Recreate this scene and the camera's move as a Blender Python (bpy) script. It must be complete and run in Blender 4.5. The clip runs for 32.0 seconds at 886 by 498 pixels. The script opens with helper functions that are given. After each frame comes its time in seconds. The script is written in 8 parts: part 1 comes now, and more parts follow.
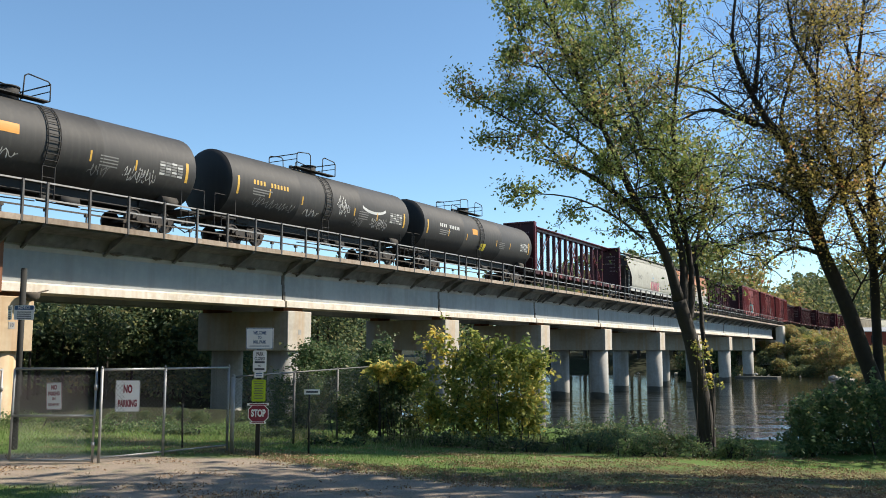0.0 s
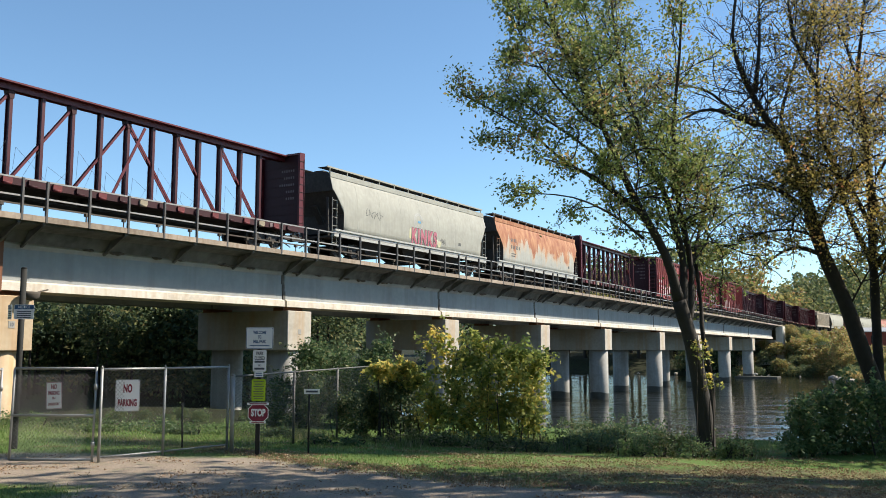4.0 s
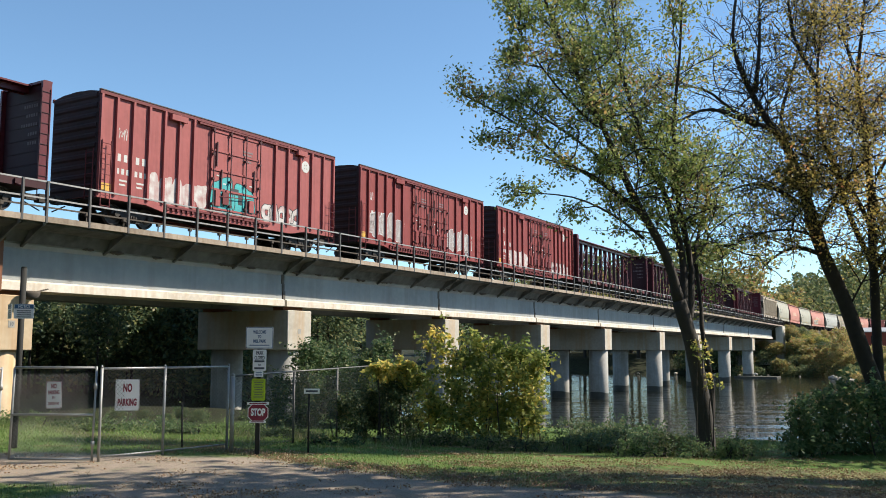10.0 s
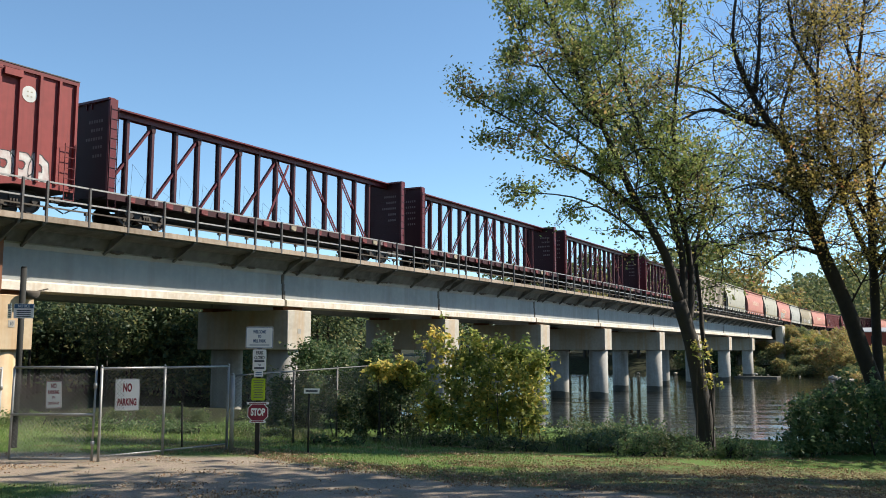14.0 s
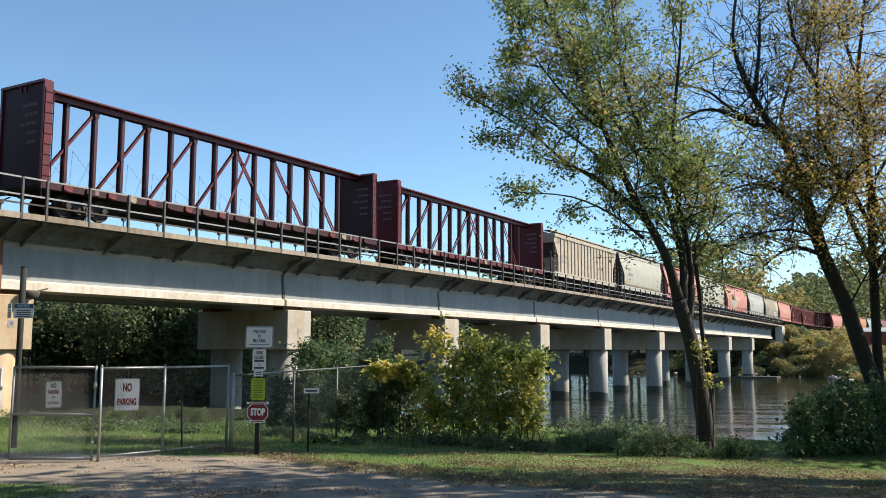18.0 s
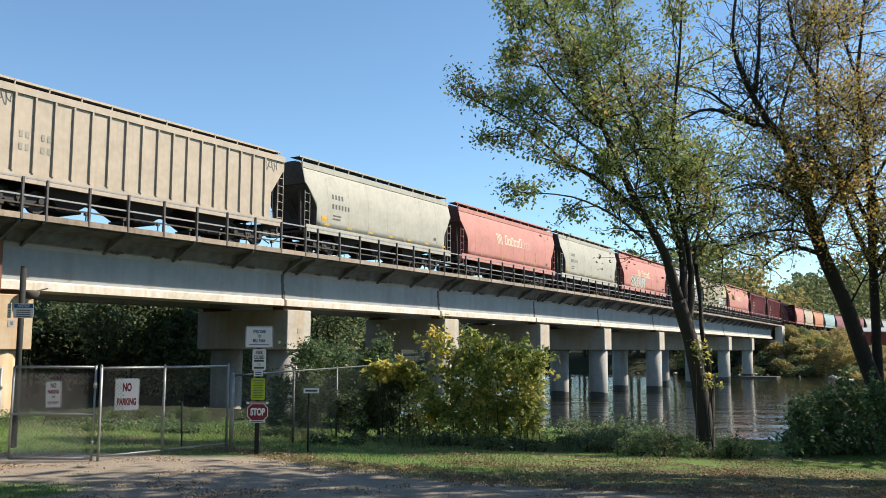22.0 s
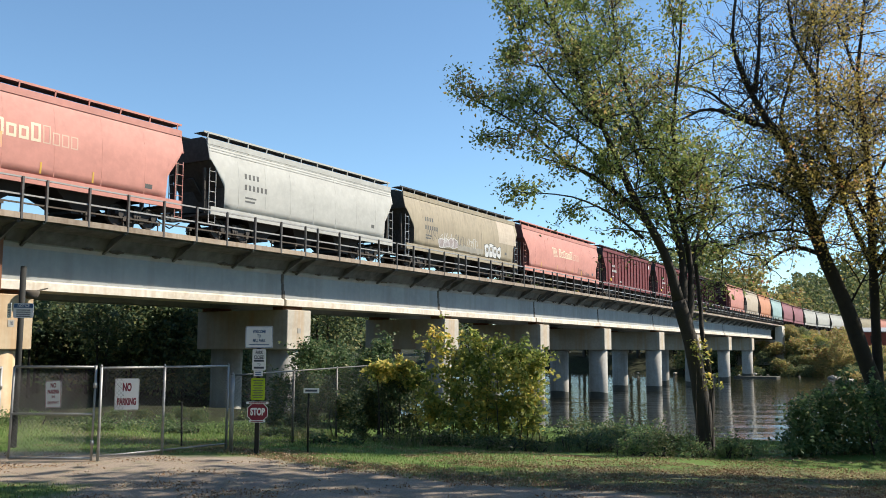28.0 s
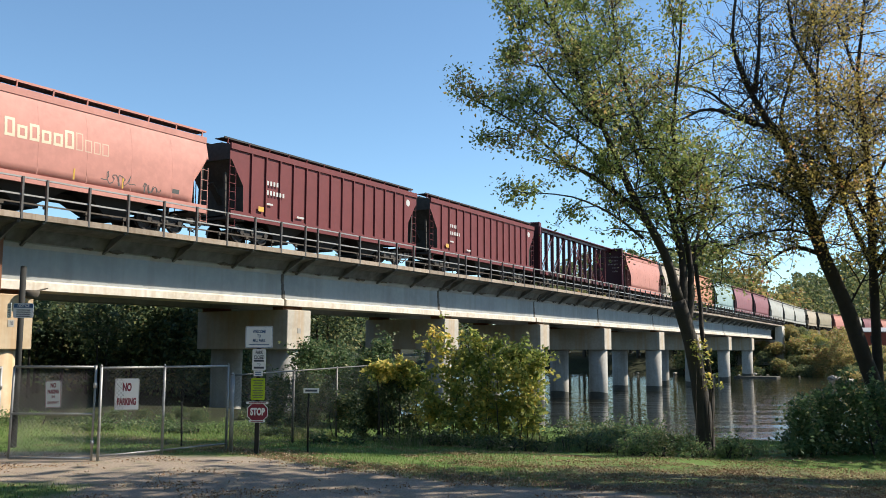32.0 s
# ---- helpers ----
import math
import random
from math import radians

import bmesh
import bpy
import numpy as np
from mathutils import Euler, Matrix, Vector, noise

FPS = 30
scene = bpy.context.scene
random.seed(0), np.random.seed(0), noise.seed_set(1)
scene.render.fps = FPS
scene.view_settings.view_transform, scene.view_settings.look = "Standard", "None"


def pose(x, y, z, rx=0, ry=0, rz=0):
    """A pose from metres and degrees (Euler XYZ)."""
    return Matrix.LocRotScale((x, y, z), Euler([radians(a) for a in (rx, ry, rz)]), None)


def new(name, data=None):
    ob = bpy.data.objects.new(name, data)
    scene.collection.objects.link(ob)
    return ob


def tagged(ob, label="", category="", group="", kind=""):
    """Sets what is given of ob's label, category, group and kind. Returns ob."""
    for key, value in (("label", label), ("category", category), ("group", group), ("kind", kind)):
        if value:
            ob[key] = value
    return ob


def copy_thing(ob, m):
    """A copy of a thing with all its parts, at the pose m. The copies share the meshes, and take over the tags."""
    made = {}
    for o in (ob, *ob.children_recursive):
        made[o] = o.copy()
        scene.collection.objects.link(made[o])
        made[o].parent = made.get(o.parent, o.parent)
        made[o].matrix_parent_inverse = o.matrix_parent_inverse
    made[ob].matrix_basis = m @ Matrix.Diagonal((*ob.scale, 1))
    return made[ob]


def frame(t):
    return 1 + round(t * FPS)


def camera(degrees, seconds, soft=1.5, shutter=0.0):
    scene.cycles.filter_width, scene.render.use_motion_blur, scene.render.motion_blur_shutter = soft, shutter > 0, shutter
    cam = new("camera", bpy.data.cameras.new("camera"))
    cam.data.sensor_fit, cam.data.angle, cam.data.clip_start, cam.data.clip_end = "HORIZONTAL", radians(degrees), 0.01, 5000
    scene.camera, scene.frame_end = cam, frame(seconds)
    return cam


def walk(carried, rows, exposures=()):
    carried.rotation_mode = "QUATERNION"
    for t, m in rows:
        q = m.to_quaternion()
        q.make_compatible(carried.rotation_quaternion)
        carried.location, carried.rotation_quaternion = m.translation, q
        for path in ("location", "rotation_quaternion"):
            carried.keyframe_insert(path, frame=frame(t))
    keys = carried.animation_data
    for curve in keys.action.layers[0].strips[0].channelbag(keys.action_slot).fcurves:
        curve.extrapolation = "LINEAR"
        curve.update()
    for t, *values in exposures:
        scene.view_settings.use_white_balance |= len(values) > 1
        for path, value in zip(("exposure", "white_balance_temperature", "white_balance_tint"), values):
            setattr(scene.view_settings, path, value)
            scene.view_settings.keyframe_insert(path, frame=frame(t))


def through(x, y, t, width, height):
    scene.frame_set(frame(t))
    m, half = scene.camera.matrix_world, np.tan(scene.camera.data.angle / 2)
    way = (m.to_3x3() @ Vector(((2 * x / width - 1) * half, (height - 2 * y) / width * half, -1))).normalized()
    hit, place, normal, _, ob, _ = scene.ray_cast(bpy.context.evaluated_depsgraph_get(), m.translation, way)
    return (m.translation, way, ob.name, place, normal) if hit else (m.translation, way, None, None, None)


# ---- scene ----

# ---- camera ----
EYE = 2.16
CAM_PITCH = 6.387
cam = camera(52.21, 32.0, soft=0.9, shutter=0.0)
walk(cam, [
    (0.0, pose(0, 0, EYE, 90 + CAM_PITCH, 0, 0)),
    (5.0, pose(0, 0, EYE, 90 + CAM_PITCH - 0.020, -0.06, -0.005)),
    (13.0, pose(0, 0, EYE, 90 + CAM_PITCH - 0.040, -0.11, -0.015)),
    (20.0, pose(0, 0, EYE, 90 + CAM_PITCH - 0.052, -0.135, -0.03)),
    (32.0, pose(0, 0, EYE, 90 + CAM_PITCH - 0.058, -0.15, -0.04)),
])

# ---- world, sun, exposure ----
SUN_AZ, SUN_EL = 78.0, 43.0          # degrees clockwise from the view axis, and above the horizon
world = bpy.data.worlds.new("sky")
world.use_nodes = True
scene.world = world
wn = world.node_tree.nodes
sky = wn.new("ShaderNodeTexSky")
sky.sky_type, sky.sun_disc = "NISHITA", False
sky.sun_elevation, sky.sun_rotation = radians(SUN_EL), radians(SUN_AZ)
sky.altitude = 1200
sky.air_density, sky.dust_density, sky.ozone_density = 0.95, 0.05, 1.9
tint = wn.new("ShaderNodeMix")        # clear autumn air, a little towards cyan
tint.data_type, tint.blend_type = "RGBA", "MULTIPLY"
tint.inputs[0].default_value = 1.0
tint.inputs[7].default_value = (0.89, 1.03, 1.03, 1)
world.node_tree.links.new(sky.outputs[0], tint.inputs[6])
world.node_tree.links.new(tint.outputs[2], wn["Background"].inputs[0])
wn["Background"].inputs[1].default_value = 0.103
sun = new("sun", bpy.data.lights.new("sun", "SUN"))
sun.data.energy, sun.data.angle, sun.data.color = 4.6, radians(0.53), (1.0, 0.91, 0.77)
_az, _el = radians(SUN_AZ), radians(SUN_EL)
_d = Vector((math.sin(_az) * math.cos(_el), math.cos(_az) * math.cos(_el), math.sin(_el)))
sun.rotation_euler = _d.to_track_quat("Z", "Y").to_euler()
scene.view_settings.exposure = 0.85

# ---- the line of the track ----
PSI, KAP, DIST = 0.57082, 0.00084, 33.444
TOR = 7.47                            # top of rail
V = 13.188                            # train speed, m/s
_g = np.arange(-520.0, 900.1, 1.0)
# a slow bend to the left over the land, straight over the river, to the right beyond it
_a = PSI - KAP * np.clip(_g, -20, None) + 0.00087 * np.clip(_g - 80, 0, 20) + 0.00074 * np.clip(_g - 100, 0, None) + 0.00217 * np.clip(_g - 220, 0, 120)
_x = np.concatenate(([0], np.cumsum((np.sin(_a[1:]) + np.sin(_a[:-1])) / 2)))
_y = np.concatenate(([0], np.cumsum((np.cos(_a[1:]) + np.cos(_a[:-1])) / 2)))
_x -= _x[520] + DIST * math.cos(PSI)
_y -= _y[520] - DIST * math.sin(PSI)


def rise(s):
    """Height of the track above its level at s = 30."""
    c = min(max(s, -60.0), 200.0) - 30
    return 0.0012 * c - 9.5e-6 * c * c


def heading(s):
    return float(np.interp(s, _g, _a))


def on_line(s, off=0.0, z=0.0):
    """A place s metres along the track, off metres towards the camera's side."""
    a = heading(s)
    return Vector((float(np.interp(s, _g, _x)) + off * math.cos(a), float(np.interp(s, _g, _y)) - off * math.sin(a), z + rise(s)))


def line_pose(s, off=0.0, z=0.0):
    """A pose there: local x along the track, y away from the camera."""
    return pose(*on_line(s, off, z), 0, 0, 90 - math.degrees(heading(s)))


# ---- building helpers ----
def part(name, bm, material, parent=None, label="", smooth=False):
    """Links a bmesh as one mesh object, under a thing or a part."""
    me = bpy.data.meshes.new(name)
    bm.to_mesh(me)
    bm.free()
    for m in (material if isinstance(material, (list, tuple)) else (material,)):
        me.materials.append(m)
    if smooth:
        me.polygons.foreach_set("use_smooth", [True] * len(me.polygons))
    ob = new(name, me)
    if parent is not None:
        ob.parent = parent
    if label:
        ob["label"] = label
    return ob


def share(name, me, parent, m):
    """One more object on a mesh that is there already."""
    ob = new(name, me)
    ob.parent = parent
    ob.matrix_basis = m
    return ob


def box(bm, x0, x1, y0, y1, z0, z1, mi=0):
    vs = [bm.verts.new(p) for p in ((x0, y0, z0), (x1, y0, z0), (x1, y1, z0), (x0, y1, z0), (x0, y0, z1), (x1, y0, z1), (x1, y1, z1), (x0, y1, z1))]
    fs = []
    for q in ((3, 2, 1, 0), (4, 5, 6, 7), (0, 1, 5, 4), (1, 2, 6, 5), (2, 3, 7, 6), (3, 0, 4, 7)):
        f = bm.faces.new([vs[i] for i in q])
        f.material_index = mi
        fs.append(f)
    return vs


def rod(bm, a, b, r0, r1=None, n=6, mi=0, caps=True):
    """A round bar from a to b."""
    a, b = Vector(a), Vector(b)
    r1 = r0 if r1 is None else r1
    d = b - a
    if d.length < 1e-6:
        return
    q = d.to_track_quat("Z", "Y").to_matrix()
    ring = [[], []]
    for k, (c, r) in enumerate(((a, r0), (b, r1))):
        for i in range(n):
            w = 2 * math.pi * i / n
            ring[k].append(bm.verts.new(c + q @ Vector((r * math.cos(w), r * math.sin(w), 0))))
    for i in range(n):
        f = bm.faces.new((ring[0][i], ring[0][(i + 1) % n], ring[1][(i + 1) % n], ring[1][i]))
        f.material_index, f.smooth = mi, n > 5
    if caps:
        bm.faces.new(ring[0][::-1]).material_index = mi
        bm.faces.new(ring[1]).material_index = mi


def beam(bm, a, b, w, h, up=(0, 0, 1), mi=0):
    """A square bar from a to b, w wide and h along up."""
    a, b, up = Vector(a), Vector(b), Vector(up)
    d = (b - a).normalized()
    side = d.cross(up).normalized() * (w / 2)
    top = side.cross(d).normalized() * (h / 2)
    v = [bm.verts.new(p + i * side + j * top) for p in (a, b) for i, j in ((-1, -1), (1, -1), (1, 1), (-1, 1))]
    for q in ((3, 2, 1, 0), (4, 5, 6, 7), (0, 1, 5, 4), (1, 2, 6, 5), (2, 3, 7, 6), (3, 0, 4, 7)):
        bm.faces.new([v[i] for i in q]).material_index = mi


def loft(bm, sections, mi=0, close=True, caps=True, smooth=False):
    """A skin over rings of points, all of one length."""
    rings = [[bm.verts.new(p) for p in s] for s in sections]
    n = len(rings[0])
    for r0, r1 in zip(rings, rings[1:]):
        for i in range(n if close else n - 1):
            f = bm.faces.new((r0[i], r0[(i + 1) % n], r1[(i + 1) % n], r1[i]))
            f.material_index, f.smooth = mi, smooth
    if caps:
        bm.faces.new(rings[0][::-1]).material_index = mi
        bm.faces.new(rings[-1]).material_index = mi
    return rings


def fix(bm):
    bmesh.ops.recalc_face_normals(bm, faces=bm.faces)
    return bm


# ---- materials ----
def material(name, base, rough=0.7, metal=0.0, second=None, scale=3.0, amount=0.5, third=None, fine=60.0, bump=0.15, bump_scale=40.0, streaks=0.0, streak_col=(0.1, 0.05, 0.03), streak_scale=3.0, per_object=0.0, spec=0.5):
    """Two scales of noise over a base colour, run-down streaks, fine relief."""
    m = bpy.data.materials.new(name)
    m.use_nodes = True
    nt = m.node_tree
    n, L = nt.nodes, nt.links
    b = n["Principled BSDF"]
    b.inputs["Roughness"].default_value, b.inputs["Metallic"].default_value = rough, metal
    b.inputs["Specular IOR Level"].default_value = spec
    co = n.new("ShaderNodeTexCoord")
    src = co.outputs["Object"]

    def noise_at(sc, detail=6.0, vec=None):
        t = n.new("ShaderNodeTexNoise")
        t.inputs["Scale"].default_value, t.inputs["Detail"].default_value = sc, detail
        L.new(vec or src, t.inputs["Vector"])
        return t.outputs["Fac"]

    def ramp(val, lo, hi):
        r = n.new("ShaderNodeMapRange")
        r.inputs["From Min"].default_value, r.inputs["From Max"].default_value = lo, hi
        L.new(val, r.inputs["Value"])
        return r.outputs["Result"]

    def mixc(fac, a, c):
        x = n.new("ShaderNodeMix")
        x.data_type = "RGBA"
        for sock, val in ((x.inputs[0], fac), (x.inputs[6], a), (x.inputs[7], c)):
            if isinstance(val, bpy.types.NodeSocket):
                L.new(val, sock)
            else:
                sock.default_value = (*val, 1) if isinstance(val, tuple) and len(val) == 3 else val
        return x.outputs[2]

    def times(v, k):
        x = n.new("ShaderNodeMath")
        x.operation = "MULTIPLY"
        L.new(v, x.inputs[0])
        x.inputs[1].default_value = k
        return x.outputs[0]

    second = second or tuple(c * 0.6 for c in base)
    third = third or tuple(min(1, c * 1.25) for c in base)
    col = mixc(times(ramp(noise_at(scale), 0.35, 0.7), amount), tuple(base), tuple(second))
    col = mixc(times(ramp(noise_at(fine, 3), 0.4, 0.75), amount * 0.6), col, tuple(third))
    if streaks:
        mp = n.new("ShaderNodeMapping")
        mp.inputs["Scale"].default_value = (streak_scale, streak_scale, 0.06 * streak_scale)
        L.new(src, mp.inputs["Vector"])
        col = mixc(times(ramp(noise_at(2.0, 8, mp.outputs[0]), 0.48, 0.72), streaks), col, tuple(streak_col))
    if per_object:
        oi = n.new("ShaderNodeObjectInfo")
        hs = n.new("ShaderNodeHueSaturation")
        L.new(ramp(oi.outputs["Random"], -1 / max(per_object, 1e-3), 1 / max(per_object, 1e-3)), hs.inputs["Value"])
        mr = hs.inputs["Value"].links[0].from_node
        mr.inputs["From Min"].default_value, mr.inputs["From Max"].default_value = 0, 1
        mr.inputs["To Min"].default_value, mr.inputs["To Max"].default_value = 1 - per_object, 1 + per_object
        L.new(col, hs.inputs["Color"])
        col = hs.outputs[0]
    L.new(col, b.inputs["Base Color"])
    if bump:
        bp = n.new("ShaderNodeBump")
        bp.inputs["Strength"].default_value, bp.inputs["Distance"].default_value = bump, 0.02
        L.new(noise_at(bump_scale, 8), bp.inputs["Height"])
        L.new(bp.outputs[0], b.inputs["Normal"])
    return m


M_CONC = material("girder_concrete", (0.31, 0.325, 0.325), 0.85, second=(0.225, 0.235, 0.235), scale=0.35, amount=0.7, third=(0.38, 0.38, 0.36), fine=3.0, streaks=0.35, streak_col=(0.16, 0.145, 0.12), streak_scale=0.8, bump=0.25)
M_ABUT = material("pale_abutment_concrete", (0.62, 0.59, 0.52), 0.88, second=(0.5, 0.46, 0.39), scale=1.5, streaks=0.3, streak_col=(0.3, 0.27, 0.22))
M_CAP = material("pier_concrete", (0.46, 0.42, 0.355), 0.88, second=(0.33, 0.295, 0.24), scale=0.6, amount=0.7, fine=4.0, streaks=0.65, streak_col=(0.42, 0.26, 0.12), streak_scale=0.9, bump=0.25)
M_CAPRUST = material("rust_stained_concrete", (0.50, 0.40, 0.275), 0.88, second=(0.40, 0.27, 0.15), scale=0.5, amount=0.8, fine=4.0, streaks=0.7, streak_col=(0.42, 0.22, 0.09), streak_scale=1.0, bump=0.25)
M_COLUMN = material("column_concrete", (0.35, 0.335, 0.305), 0.88, second=(0.25, 0.235, 0.205), scale=0.7, amount=0.8, fine=4.0, streaks=0.5, streak_col=(0.17, 0.15, 0.12), streak_scale=1.2, bump=0.25)
M_WET = material("waterline_stain", (0.075, 0.07, 0.055), 0.6, second=(0.045, 0.045, 0.035), scale=2.5, amount=0.8, fine=9, bump=0.3)
M_FLANGE = material("flange_concrete", (0.66, 0.61, 0.53), 0.85, second=(0.46, 0.39, 0.30), scale=0.8, amount=0.75, fine=5, streaks=0.5, streak_col=(0.45, 0.30, 0.17), streak_scale=1.6, bump=0.25)
M_KERB = material("walkway_edge_concrete", (0.33, 0.27, 0.21), 0.9, second=(0.24, 0.185, 0.14), scale=2.2, amount=0.9, fine=9, streaks=0.5, streak_col=(0.16, 0.10, 0.06), bump=0.3, per_object=0.18)
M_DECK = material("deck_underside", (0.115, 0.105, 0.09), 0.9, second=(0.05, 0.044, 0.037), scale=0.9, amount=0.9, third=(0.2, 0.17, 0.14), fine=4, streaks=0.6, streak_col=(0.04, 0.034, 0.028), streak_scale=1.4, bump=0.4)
# real stains, over a base darkened for the shade beneath the deck
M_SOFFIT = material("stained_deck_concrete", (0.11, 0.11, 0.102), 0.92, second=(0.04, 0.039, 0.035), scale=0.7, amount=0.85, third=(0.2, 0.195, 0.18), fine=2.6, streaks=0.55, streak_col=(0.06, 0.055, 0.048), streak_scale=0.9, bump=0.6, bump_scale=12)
# posts darker than the bars: the shade on their sides is in the colour
M_RAILING = material("dark_steel_posts", (0.085, 0.08, 0.076), 0.55, 0.2, second=(0.05, 0.045, 0.04), scale=8, bump=0.05)
M_RAILBAR = material("galvanised_railing_bars", (0.30, 0.29, 0.28), 0.5, 0.2, second=(0.19, 0.175, 0.16), scale=5, bump=0.05)
M_STEEL = material("rail_steel", (0.22, 0.17, 0.14), 0.45, 0.7, second=(0.14, 0.09, 0.06), scale=4)
M_TIE = material("tie_wood", (0.09, 0.075, 0.06), 0.95, scale=3)
M_BALLAST = material("ballast", (0.085, 0.07, 0.06), 0.95, second=(0.045, 0.037, 0.032), scale=14, amount=0.9, bump=0.8, bump_scale=25)
M_RUSTPLATE = material("rusty_bearing_plate", (0.22, 0.09, 0.045), 0.85, second=(0.12, 0.05, 0.03), scale=5)
M_SCRUBLAND = material("scrub_covered_earth", (0.10, 0.10, 0.045), 0.95, second=(0.16, 0.13, 0.06), scale=0.8, amount=0.9, bump=0.8, bump_scale=3)


# ---- ground, water, backdrop ----
U = Vector((math.sin(PSI), math.cos(PSI)))
WATER = -2.6


def so(x, y):
    """Along and across the bridge, straight."""
    return x * U.x + y * U.y, DIST + U.y * x - U.x * y


def ease(v, a, b):
    t = min(max((v - a) / (b - a), 0.0), 1.0)
    return t * t * (3 - 2 * t)


def far_edge(o):
    return 176 - 30 * ease(o, 2, 14) + 12 * ease(o, 30, 120)


def ground_z(x, y):
    s, o = so(x, y)
    n1 = noise.noise((x * 0.12, y * 0.12, 3.1))
    n2 = noise.noise((x * 0.7, y * 0.7, 8.7))
    bank = 46 + 3 * noise.noise((o * 0.05, 5.0, 0.0)) + 62 * ease(-o, 4, 30) - 40 * ease(-o, 80, 200)
    z = -0.5 * ease(s, 12, 24) - 2.2 * ease(s, bank - 19, bank + 1) - 2.4 * ease(s, bank + 1, bank + 25)
    e = far_edge(o)
    z += 5.4 * ease(s, e - 8, e + 12) + 3.0 * ease(s, e + 12, e + 70) + 6 * ease(s, 320, 700)
    z += (0.10 * n1 + 0.03 * n2) * (1 if s > 14 or y > 24 else 0.5)
    if s < 12 and y < 15.5:            # the drive is flatter
        z *= 0.5
    return z


def ground():
    bm = bmesh.new()
    # one sheet, fine near the camera and coarse towards the horizon
    def steps(lims):
        out = []
        for a, b, d in lims:
            n = max(1, round((b - a) / d))
            out += [a + (b - a) * i / n for i in range(n)]
        return out + [lims[-1][1]]
    xs = steps([(-3000, -600, 400), (-600, -120, 40), (-120, -30, 6), (-30, 30, 0.7), (30, 120, 5), (120, 600, 30), (600, 3000, 400)])
    ys = steps([(-3000, -600, 400), (-600, -60, 60), (-60, 8, 8), (8, 50, 0.7), (50, 240, 4), (240, 700, 25), (700, 3000, 300)])
    grid = [[bm.verts.new((x, y, ground_z(x, y))) for x in xs] for y in ys]
    for r0, r1 in zip(grid, grid[1:]):
        for i in range(len(xs) - 1):
            bm.faces.new((r0[i], r0[i + 1], r1[i + 1], r1[i])).smooth = True
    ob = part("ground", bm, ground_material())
    tagged(ob, "mown grass with fallen leaves beside a gravel drive", "ground", kind="structure")
    bm = bmesh.new()
    # a strip across the line of the bridge
    n = 60
    rows = []
    for i in range(n + 1):
        o = -700 + 1400 * i / n
        row = []
        for s in (28, 60, 100, 140, 215):
            d = DIST - o
            row.append(bm.verts.new((s * U.x - d * U.y, s * U.y + d * U.x, WATER)))
        rows.append(row)
    for r0, r1 in zip(rows, rows[1:]):
        for i in range(4):
            bm.faces.new((r0[i], r1[i], r1[i + 1], r0[i + 1]))
    fix(bm)
    tagged(part("water", bm, water_material()), "slow brown-grey river with rippled reflections", "river", kind="structure")


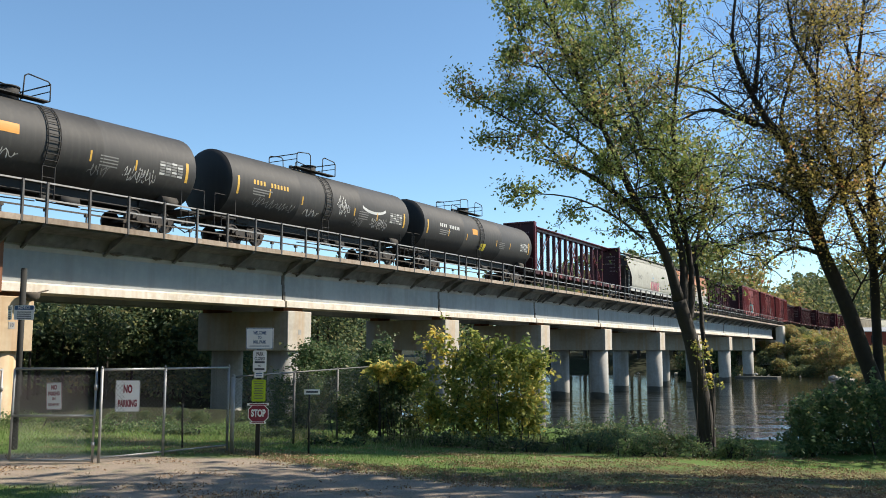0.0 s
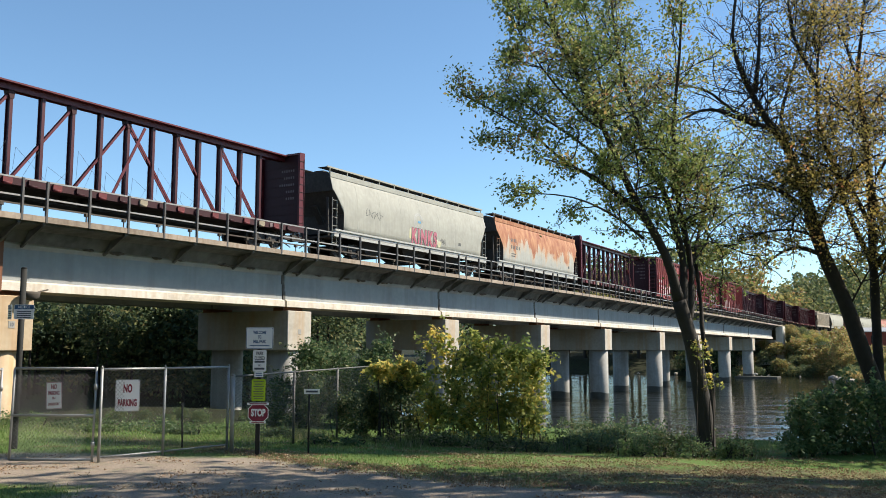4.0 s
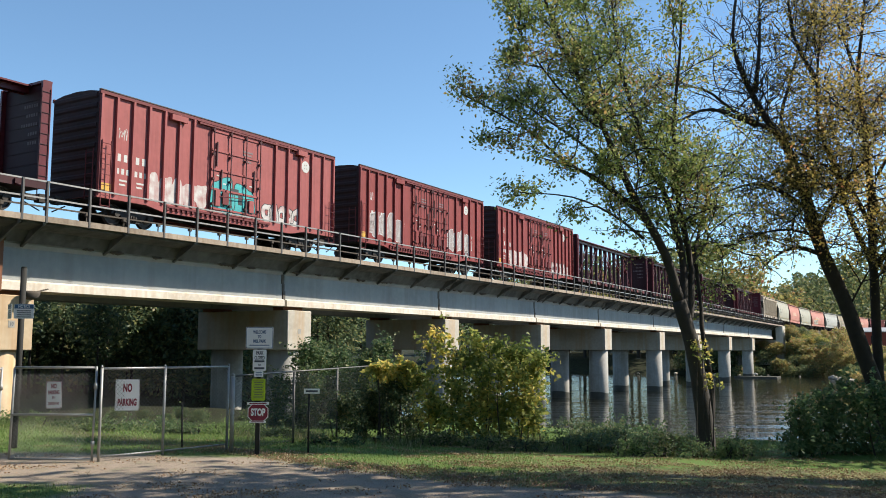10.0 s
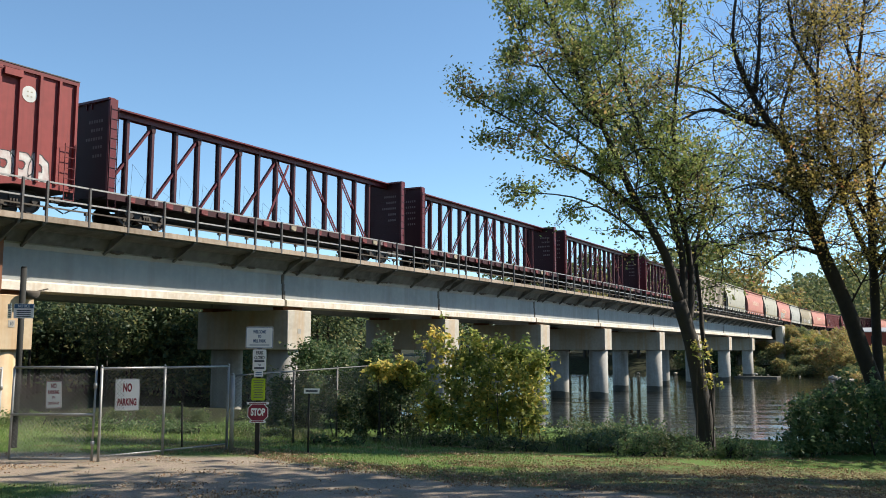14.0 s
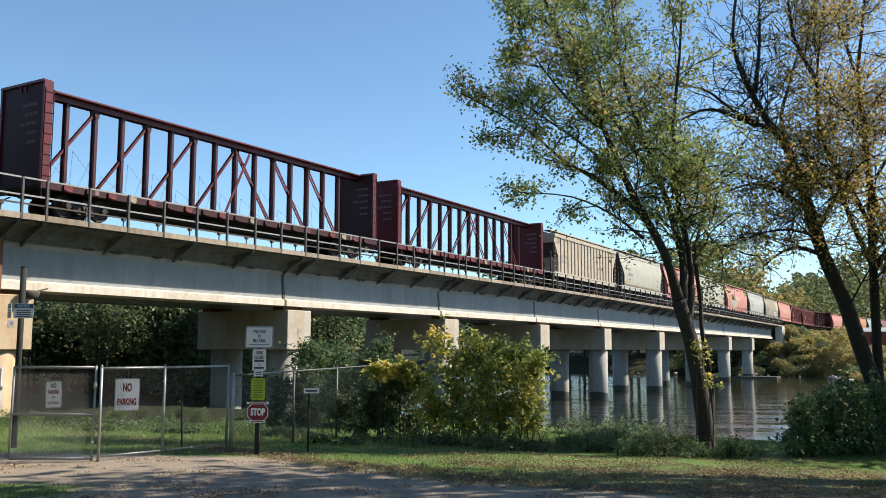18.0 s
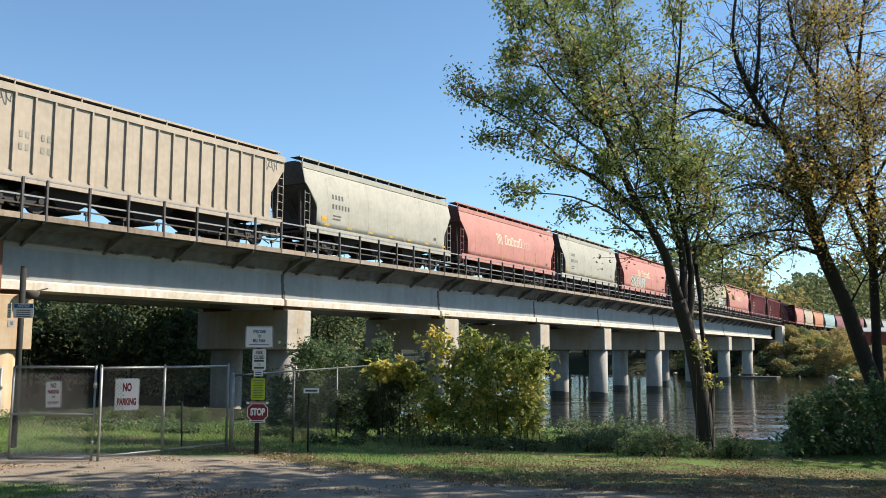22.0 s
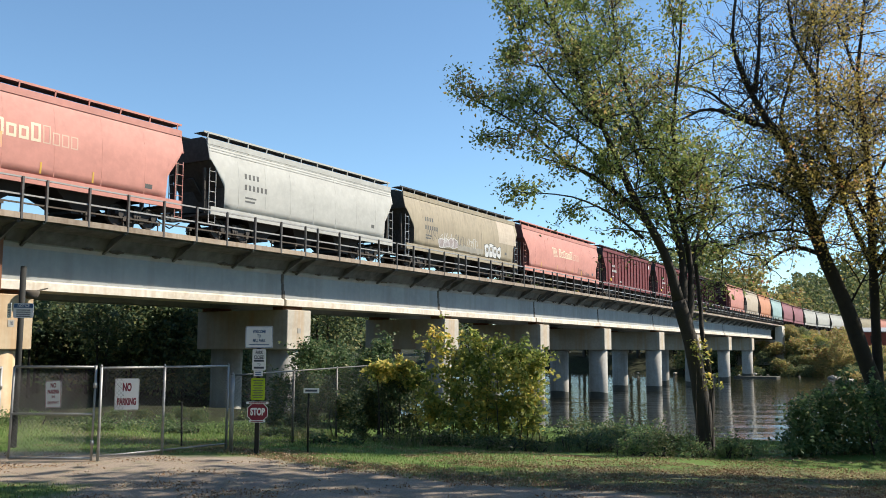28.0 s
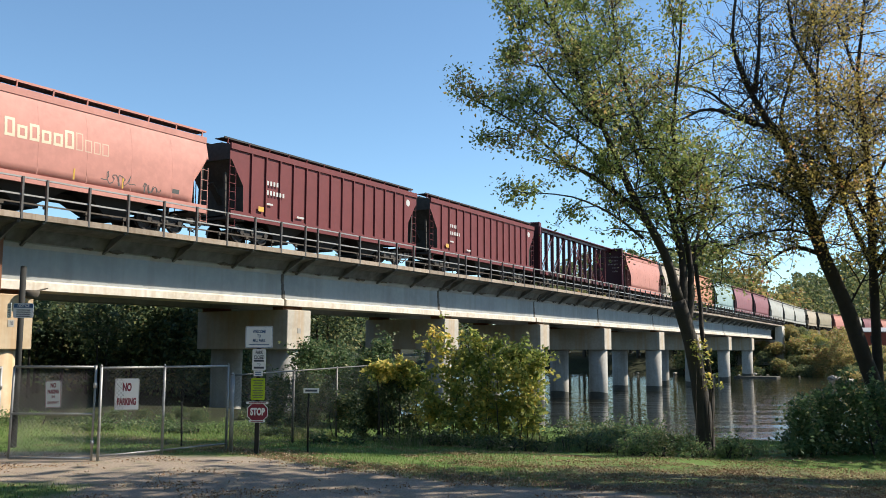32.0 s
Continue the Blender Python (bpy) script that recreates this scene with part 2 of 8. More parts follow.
def ground_material():
    m = bpy.data.materials.new("grass_and_gravel")
    m.use_nodes = True
    nt = m.node_tree
    n, L = nt.nodes, nt.links
    b = n["Principled BSDF"]
    b.inputs["Roughness"].default_value = 0.95
    b.inputs["Specular IOR Level"].default_value = 0.2
    geo = n.new("ShaderNodeNewGeometry")
    P = geo.outputs["Position"]

    def tex(sc, det=6, rough=0.6):
        t = n.new("ShaderNodeTexNoise")
        t.inputs["Scale"].default_value, t.inputs["Detail"].default_value, t.inputs["Roughness"].default_value = sc, det, rough
        L.new(P, t.inputs["Vector"])
        return t.outputs["Fac"]

    def mr(v, a, c, lo=0.0, hi=1.0):
        r = n.new("ShaderNodeMapRange")
        for k, val in (("From Min", a), ("From Max", c), ("To Min", lo), ("To Max", hi)):
            r.inputs[k].default_value = val
        L.new(v, r.inputs["Value"])
        return r.outputs[0]

    def math_(op, a, c):
        x = n.new("ShaderNodeMath")
        x.operation = op
        for i, v in enumerate((a, c)):
            if isinstance(v, bpy.types.NodeSocket):
                L.new(v, x.inputs[i])
            else:
                x.inputs[i].default_value = v
        return x.outputs[0]

    def mix(f, a, c):
        x = n.new("ShaderNodeMix")
        x.data_type = "RGBA"
        for sock, val in ((x.inputs[0], f), (x.inputs[6], a), (x.inputs[7], c)):
            if isinstance(val, bpy.types.NodeSocket):
                L.new(val, sock)
            else:
                sock.default_value = (*val, 1) if isinstance(val, tuple) else val
        return x.outputs[2]

    sep = n.new("ShaderNodeSeparateXYZ")
    L.new(P, sep.inputs[0])
    X, Y, Z = sep.outputs
    grass = mix(mr(tex(0.5), 0.35, 0.7), (0.09, 0.18, 0.034), (0.135, 0.185, 0.052))
    grass = mix(mr(tex(30, 4), 0.35, 0.75), grass, (0.06, 0.10, 0.022))
    # brown litter and trodden soil under the trees
    litter = mix(mr(tex(7, 6), 0.35, 0.65), (0.125, 0.088, 0.062), (0.23, 0.165, 0.118))
    worn = math_("MULTIPLY", mr(math_("ADD", X, mr(tex(0.3), 0.2, 0.8, -4.0, 4.0)), 0.0, 5.0), mr(math_("ADD", Y, mr(tex(0.45), 0.2, 0.8, -3.0, 3.0)), 17.0, 20.5, 1.0, 0.0))
    grass = mix(math_("MULTIPLY", worn, mr(tex(1.6), 0.35, 0.6, 0.15, 0.9)), grass, litter)
    gravel = mix(mr(tex(1.2), 0.3, 0.7), (0.30, 0.245, 0.195), (0.20, 0.16, 0.125))
    gravel = mix(mr(tex(45, 4, 0.8), 0.42, 0.72), gravel, (0.42, 0.355, 0.285))
    gravel = mix(mr(tex(24, 6, 0.8), 0.5, 0.62, 0.0, 0.8), gravel, (0.12, 0.085, 0.06))
    # the drive: a band across the view that passes through the gate
    edge = math_("ADD", Y, mr(tex(0.35, 4), 0.2, 0.8, -0.9, 0.9))
    edge = math_("ADD", edge, math_("MULTIPLY", math_("ADD", X, math_("MINIMUM", X, 0.0)), 0.45))
    drive = mr(edge, 14.9, 15.5, 1.0, 0.0)
    # it is a lane: grass again on the camera's side of it
    drive = math_("MULTIPLY", drive, math_("MULTIPLY", mr(Y, 5.0, 6.0, 0.0, 1.0), mr(math_("ADD", Y, mr(tex(0.7), 0.2, 0.8, -0.5, 0.5)), 18.4, 19.2, 1.0, 0.0)))
    gate = math_("MULTIPLY", mr(math_("ADD", X, mr(tex(0.6), 0.2, 0.8, -0.8, 0.8)), -6.2, -5.6, 1.0, 0.0), mr(math_("ADD", Y, mr(tex(0.8), 0.2, 0.8, -0.8, 0.8)), 18.6, 19.4, 1.0, 0.0))
    drive = math_("MAXIMUM", drive, gate)
    island = math_("MULTIPLY", mr(math_("ADD", X, mr(tex(0.6), 0.2, 0.8, -0.8, 0.8)), -5.9, -5.3, 1.0, 0.0), mr(math_("ADD", Y, mr(tex(0.9), 0.2, 0.8, -0.5, 0.5)), 14.6, 15.1, 1.0, 0.0))
    drive = math_("MULTIPLY", drive, math_("SUBTRACT", 1.0, island))
    soil = math_("MULTIPLY", mr(edge, 14.9, 15.6), mr(edge, 15.9, 17.2, 1.0, 0.0))
    grass = mix(math_("MULTIPLY", soil, mr(tex(1.1), 0.3, 0.55, 0.3, 1.0)), grass, (0.085, 0.058, 0.04))
    ground_c = mix(math_("MULTIPLY", drive, mr(tex(2.5), 0.25, 0.5, 0.7, 1.0)), grass, gravel)
    # fallen leaves
    vor = n.new("ShaderNodeTexVoronoi")
    vor.inputs["Scale"].default_value = 19.0
    L.new(P, vor.inputs["Vector"])
    leafy = math_("MULTIPLY", mr(vor.outputs["Distance"], 0.22, 0.30, 1.0, 0.0), mr(tex(0.25), 0.4, 0.6, 0.15, 0.9))
    vcol = mix(mr(n_sep(n, L, vor.outputs["Color"]), 0.0, 1.0), (0.30, 0.17, 0.06), (0.42, 0.30, 0.16))
    ground_c = mix(math_("MULTIPLY", leafy, mr(Y, 20, 26, 0.45, 0.0)), ground_c, vcol)
    # mud and scrub towards the river and on the far side
    mud = mix(mr(tex(0.3), 0.3, 0.7), (0.055, 0.048, 0.034), (0.055, 0.066, 0.024))
    ground_c = mix(mr(math_("ADD", Z, mr(tex(0.6), 0.2, 0.8, -0.25, 0.25)), -1.0, -0.5, 1.0, 0.0), ground_c, mud)
    # leaf mould beyond the bridge, darkened further with the shade painted in
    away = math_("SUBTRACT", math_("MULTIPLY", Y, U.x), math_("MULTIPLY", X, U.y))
    mould_shade = mix(mr(tex(2.2), 0.35, 0.65), (0.016, 0.014, 0.009), (0.032, 0.04, 0.015))
    ground_c = mix(mr(math_("ADD", away, mr(tex(0.4), 0.2, 0.8, -2.0, 2.0)), DIST - 12, DIST - 7, 0.0, 1.0), ground_c, mould_shade)
    # unseen woods' floor towards the near end of the bridge, dark to cut bounced light
    ground_c = mix(mr(math_("ADD", math_("ADD", X, math_("MULTIPLY", Y, 0.5)), mr(tex(0.5), 0.2, 0.8, -1.0, 1.0)), -4.0, -2.0, 1.0, 0.0), ground_c, mould_shade)
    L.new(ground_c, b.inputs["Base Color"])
    bp = n.new("ShaderNodeBump")
    bp.inputs["Strength"].default_value, bp.inputs["Distance"].default_value = 0.6, 0.05
    L.new(tex(18, 8), bp.inputs["Height"])
    L.new(bp.outputs[0], b.inputs["Normal"])
    return m


def n_sep(n, L, col):
    x = n.new("ShaderNodeSeparateColor")
    L.new(col, x.inputs[0])
    return x.outputs[0]


def water_material():
    m = bpy.data.materials.new("river_water")
    m.use_nodes = True
    n, L = m.node_tree.nodes, m.node_tree.links
    b = n["Principled BSDF"]
    b.inputs["Base Color"].default_value = (0.018, 0.019, 0.014, 1)
    b.inputs["Roughness"].default_value = 0.06
    b.inputs["IOR"].default_value = 1.33
    geo = n.new("ShaderNodeNewGeometry")
    mp = n.new("ShaderNodeMapping")
    mp.inputs["Rotation"].default_value = (0, 0, 0.12)
    mp.inputs["Scale"].default_value = (0.28, 1.1, 1.0)
    L.new(geo.outputs["Position"], mp.inputs[0])
    bp = n.new("ShaderNodeBump")
    bp.inputs["Strength"].default_value, bp.inputs["Distance"].default_value = 0.55, 0.045
    t = n.new("ShaderNodeTexNoise")
    t.inputs["Scale"].default_value, t.inputs["Detail"].default_value = 1.5, 7
    L.new(mp.outputs[0], t.inputs["Vector"])
    t2 = n.new("ShaderNodeTexNoise")      # long low swells under the ripples
    t2.inputs["Scale"].default_value, t2.inputs["Detail"].default_value = 0.28, 4
    L.new(mp.outputs[0], t2.inputs["Vector"])
    ad = n.new("ShaderNodeMath")
    ad.operation = "MULTIPLY_ADD"
    L.new(t2.outputs["Fac"], ad.inputs[0])
    ad.inputs[1].default_value = 5.0
    L.new(t.outputs["Fac"], ad.inputs[2])
    L.new(ad.outputs[0], bp.inputs["Height"])
    L.new(bp.outputs[0], b.inputs["Normal"])
    return m


ground()

# ---- the bridge ----
JOINTS = (-44.0, -28.3, -12.6, 3.2, 19.0, 34.7, 50.3, 65.7, 81.0, 99.8, 118.6, 137.6, 157.9, 183.0)
PIERS = ((3.9, 1.7), (19.6, 1.75), (35.85, 1.9), (51.8, 1.9), (67.5, 1.9), (83.35, 2.05), (102.8, 2.15), (121.3, 2.2), (141.75, 2.25), (161.4, 2.25))
WALK_OFF, WALK_TOP = 3.33, 7.06        # railing line and walkway height
RAIL_TOP = 8.36


def extrude_line(bm, prof, s0, s1, step=16.0, mi=0):
    """A cross-section (off, z) run along the track."""
    k = max(1, math.ceil((s1 - s0) / step))
    loft(bm, [[on_line(s0 + (s1 - s0) * i / k, o, z) for o, z in prof] for i in range(k + 1)], mi)
    return fix(bm)


def bridge():
    br = tagged(new("railway_bridge"), "long concrete girder railway bridge with a steel-railed walkway", "bridge")
    for s0, s1 in zip(JOINTS, JOINTS[1:]):
        a, c = s0 + 0.09, s1 - 0.09
        # web with a haunch under the deck, and a bottom flange that stands proud
        g = part("girder", extrude_line(bmesh.new(), [(1.84, 4.72), (1.84, 5.95), (1.98, 6.1), (1.98, 6.56), (0.6, 6.56), (0.6, 4.72)], a, c), M_CONC, br)
        part("bottom_flange", extrude_line(bmesh.new(), [(2.04, 4.36), (2.04, 4.66), (1.86, 4.735), (0.3, 4.735), (0.3, 4.36)], a, c), M_FLANGE, g, "pale concrete flange")
        part("girder", extrude_line(bmesh.new(), [(-3.2, 4.36), (-3.2, 6.56), (-4.6, 6.56), (-4.6, 4.36)], a, c), M_CONC, br)
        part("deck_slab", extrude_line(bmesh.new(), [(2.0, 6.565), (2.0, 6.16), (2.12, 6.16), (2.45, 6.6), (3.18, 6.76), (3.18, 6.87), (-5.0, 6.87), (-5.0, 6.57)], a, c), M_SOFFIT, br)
    for k in range(-4, 13):
        s0 = 19.91 + 15.73 * k
        if s0 > 180:
            break
        s_end = min(s0 + 14.74, 187.0)
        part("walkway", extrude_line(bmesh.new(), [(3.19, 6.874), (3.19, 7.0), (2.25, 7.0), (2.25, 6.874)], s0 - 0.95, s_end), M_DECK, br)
        posts = [s for s in (s0 + 1.842 * i for i in range(9)) if s < 187]
        for i, s in enumerate(posts):
            # square post down the face of the edge beam, with a bracket below
            bm = bmesh.new()
            m = line_pose(s)
            box(bm, -0.04, 0.04, -WALK_OFF - 0.04, -WALK_OFF + 0.06, 6.82, RAIL_TOP + 0.02)
            bm.transform(m)
            part("railing_post", bm, M_RAILING, br)
            bm = bmesh.new()
            if i % 2 == 0:
                beam(bm, (-0.05, -3.24, 6.74), (-0.05, -1.95, 6.02), 0.1, 0.09)
                beam(bm, (-0.05, -3.3, 6.79), (-0.05, -2.0, 6.79), 0.12, 0.1)
                loft(bm, [[(x, -3.2, 6.72), (x, -1.99, 6.72), (x, -1.99, 6.05)] for x in (-0.08, -0.02)])
                bm.transform(m)
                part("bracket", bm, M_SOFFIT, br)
            else:
                bm.free()
            nxt = posts[i + 1] if i < len(posts) - 1 else s + 0.99
            if nxt - s > 0.2:
                part("edge_beam", extrude_line(bmesh.new(), [(3.36, 6.84), (3.36, 7.06), (3.2, 7.06), (3.2, 6.84)], s + 0.045, nxt - 0.06), M_KERB, br)
        for z, nm in ((RAIL_TOP, "top_rail"), (7.72, "mid_rail")):
            part(nm, extrude_line(bmesh.new(), [(3.32, z - 0.03), (3.32, z + 0.03), (3.26, z + 0.03), (3.26, z - 0.03)], s0 - 0.45, s_end + 0.53), M_RAILBAR, br)
    # dark filler in the joints of the girders, and a rusty end plate
    for s in JOINTS[1:-1]:
        for z0, z1, e in ((4.4, 5.15, 0.05), (5.15, 5.5, -0.02), (5.5, 6.5, -0.07)):
            bm = bmesh.new()
            box(bm, e - 0.09, e + 0.09, -1.875, -1.2, z0 + 0.004, z1)
            bm.transform(line_pose(s))
            part("joint_filler", bm, M_DECK, br)
    bm = bmesh.new()
    box(bm, -0.22, 0.12, -2.1, -1.9, 4.3, 6.6)
    bm.transform(line_pose(JOINTS[4] - 0.05))
    part("end_plate", bm, M_RUSTPLATE, br, "rusty steel plate over a girder joint")
    # lumps of mud under the edge of the slab
    rnd = random.Random(19)
    for i in range(44):
        s = rnd.uniform(20, 120) if i < 30 else rnd.uniform(36, 66)
        bm = bmesh.new()
        for k in range(rnd.randrange(1, 4)):
            q = bmesh.ops.create_icosphere(bm, subdivisions=1, radius=1.0)["verts"]
            e = rnd.uniform(0.06, 0.15)
            for v in q:
                w = 1 + 0.35 * noise.noise(v.co * 1.7 + Vector((i, k, 0)))
                v.co = Vector((v.co.x * e * 1.7 * w + 0.22 * k, v.co.y * e * w, v.co.z * e * 0.7 * w))
        bm.transform(line_pose(s, 2.05, 6.13 + rnd.uniform(-0.02, 0.05)))
        part("mud_lump", bm, M_TIE, br)
    # a dark hood that hangs at the joint beside the notice
    bm = bmesh.new()
    loft(bm, [[(0.34 * q * math.cos(2 * math.pi * i / 14), 0.22 * q * math.sin(2 * math.pi * i / 14), z) for i in range(14)] for z, q in ((0.0, 1.0), (-0.1, 1.0), (-0.22, 0.85), (-0.32, 0.45))], smooth=True)
    beam(bm, (0.2, 0, -0.02), (0.75, 0.1, 0.12), 0.06, 0.05)
    fix(bm)
    bm.transform(line_pose(20.15, 2.3, 4.33))
    part("drain_hood", bm, M_TIE, br, "dark metal hood under the girder")
    # a service pipe on short brackets between walkway and track
    part("service_pipe", extrude_line(bmesh.new(), [(1.92, 7.62), (1.92, 7.68), (1.86, 7.68), (1.86, 7.62)], -44, 186, 8), M_TIE, br)
    for i in range(-20, 91):
        bm = bmesh.new()
        box(bm, -0.07, 0.07, -1.96, -1.82, 7.52, 7.64)
        box(bm, -0.02, 0.02, -1.91, -1.87, 6.85, 7.52)
        bm.transform(line_pose(19.0 + i * 1.84))
        part("pipe_bracket", bm, M_TIE, br)
    return br


def piers():
    for i, (s, w) in enumerate(PIERS):
        base = line_pose(s, 0, 0)
        p = tagged(new("bridge_pier"), "concrete pier with a hammerhead cap on two oblong columns", "bridge pier", "piers of the bridge")
        p.matrix_basis = base
        bm = bmesh.new()
        box(bm, -w / 2, w / 2, -2.02, 4.42, 2.12, 4.17)
        bmesh.ops.bevel(bm, geom=bm.edges[:], offset=0.03, segments=1, affect="EDGES")
        part("cap", bm, M_CAPRUST if i == 1 else M_CAP, p)
        for y0, y1 in ((-1.9, -0.05), (2.15, 4.0)):
            bm = bmesh.new()
            r = w * 0.345
            ring = []
            for q in range(16):
                t = math.pi * 2 * q / 16
                cx = r * math.cos(t)
                cy = r * math.sin(t)
                ring.append((cx, cy + (y1 - r if math.sin(t) > 0 else y0 + r)))
            col = (y0 + y1) / 2
            loft(bm, [[(x, y, z) for x, y in ring] for z in (-5.5, -2.0, 2.12)], smooth=True)
            cob = part("column", fix(bm), M_CAPRUST if i == 1 else M_COLUMN, p)
            if s > 40:
                bm = bmesh.new()
                loft(bm, [[(x * 1.006, col + (y - col) * 1.006, z + (0.12 * math.sin(3 * x + i) if z > -2 else 0)) for x, y in ring] for z in (-3.2, -2.6, -1.95)], smooth=True, caps=False)
                part("waterline_band", fix(bm), M_WET, cob, "dark wet stain above the water")
        for y in (-1.2, 3.9):
            bm = bmesh.new()
            box(bm, -w * 0.4, w * 0.4, y - 0.35, y + 0.35, 4.17, 4.37)
            part("bearing", bm, M_RUSTPLATE, p, "rusty steel bearing")
        if s < 40:
            bm = bmesh.new()
            box(bm, -0.14, 0.12, -2.032, -2.021, 2.96, 3.22)
            part("number_plate", bm, M_COLUMN, p, "small square plate cast on the cap")
    # rocks and a footing at the far waterline
    fo = tagged(new("pier_footing"), "low concrete footing at the far waterline", "footing")
    fo.matrix_basis = line_pose(161.4, 0, 0)
    bm = bmesh.new()
    box(bm, -2.0, 2.2, -6.0, 1.0, -3.2, -2.3)
    bmesh.ops.bevel(bm, geom=bm.edges[:], offset=0.06, segments=1, affect="EDGES")
    part("footing_block", bm, M_WET, fo)
    rnd = random.Random(8)
    for k in range(70):
        bm = bmesh.new()
        bmesh.ops.create_icosphere(bm, subdivisions=1, radius=1.0)
        sx = rnd.uniform(0.15, 0.5)
        for v in bm.verts:
            v.co *= 1 + 0.3 * noise.noise(v.co * 1.3 + Vector((k, 0, 0)))
            v.co = Vector((v.co.x * sx, v.co.y * sx * rnd.uniform(0.75, 0.8), v.co.z * sx * 0.6))
        fixed = fix(bm)
        ob = part("rock", fixed, M_CAP if k % 3 else M_COLUMN)
        off = rnd.uniform(5, 12) if k < 45 else rnd.uniform(-32, 2)
        e = far_edge(off) - 4.5 + rnd.uniform(-1.2, 1.2)
        d = DIST - off
        ob.matrix_basis = pose(e * U.x - d * U.y, e * U.y + d * U.x, WATER + rnd.uniform(0.0, 0.45), 0, 0, rnd.uniform(0, 360))
        tagged(ob, "pale broken rock at the far waterline", "rock", "rocks at the waterline")
    # the far abutment
    ab = tagged(new("abutment"), "concrete abutment at the far end of the bridge", "abutment")
    ab.matrix_basis = line_pose(184.6, 0, 0)
    bm = bmesh.new()
    box(bm, -1.5, 1.5, -2.4, 5.2, -1, 4.2)
    part("stem", bm, M_CAP, ab)
    bm = bmesh.new()
    box(bm, -0.9, 2.6, -3.75, -2.45, -1.0, 6.86)
    part("wing_wall", bm, M_ABUT, ab)


def track():
    t = tagged(new("railway_track"), "steel rails on dark timber ties and ballast", "railway track", kind="structure")
    for o in (0.75, -0.75):
        part("rail", extrude_line(bmesh.new(), [(o - 0.035, TOR - 0.17), (o - 0.035, TOR), (o + 0.035, TOR), (o + 0.035, TOR - 0.17)], -500, 860, 20), M_STEEL, t)
    bm = bmesh.new()
    for i in range(-40, 420):
        s = i * 0.6
        m = line_pose(s)
        vs = box(bm, -0.11, 0.11, -1.3, 1.3, TOR - 0.34, TOR - 0.17)
        for v in vs:
            v.co = m @ v.co
    tagged(part("ties", bm, M_TIE, t), kind="stuff")
    part("ballast_bed", extrude_line(bmesh.new(), [(2.2, 6.874), (1.9, 7.16), (-2.3, 7.16), (-2.6, 6.874)], -44, 184.5, 8), M_BALLAST, t)
    for a, c in ((-500, -44), (184.5, 860)):
        # its foot spreads from the bridge's end like a cone
        rings = []
        a0, a = a, a + (2.6 if a > 0 else 0)
        for s in [a + (c - a) * i / 60 for i in range(61)] + list((188, 189.5, 191.5, 194, 197) if a > 0 else (-45, -47, -50, -54)):
            w = min(abs(s - a), abs(s - c)) if abs(s) < 300 else 99.0
            o = min(15.0, 4.0 + 0.95 * w)
            z = 6.5 - (o - 3.6) * 0.833
            rings.append((s, [on_line(s, q, h) for q, h in ((o, z), (3.6, 6.5), (2.9, 6.75), (-3.0, 6.75), (-4.0, 6.5), (-o, z), (-o + 0.1, -4.0), (o - 0.1, -4.0))]))
        bm = bmesh.new()
        loft(bm, [r for s, r in sorted(rings, key=lambda q: q[0])])
        part("embankment", fix(bm), M_SCRUBLAND, t, "earth bank grown over with scrub")
        part("ballast_bed", extrude_line(bmesh.new(), [(2.6, 6.755), (1.9, 7.2), (-2.2, 7.2), (-2.7, 6.755)], a0, c, 12), M_BALLAST, t)


bridge()
piers()
track()

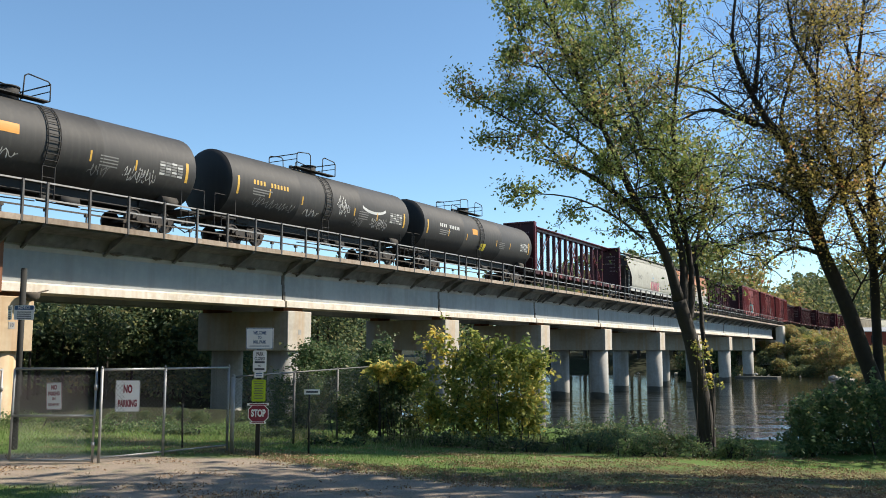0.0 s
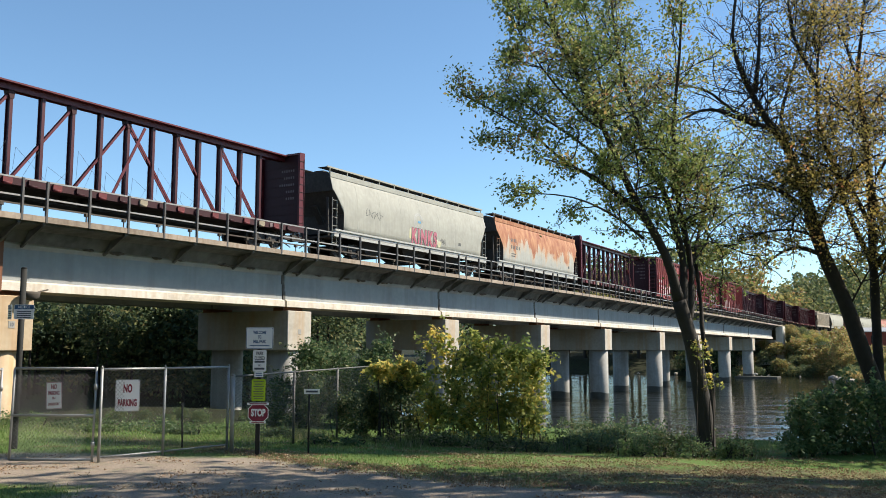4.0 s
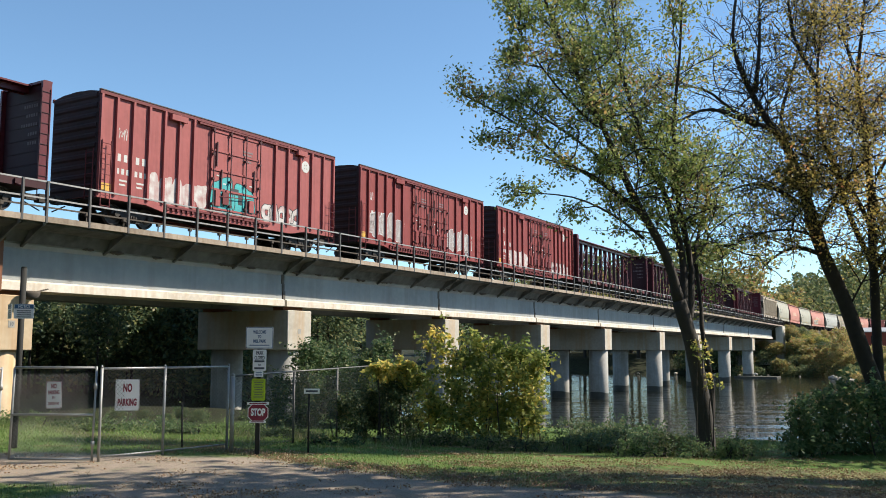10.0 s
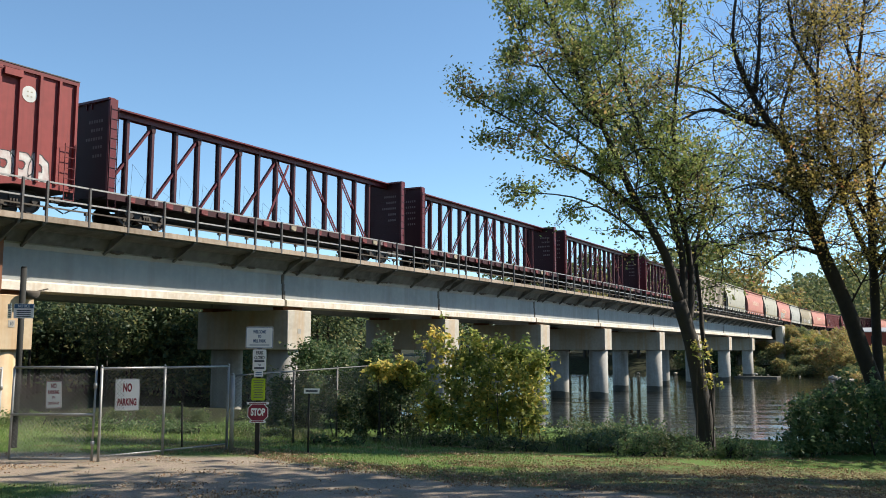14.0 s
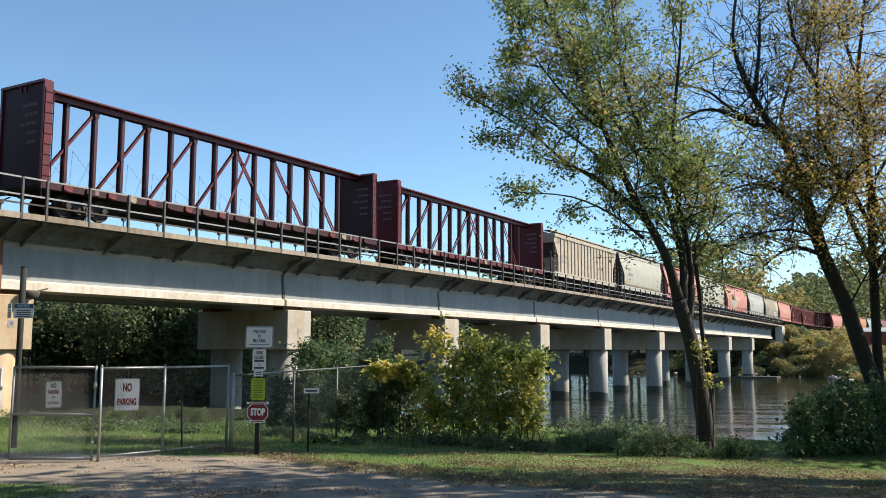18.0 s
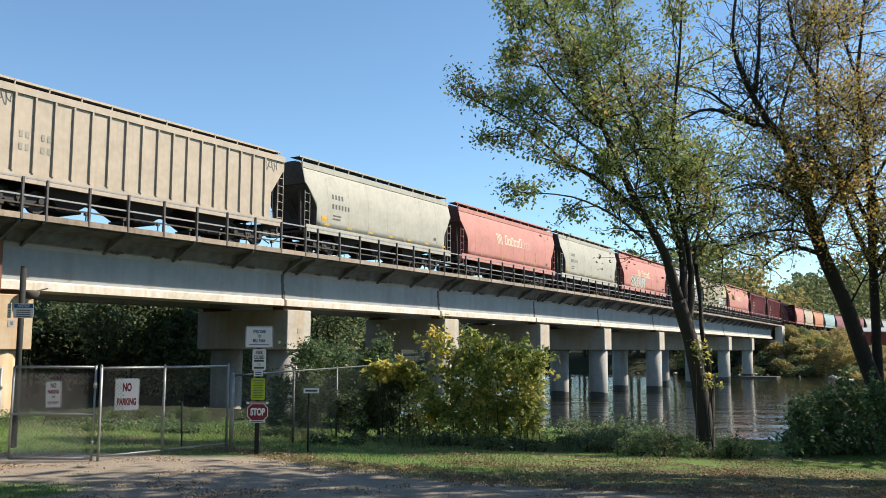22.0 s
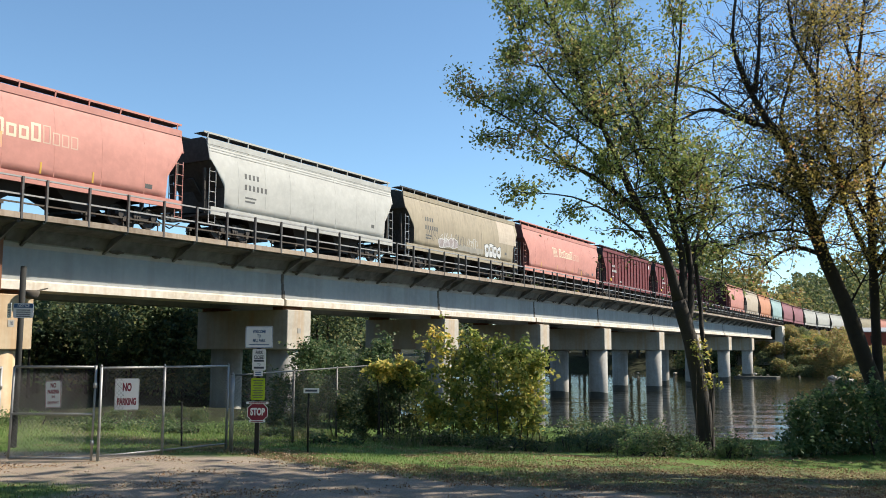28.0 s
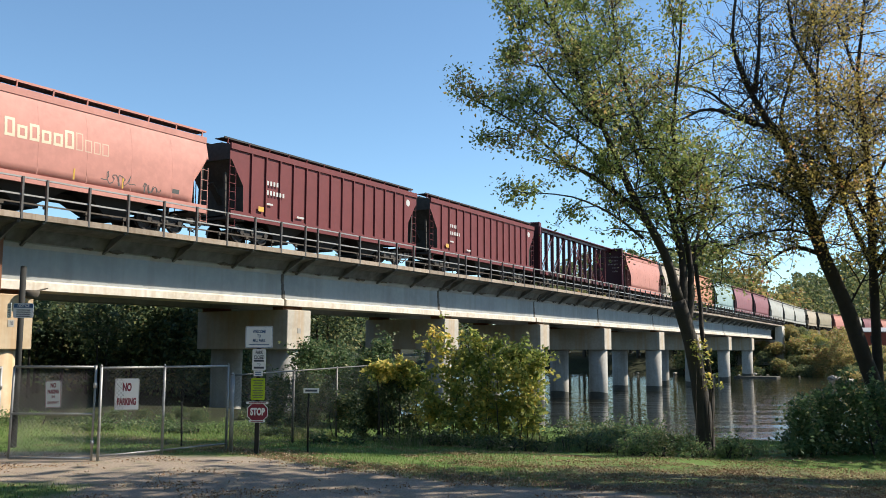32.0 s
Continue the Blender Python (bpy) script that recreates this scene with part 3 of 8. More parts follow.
# ---- rail cars: shared materials ----
def car_paint(name, col, rust=0.25, rough=0.65, rust_top=0.0, dirt=(0.10, 0.085, 0.07)):
    col = tuple(c * 0.76 for c in col)
    dirt = tuple(c * 0.76 for c in dirt)
    m = material(name, col, rough, second=tuple(c * 0.78 for c in col), scale=0.8, amount=0.62, third=tuple(min(1, c * 1.3) for c in col), fine=3.5, bump=0.08, bump_scale=5.0, streaks=rust, streak_col=dirt, spec=0.35)
    n, L = m.node_tree.nodes, m.node_tree.links
    b = n["Principled BSDF"]
    if rust_top:
        # rust that runs down from the roof in ragged tongues
        co = n.new("ShaderNodeTexCoord")
        sep = n.new("ShaderNodeSeparateXYZ")
        L.new(co.outputs["Object"], sep.inputs[0])
        mp = n.new("ShaderNodeMapping")
        mp.inputs["Scale"].default_value = (0.75, 1.0, 0.3)
        L.new(co.outputs["Object"], mp.inputs[0])
        t = n.new("ShaderNodeTexNoise")
        t.inputs["Scale"].default_value, t.inputs["Detail"].default_value, t.inputs["Roughness"].default_value = 1.15, 11, 0.72
        L.new(mp.outputs[0], t.inputs["Vector"])
        a = n.new("ShaderNodeMath")
        a.operation = "MULTIPLY_ADD"
        L.new(t.outputs["Fac"], a.inputs[0])
        a.inputs[1].default_value = 6.6
        L.new(sep.outputs[2], a.inputs[2])
        r = n.new("ShaderNodeMapRange")
        r.inputs["From Min"].default_value, r.inputs["From Max"].default_value = rust_top + 0.1, rust_top + 0.55
        L.new(a.outputs[0], r.inputs["Value"])
        x = n.new("ShaderNodeMix")
        x.data_type = "RGBA"
        old = b.inputs["Base Color"].links[0].from_socket
        # a thin orange stain spreads ahead of the rust
        rs = n.new("ShaderNodeMapRange")
        rs.inputs["From Min"].default_value, rs.inputs["From Max"].default_value, rs.inputs["To Max"].default_value = rust_top - 0.55, rust_top + 0.5, 0.75
        L.new(a.outputs[0], rs.inputs["Value"])
        st = n.new("ShaderNodeMix")
        st.data_type = "RGBA"
        L.new(rs.outputs[0], st.inputs[0])
        L.new(old, st.inputs[6])
        st.inputs[7].default_value = (0.50, 0.33, 0.19, 1)
        L.new(r.outputs[0], x.inputs[0])
        L.new(st.outputs[2], x.inputs[6])
        t2 = n.new("ShaderNodeTexNoise")
        t2.inputs["Scale"].default_value, t2.inputs["Detail"].default_value = 3.0, 8
        L.new(mp.outputs[0], t2.inputs["Vector"])
        y = n.new("ShaderNodeMix")
        y.data_type = "RGBA"
        r2 = n.new("ShaderNodeMapRange")
        r2.inputs["From Min"].default_value, r2.inputs["From Max"].default_value = 0.34, 0.66
        L.new(t2.outputs["Fac"], r2.inputs["Value"])
        L.new(r2.outputs[0], y.inputs[0])
        y.inputs[6].default_value, y.inputs[7].default_value = (0.45, 0.225, 0.11, 1), (0.27, 0.09, 0.042, 1)
        L.new(y.outputs[2], x.inputs[7])
        L.new(x.outputs[2], b.inputs["Base Color"])
    return m


M_TANK = material("tank_black_paint", (0.021, 0.0205, 0.02), 0.68, second=(0.034, 0.032, 0.029), scale=0.7, amount=0.6, fine=5, streaks=0.3, streak_col=(0.065, 0.06, 0.052), bump=0.04, bump_scale=5)
M_RED = car_paint("boxcar_red", (0.29, 0.05, 0.047), 0.35, dirt=(0.14, 0.035, 0.033))
M_REDFADED = car_paint("faded_boxcar_red", (0.40, 0.105, 0.10), 0.45, dirt=(0.24, 0.06, 0.055))
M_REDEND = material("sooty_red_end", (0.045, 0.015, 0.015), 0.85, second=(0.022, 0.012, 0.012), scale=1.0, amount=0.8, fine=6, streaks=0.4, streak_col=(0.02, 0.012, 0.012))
M_ROOFTIN = material("weathered_car_roof", (0.05, 0.045, 0.045), 0.6, 0.3, second=(0.09, 0.06, 0.055), scale=1.5)
M_CBRED = car_paint("centerbeam_red", (0.15, 0.019, 0.024), 0.25, 0.42, dirt=(0.06, 0.014, 0.016))
M_CBPOST = car_paint("centerbeam_dark_red", (0.085, 0.013, 0.02), 0.25, 0.5, dirt=(0.035, 0.01, 0.012))
M_FRESHMAROON = car_paint("bright_bulkhead_maroon", (0.135, 0.016, 0.024), 0.3, dirt=(0.06, 0.012, 0.016))
M_MAROON = car_paint("bulkhead_maroon", (0.05, 0.007, 0.011), 0.3, dirt=(0.024, 0.006, 0.008))
M_GREYH = car_paint("hopper_grey", (0.45, 0.44, 0.375), 0.22, dirt=(0.26, 0.245, 0.21))
M_RUSTH = car_paint("hopper_rusty_white", (0.50, 0.50, 0.45), 0.3, rust_top=5.85, dirt=(0.4, 0.3, 0.2))
M_BEIGE = car_paint("hopper_beige", (0.57, 0.475, 0.365), 0.2, dirt=(0.3, 0.25, 0.19))
M_LGREY = car_paint("hopper_pale_grey", (0.51, 0.485, 0.40), 0.15, dirt=(0.29, 0.27, 0.21))
M_PINK = car_paint("hopper_pink", (0.64, 0.285, 0.23), 0.12, dirt=(0.54, 0.235, 0.19))
M_WHITE = car_paint("hopper_white", (0.52, 0.515, 0.475), 0.12, dirt=(0.45, 0.44, 0.42))
M_TAN = car_paint("hopper_dirty_tan", (0.41, 0.345, 0.24), 0.45, dirt=(0.215, 0.172, 0.122))
M_RIBRED = car_paint("hopper_oxide_red", (0.19, 0.036, 0.038), 0.15, dirt=(0.11, 0.03, 0.03))
M_ORANGE = car_paint("hopper_orange", (0.66, 0.30, 0.17), 0.15)
M_TEAL = car_paint("hopper_pale_teal", (0.38, 0.52, 0.52), 0.12)
M_FMAROON = car_paint("hopper_faded_maroon", (0.34, 0.14, 0.16), 0.2)
# darker copies for the hopper ends: grime, with the ends' shade painted in
M_GRIMESHADE = material("brake_dust_grime", (0.05, 0.044, 0.038), 0.9, second=(0.026, 0.023, 0.02), scale=1.2, amount=0.8, third=(0.085, 0.076, 0.065), fine=6, streaks=0.4, streak_col=(0.04, 0.035, 0.03))
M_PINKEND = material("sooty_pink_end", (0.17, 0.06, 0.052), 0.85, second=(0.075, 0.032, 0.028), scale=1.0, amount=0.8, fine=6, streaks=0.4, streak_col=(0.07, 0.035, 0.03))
# darker copy of the tank's black, with the shade of the heads in it
M_SHADEBLACK = material("sooty_tank_end", (0.013, 0.0125, 0.012), 0.75, second=(0.022, 0.021, 0.019), scale=1.2, amount=0.7, fine=6, streaks=0.3, streak_col=(0.03, 0.028, 0.025), bump=0.05)
M_UNDER = material("underframe_black", (0.018, 0.017, 0.016), 0.8, second=(0.03, 0.025, 0.021), scale=4)
M_TRUCK = material("truck_iron", (0.028, 0.024, 0.021), 0.75, 0.1, second=(0.055, 0.043, 0.034), scale=6)
M_WHEEL = material("wheel_steel", (0.06, 0.05, 0.043), 0.6, 0.4, second=(0.05, 0.04, 0.035), scale=5)
M_ROOFW = material("roof_walk", (0.04, 0.038, 0.037), 0.75, 0.3, second=(0.025, 0.023, 0.022), scale=6)
M_PIPE = material("pale_pipe", (0.45, 0.44, 0.42), 0.5, 0.2, scale=5)
M_WHITEMARK = material("white_marking", (0.5, 0.5, 0.48), 0.6, scale=3, amount=0.35, bump=0)
M_CREAM = material("cream_marking", (0.62, 0.54, 0.38), 0.6, second=(0.56, 0.4, 0.3), scale=3, amount=0.5, bump=0)
M_PALEPINK = material("faded_pink_marking", (0.56, 0.38, 0.28), 0.6, scale=3, amount=0.3, bump=0)
M_FAINTMARK = material("faded_white_print", (0.2, 0.2, 0.19), 0.7, second=(0.1, 0.1, 0.095), scale=3, amount=0.6, bump=0)
M_ORANGEPANEL = material("orange_panel", (0.62, 0.27, 0.04), 0.55, scale=3, amount=0.3, bump=0)
M_YELLOWPANEL = material("yellow_panel", (0.62, 0.5, 0.05), 0.55, scale=3, amount=0.3, bump=0)
M_YELLOW = material("yellow_marking", (0.58, 0.34, 0.05), 0.55, scale=3, amount=0.3, bump=0)
M_DARKMARK = material("dark_marking", (0.09, 0.09, 0.085), 0.7, scale=3, amount=0.3, bump=0)
# darker red for the door bars, their shadow put into the colour
M_RODDARK = material("sooty_red_rod", (0.085, 0.024, 0.026), 0.7, second=(0.05, 0.018, 0.018), scale=4)
M_GRAFW = material("graffiti_white", (0.55, 0.55, 0.53), 0.6, second=(0.45, 0.44, 0.43), scale=2.2, amount=0.7, bump=0)
M_GRAFMIX = material("worn_grey_spray", (0.27, 0.21, 0.20), 0.6, second=(0.40, 0.37, 0.36), scale=2.6, amount=1.0, third=(0.20, 0.17, 0.17), fine=9, bump=0)
M_GRAFT = material("graffiti_teal", (0.04, 0.36, 0.36), 0.55, second=(0.03, 0.22, 0.24), scale=2.2, amount=0.7, bump=0)
M_GRAFP = material("graffiti_pink", (0.40, 0.11, 0.14), 0.55, second=(0.30, 0.09, 0.12), scale=2, amount=0.6, bump=0)
M_FAINTGREY = material("faint_grey_spray", (0.24, 0.225, 0.19), 0.7, second=(0.33, 0.30, 0.24), scale=2.4, amount=1.0, bump=0)
M_HALO = material("yellow_pink_spray", (0.66, 0.42, 0.12), 0.6, second=(0.60, 0.20, 0.24), scale=0.9, amount=1.0, bump=0)
M_SILVER = material("silver_spray", (0.42, 0.45, 0.47), 0.45, second=(0.33, 0.35, 0.36), scale=1.4, amount=0.7, third=(0.62, 0.52, 0.14), fine=1.0, bump=0)
M_INKSPRAY = material("black_spray_outline", (0.03, 0.03, 0.032), 0.55, scale=3, amount=0.3, bump=0)
M_WORN = material("worn_white_spray", (0.52, 0.52, 0.50), 0.65, second=(0.34, 0.17, 0.16), scale=3.2, amount=0.9, third=(0.55, 0.56, 0.53), fine=1.3, streaks=0.6, streak_col=(0.32, 0.12, 0.115), streak_scale=2.2, bump=0)
M_FAINT = material("faded_print", (0.19, 0.13, 0.13), 0.7, scale=3, amount=0.5, bump=0)
M_SPRAY = material("yellow_spray_haze", (0.5, 0.46, 0.24), 0.6, second=(0.46, 0.45, 0.36), scale=1.4, amount=0.9, bump=0)
M_BLUETANK = material("air_tank_blue", (0.10, 0.28, 0.45), 0.5, scale=4)

CARS = []                              # (thing, place in the train)


def wheelset_mesh():
    bm = bmesh.new()
    rod(bm, (0, -0.95, 0), (0, 0.95, 0), 0.09, n=8)
    for y in (-0.78, 0.78):
        s = 1 if y > 0 else -1
        prof = [(0.10, y + 0.11 * s), (0.17, y + 0.09 * s), (0.20, y + 0.03 * s), (0.38, y + 0.02 * s), (0.40, y + 0.07 * s), (0.46, y + 0.07 * s), (0.465, y - 0.04 * s), (0.49, y - 0.07 * s), (0.40, y - 0.07 * s), (0.10, y - 0.05 * s)]
        n = 20
        rings = [[bm.verts.new((r * math.cos(2 * math.pi * i / n), yy, r * math.sin(2 * math.pi * i / n))) for r, yy in prof] for i in range(n)]
        for i in range(n):
            a, b = rings[i], rings[(i + 1) % n]
            for j in range(len(prof) - 1):
                bm.faces.new((a[j], a[j + 1], b[j + 1], b[j]))
        # a raised chalk mark and the bolts of the bearing, so that its turning shows
        for k in range(3):
            w = 2 * math.pi * k / 3
            rod(bm, (0.06 * math.cos(w), y + 0.10 * s, 0.06 * math.sin(w)), (0.06 * math.cos(w), y + 0.24 * s, 0.06 * math.sin(w)), 0.025, n=5)
    return fix(bm)


def truck(car, x):
    """A two-axle truck: cast side frames and bolster, with turning wheelsets under it."""
    bm = bmesh.new()
    for s in (-1, 1):
        y = s * 1.0
        t = 0.09
        top = [(-1.15, 0.46), (-1.12, 0.66), (-0.6, 0.72), (0.6, 0.72), (1.12, 0.66), (1.15, 0.46)]
        bot = [(0.72, 0.44), (0.36, 0.16), (-0.36, 0.16), (-0.72, 0.44)]
        ring = top + bot
        loft(bm, [[(px, y + e, pz) for px, pz in ring] for e in (-t, t)])
        for k in range(-1, 2):
            for q in (-0.07, 0.07):
                rod(bm, (k * 0.13, y + s * 0.1 + q * 0.3, 0.2), (k * 0.13, y + s * 0.1 + q * 0.3, 0.5), 0.05, n=6)
        for k in (-0.875, 0.875):
            rod(bm, (k, y + s * 0.02, 0.46), (k, y + s * 0.17, 0.46), 0.13, n=10)
    box(bm, -0.2, 0.2, -1.15, 1.15, 0.45, 0.78)
    rod(bm, (-0.5, -1.12, 0.3), (0.5, -1.12, 0.3), 0.03, n=5)
    fix(bm)
    bm.transform(pose(x, 0, 0))
    tr = part("truck", bm, M_TRUCK, car)
    for k in (-0.875, 0.875):
        w = WHEEL.get("me")
        if w is None:
            ob = part("wheelset", wheelset_mesh(), M_WHEEL, tr)
            WHEEL["me"] = ob.data
            ob.matrix_basis = pose(x + k, 0, 0.465)
        else:
            ob = share("wheelset", w, tr, pose(x + k, 0, 0.465))
        ob.matrix_basis = Matrix()
        ob.delta_location = (x + k, 0, 0.465)
    return tr


WHEEL = {}


def underframe(car, L, inset=2.2, z0=0.75, z1=1.1, stub=0.0):
    """Centre sill (stub sills alone under a tank), couplers and trucks."""
    for x0, x1 in (((-L / 2 + 0.1, -L / 2 + stub), (L / 2 - stub, L / 2 - 0.1)) if stub else ((-L / 2 + 0.1, L / 2 - 0.1),)):
        bm = bmesh.new()
        box(bm, x0, x1, -0.22, 0.22, z0, z1 - 0.004)
        part("center_sill", bm, M_UNDER, car)
    for s in (-1, 1):
        bm = bmesh.new()
        box(bm, s * (L / 2 + 0.75) - 0.75, s * (L / 2 + 0.75) + 0.05, -0.11, 0.11, 0.72, 0.95)
        box(bm, s * (L / 2 + 0.72) - 0.18, s * (L / 2 + 0.72) + 0.18, -0.18, 0.18, 0.66, 1.0)
        rod(bm, (s * (L / 2 + 0.1), 0.3, 0.7), (s * (L / 2 + 0.8), 0.18, 0.36), 0.03, n=5)
        part("coupler", bm, M_TRUCK, car)
        truck(car, s * (L / 2 - inset))


def brake_gear(car, x):
    for nm, a, c, r in (("air_reservoir", (x, -0.55, 0.85), (x + 0.9, -0.55, 0.85), 0.2), ("brake_cylinder", (x - 0.9, -0.5, 0.82), (x - 0.5, -0.5, 0.82), 0.16)):
        bm = bmesh.new()
        rod(bm, a, c, r, n=10)
        part(nm, bm, M_UNDER, car)
    for i in range(3):
        bm = bmesh.new()
        rod(bm, (x - 3 + i * 2.1, -0.4, 0.62 + 0.1 * (i % 2)), (x - 1 + i * 2.1, -0.45, 0.66), 0.025, n=4)
        part("brake_rod", bm, M_UNDER, car)


def ladder(car, x, y, z0, z1, w=0.42, mat=None, rungs=None, across=False, name="ladder"):
    """Two stiles and rungs, along x on a side, or along y on an end."""
    bm = bmesh.new()
    e = (lambda t, z: (x, y + t, z)) if across else (lambda t, z: (x + t, y, z))
    for t in (0, w):
        rod(bm, e(t, z0), e(t, z1), 0.024, n=5)
    k = rungs or max(2, round((z1 - z0) / 0.42))
    for i in range(k):
        z = z0 + 0.12 + (z1 - z0 - 0.25) * i / (k - 1)
        rod(bm, e(0, z), e(w, z), 0.018, n=5)
    return part(name, bm, mat or M_UNDER, car)


def flat_on(pts, depth):
    """Places (x, z) on a car's side, lifted 6 mm off its skin."""
    return [(x, -depth(z) - 0.004, z) for x, z in pts]


def marks(car, rows, depth, mat, name="lettering"):
    """Letter-sized bars, or one bar for a line of fine print: (x, z, height, count)."""
    for x, z, h, k in rows:
        w = h * 0.62
        spans = [(x, x + k * w * 1.3)] if h < 0.15 else [(x + i * w * 1.3, x + i * w * 1.3 + 0.72 * w) for i in range(k)]
        for a, c in spans:
            bm = bmesh.new()
            for j in range(4):
                f, g = 0.12 + 0.19 * j, 0.31 + 0.19 * j
                q = [(a, z + f * h), (c, z + f * h), (c, z + g * h), (a, z + g * h)]
                bm.faces.new([bm.verts.new(p) for p in flat_on(q, depth)])
            bmesh.ops.remove_doubles(bm, verts=bm.verts[:], dist=1e-4)
            part("letter_bar" if h >= 0.15 else "print_line", bm, mat, car)


def patch(car, x0, x1, z0, z1, depth, mat, name="panel_marking"):
    bm = bmesh.new()
    n = 4
    for i in range(n):
        a, b = z0 + (z1 - z0) * i / n, z0 + (z1 - z0) * (i + 1) / n
        bm.faces.new([bm.verts.new(p) for p in flat_on([(x0, a), (x1, a), (x1, b), (x0, b)], depth)])
    return part(name, bm, mat, car)


def disc(car, x, z, r, depth, mat, name="round_emblem", inner=0.0):
    bm = bmesh.new()
    n = 22
    ring = [bm.verts.new(p) for p in flat_on([(x + r * math.cos(2 * math.pi * i / n), z + r * math.sin(2 * math.pi * i / n)) for i in range(n)], depth)]
    if inner:
        r2 = [bm.verts.new(p) for p in flat_on([(x + inner * math.cos(2 * math.pi * i / n), z + inner * math.sin(2 * math.pi * i / n)) for i in range(n)], depth)]
        for i in range(n):
            bm.faces.new((ring[i], ring[(i + 1) % n], r2[(i + 1) % n], r2[i]))
    else:
        bm.faces.new(ring)
    return part(name, bm, mat, car)


def blobs(car, x0, x1, z0, z1, k, depth, mat, seed, name="graffiti", lift=0.0, hollow=True):
    """Fat sprayed letters side by side, each of an uneven round outline."""
    rnd = random.Random(seed)
    for i in range(k):
        cx = x0 + (x1 - x0) * (i + 0.5) / k
        rx, cz = (x1 - x0) / k * 0.58, (z0 + z1) / 2 + rnd.uniform(-0.06, 0.06)
        rz = (z1 - z0) / 2 * rnd.uniform(0.8, 1.05)
        n, ph = 26, rnd.uniform(0, 6)
        out, inn = [], []
        for j in range(n):
            a = 2 * math.pi * j / n
            f = 1 + 0.13 * math.sin(3 * a + ph) + 0.08 * math.sin(5 * a + 2 * ph)
            px, pz = math.copysign(abs(math.cos(a)) ** 0.7, math.cos(a)), math.copysign(abs(math.sin(a)) ** 0.7, math.sin(a))
            out.append((cx + rx * f * px, cz + rz * f * pz))
            inn.append((cx + rx * 0.28 * f * px, cz + rz * 0.25 * f * pz + rz * 0.1))
        face = lambda z: depth(z) + lift + 0.0015 * (i % 3)
        bm = bmesh.new()
        a = [bm.verts.new(p) for p in flat_on(out, face)]
        b = [bm.verts.new(p) for p in flat_on(inn if hollow else [(cx, cz)] * n, face)]
        for j in range(n):
            bm.faces.new((a[j], a[(j + 1) % n], b[(j + 1) % n], b[j]))
        letter = part(name, bm, mat, car)
        if mat not in (M_GRAFMIX, M_GRAFW, M_GRAFT) and not (mat is M_WORN and hollow):
            continue
        # its sprayed outline
        bm = bmesh.new()
        edge = lambda z: depth(z) + lift + 0.006
        for ring in [out, inn] if hollow else [out]:
            grow = [(x + math.copysign(0.035, x - cx), z + math.copysign(0.035, z - cz)) for x, z in ring]
            a, b = [bm.verts.new(p) for p in flat_on(ring, edge)], [bm.verts.new(p) for p in flat_on(grow, edge)]
            for j in range(n):
                bm.faces.new((a[j], a[(j + 1) % n], b[(j + 1) % n], b[j]))
        part("outline", bm, M_GRAFW if mat is M_GRAFMIX else M_INKSPRAY, letter)


def scrawl(car, x0, z0, w, h, depth, mat, seed, name="graffiti_tag", thick=0.035):
    """A thin sprayed line that loops along."""
    rnd = random.Random(seed)
    bm = bmesh.new()
    k = 34
    a, b, c = rnd.uniform(4, 7), rnd.uniform(9, 13), rnd.uniform(0, 6)
    pts = []
    for i in range(k):
        t = i / (k - 1)
        pts.append((x0 + w * (t + 0.07 * math.sin(b * t * 3 + c)), z0 + h * (0.5 + 0.38 * math.sin(a * 6 * t + c) + 0.2 * math.sin(b * 4 * t))))
    for p, q in zip(pts, pts[1:]):
        d = Vector((q[0] - p[0], q[1] - p[1]))
        if d.length < 1e-4:
            continue
        nn = Vector((-d.y, d.x)).normalized() * thick / 2
        quad = [(p[0] - nn.x, p[1] - nn.y), (q[0] - nn.x, q[1] - nn.y), (q[0] + nn.x, q[1] + nn.y), (p[0] + nn.x, p[1] + nn.y)]
        bm.faces.new([bm.verts.new(v) for v in flat_on(quad, depth)])
    return tagged(part(name, bm, mat, car), kind="stuff")


def text_mesh(txt, size, bold=0.0, space=1.0):
    cu = bpy.data.curves.new("writing", "FONT")
    cu.body, cu.size, cu.align_x, cu.align_y = txt, size, "CENTER", "CENTER"
    cu.offset = bold * size
    cu.space_character = space
    ob = bpy.data.objects.new("writing", cu)
    me = bpy.data.meshes.new_from_object(ob)
    bpy.data.objects.remove(ob)
    bpy.data.curves.remove(cu)
    return me


def side_text(car, txt, x, z, size, depth, mat, name="lettering", lift=0.0, sx=1.0, bold=0.0, space=1.0):
    me = text_mesh(txt, size, bold, space)
    # cut into bands, so that it follows the bulge of the side
    bm = bmesh.new()
    bm.from_mesh(me)
    for q in range(-8, 9):
        bmesh.ops.bisect_plane(bm, geom=bm.verts[:] + bm.edges[:] + bm.faces[:], plane_co=(0, q * size * 0.07, 0), plane_no=(0, 1, 0))
    bm.to_mesh(me)
    bm.free()
    for v in me.vertices:
        px, pz = x + v.co.x * sx, z + v.co.y
        v.co = (px, -depth(pz) - 0.006 - lift, pz)
    me.materials.append(mat)
    ob = new(name, me)
    ob.parent = car
    return ob


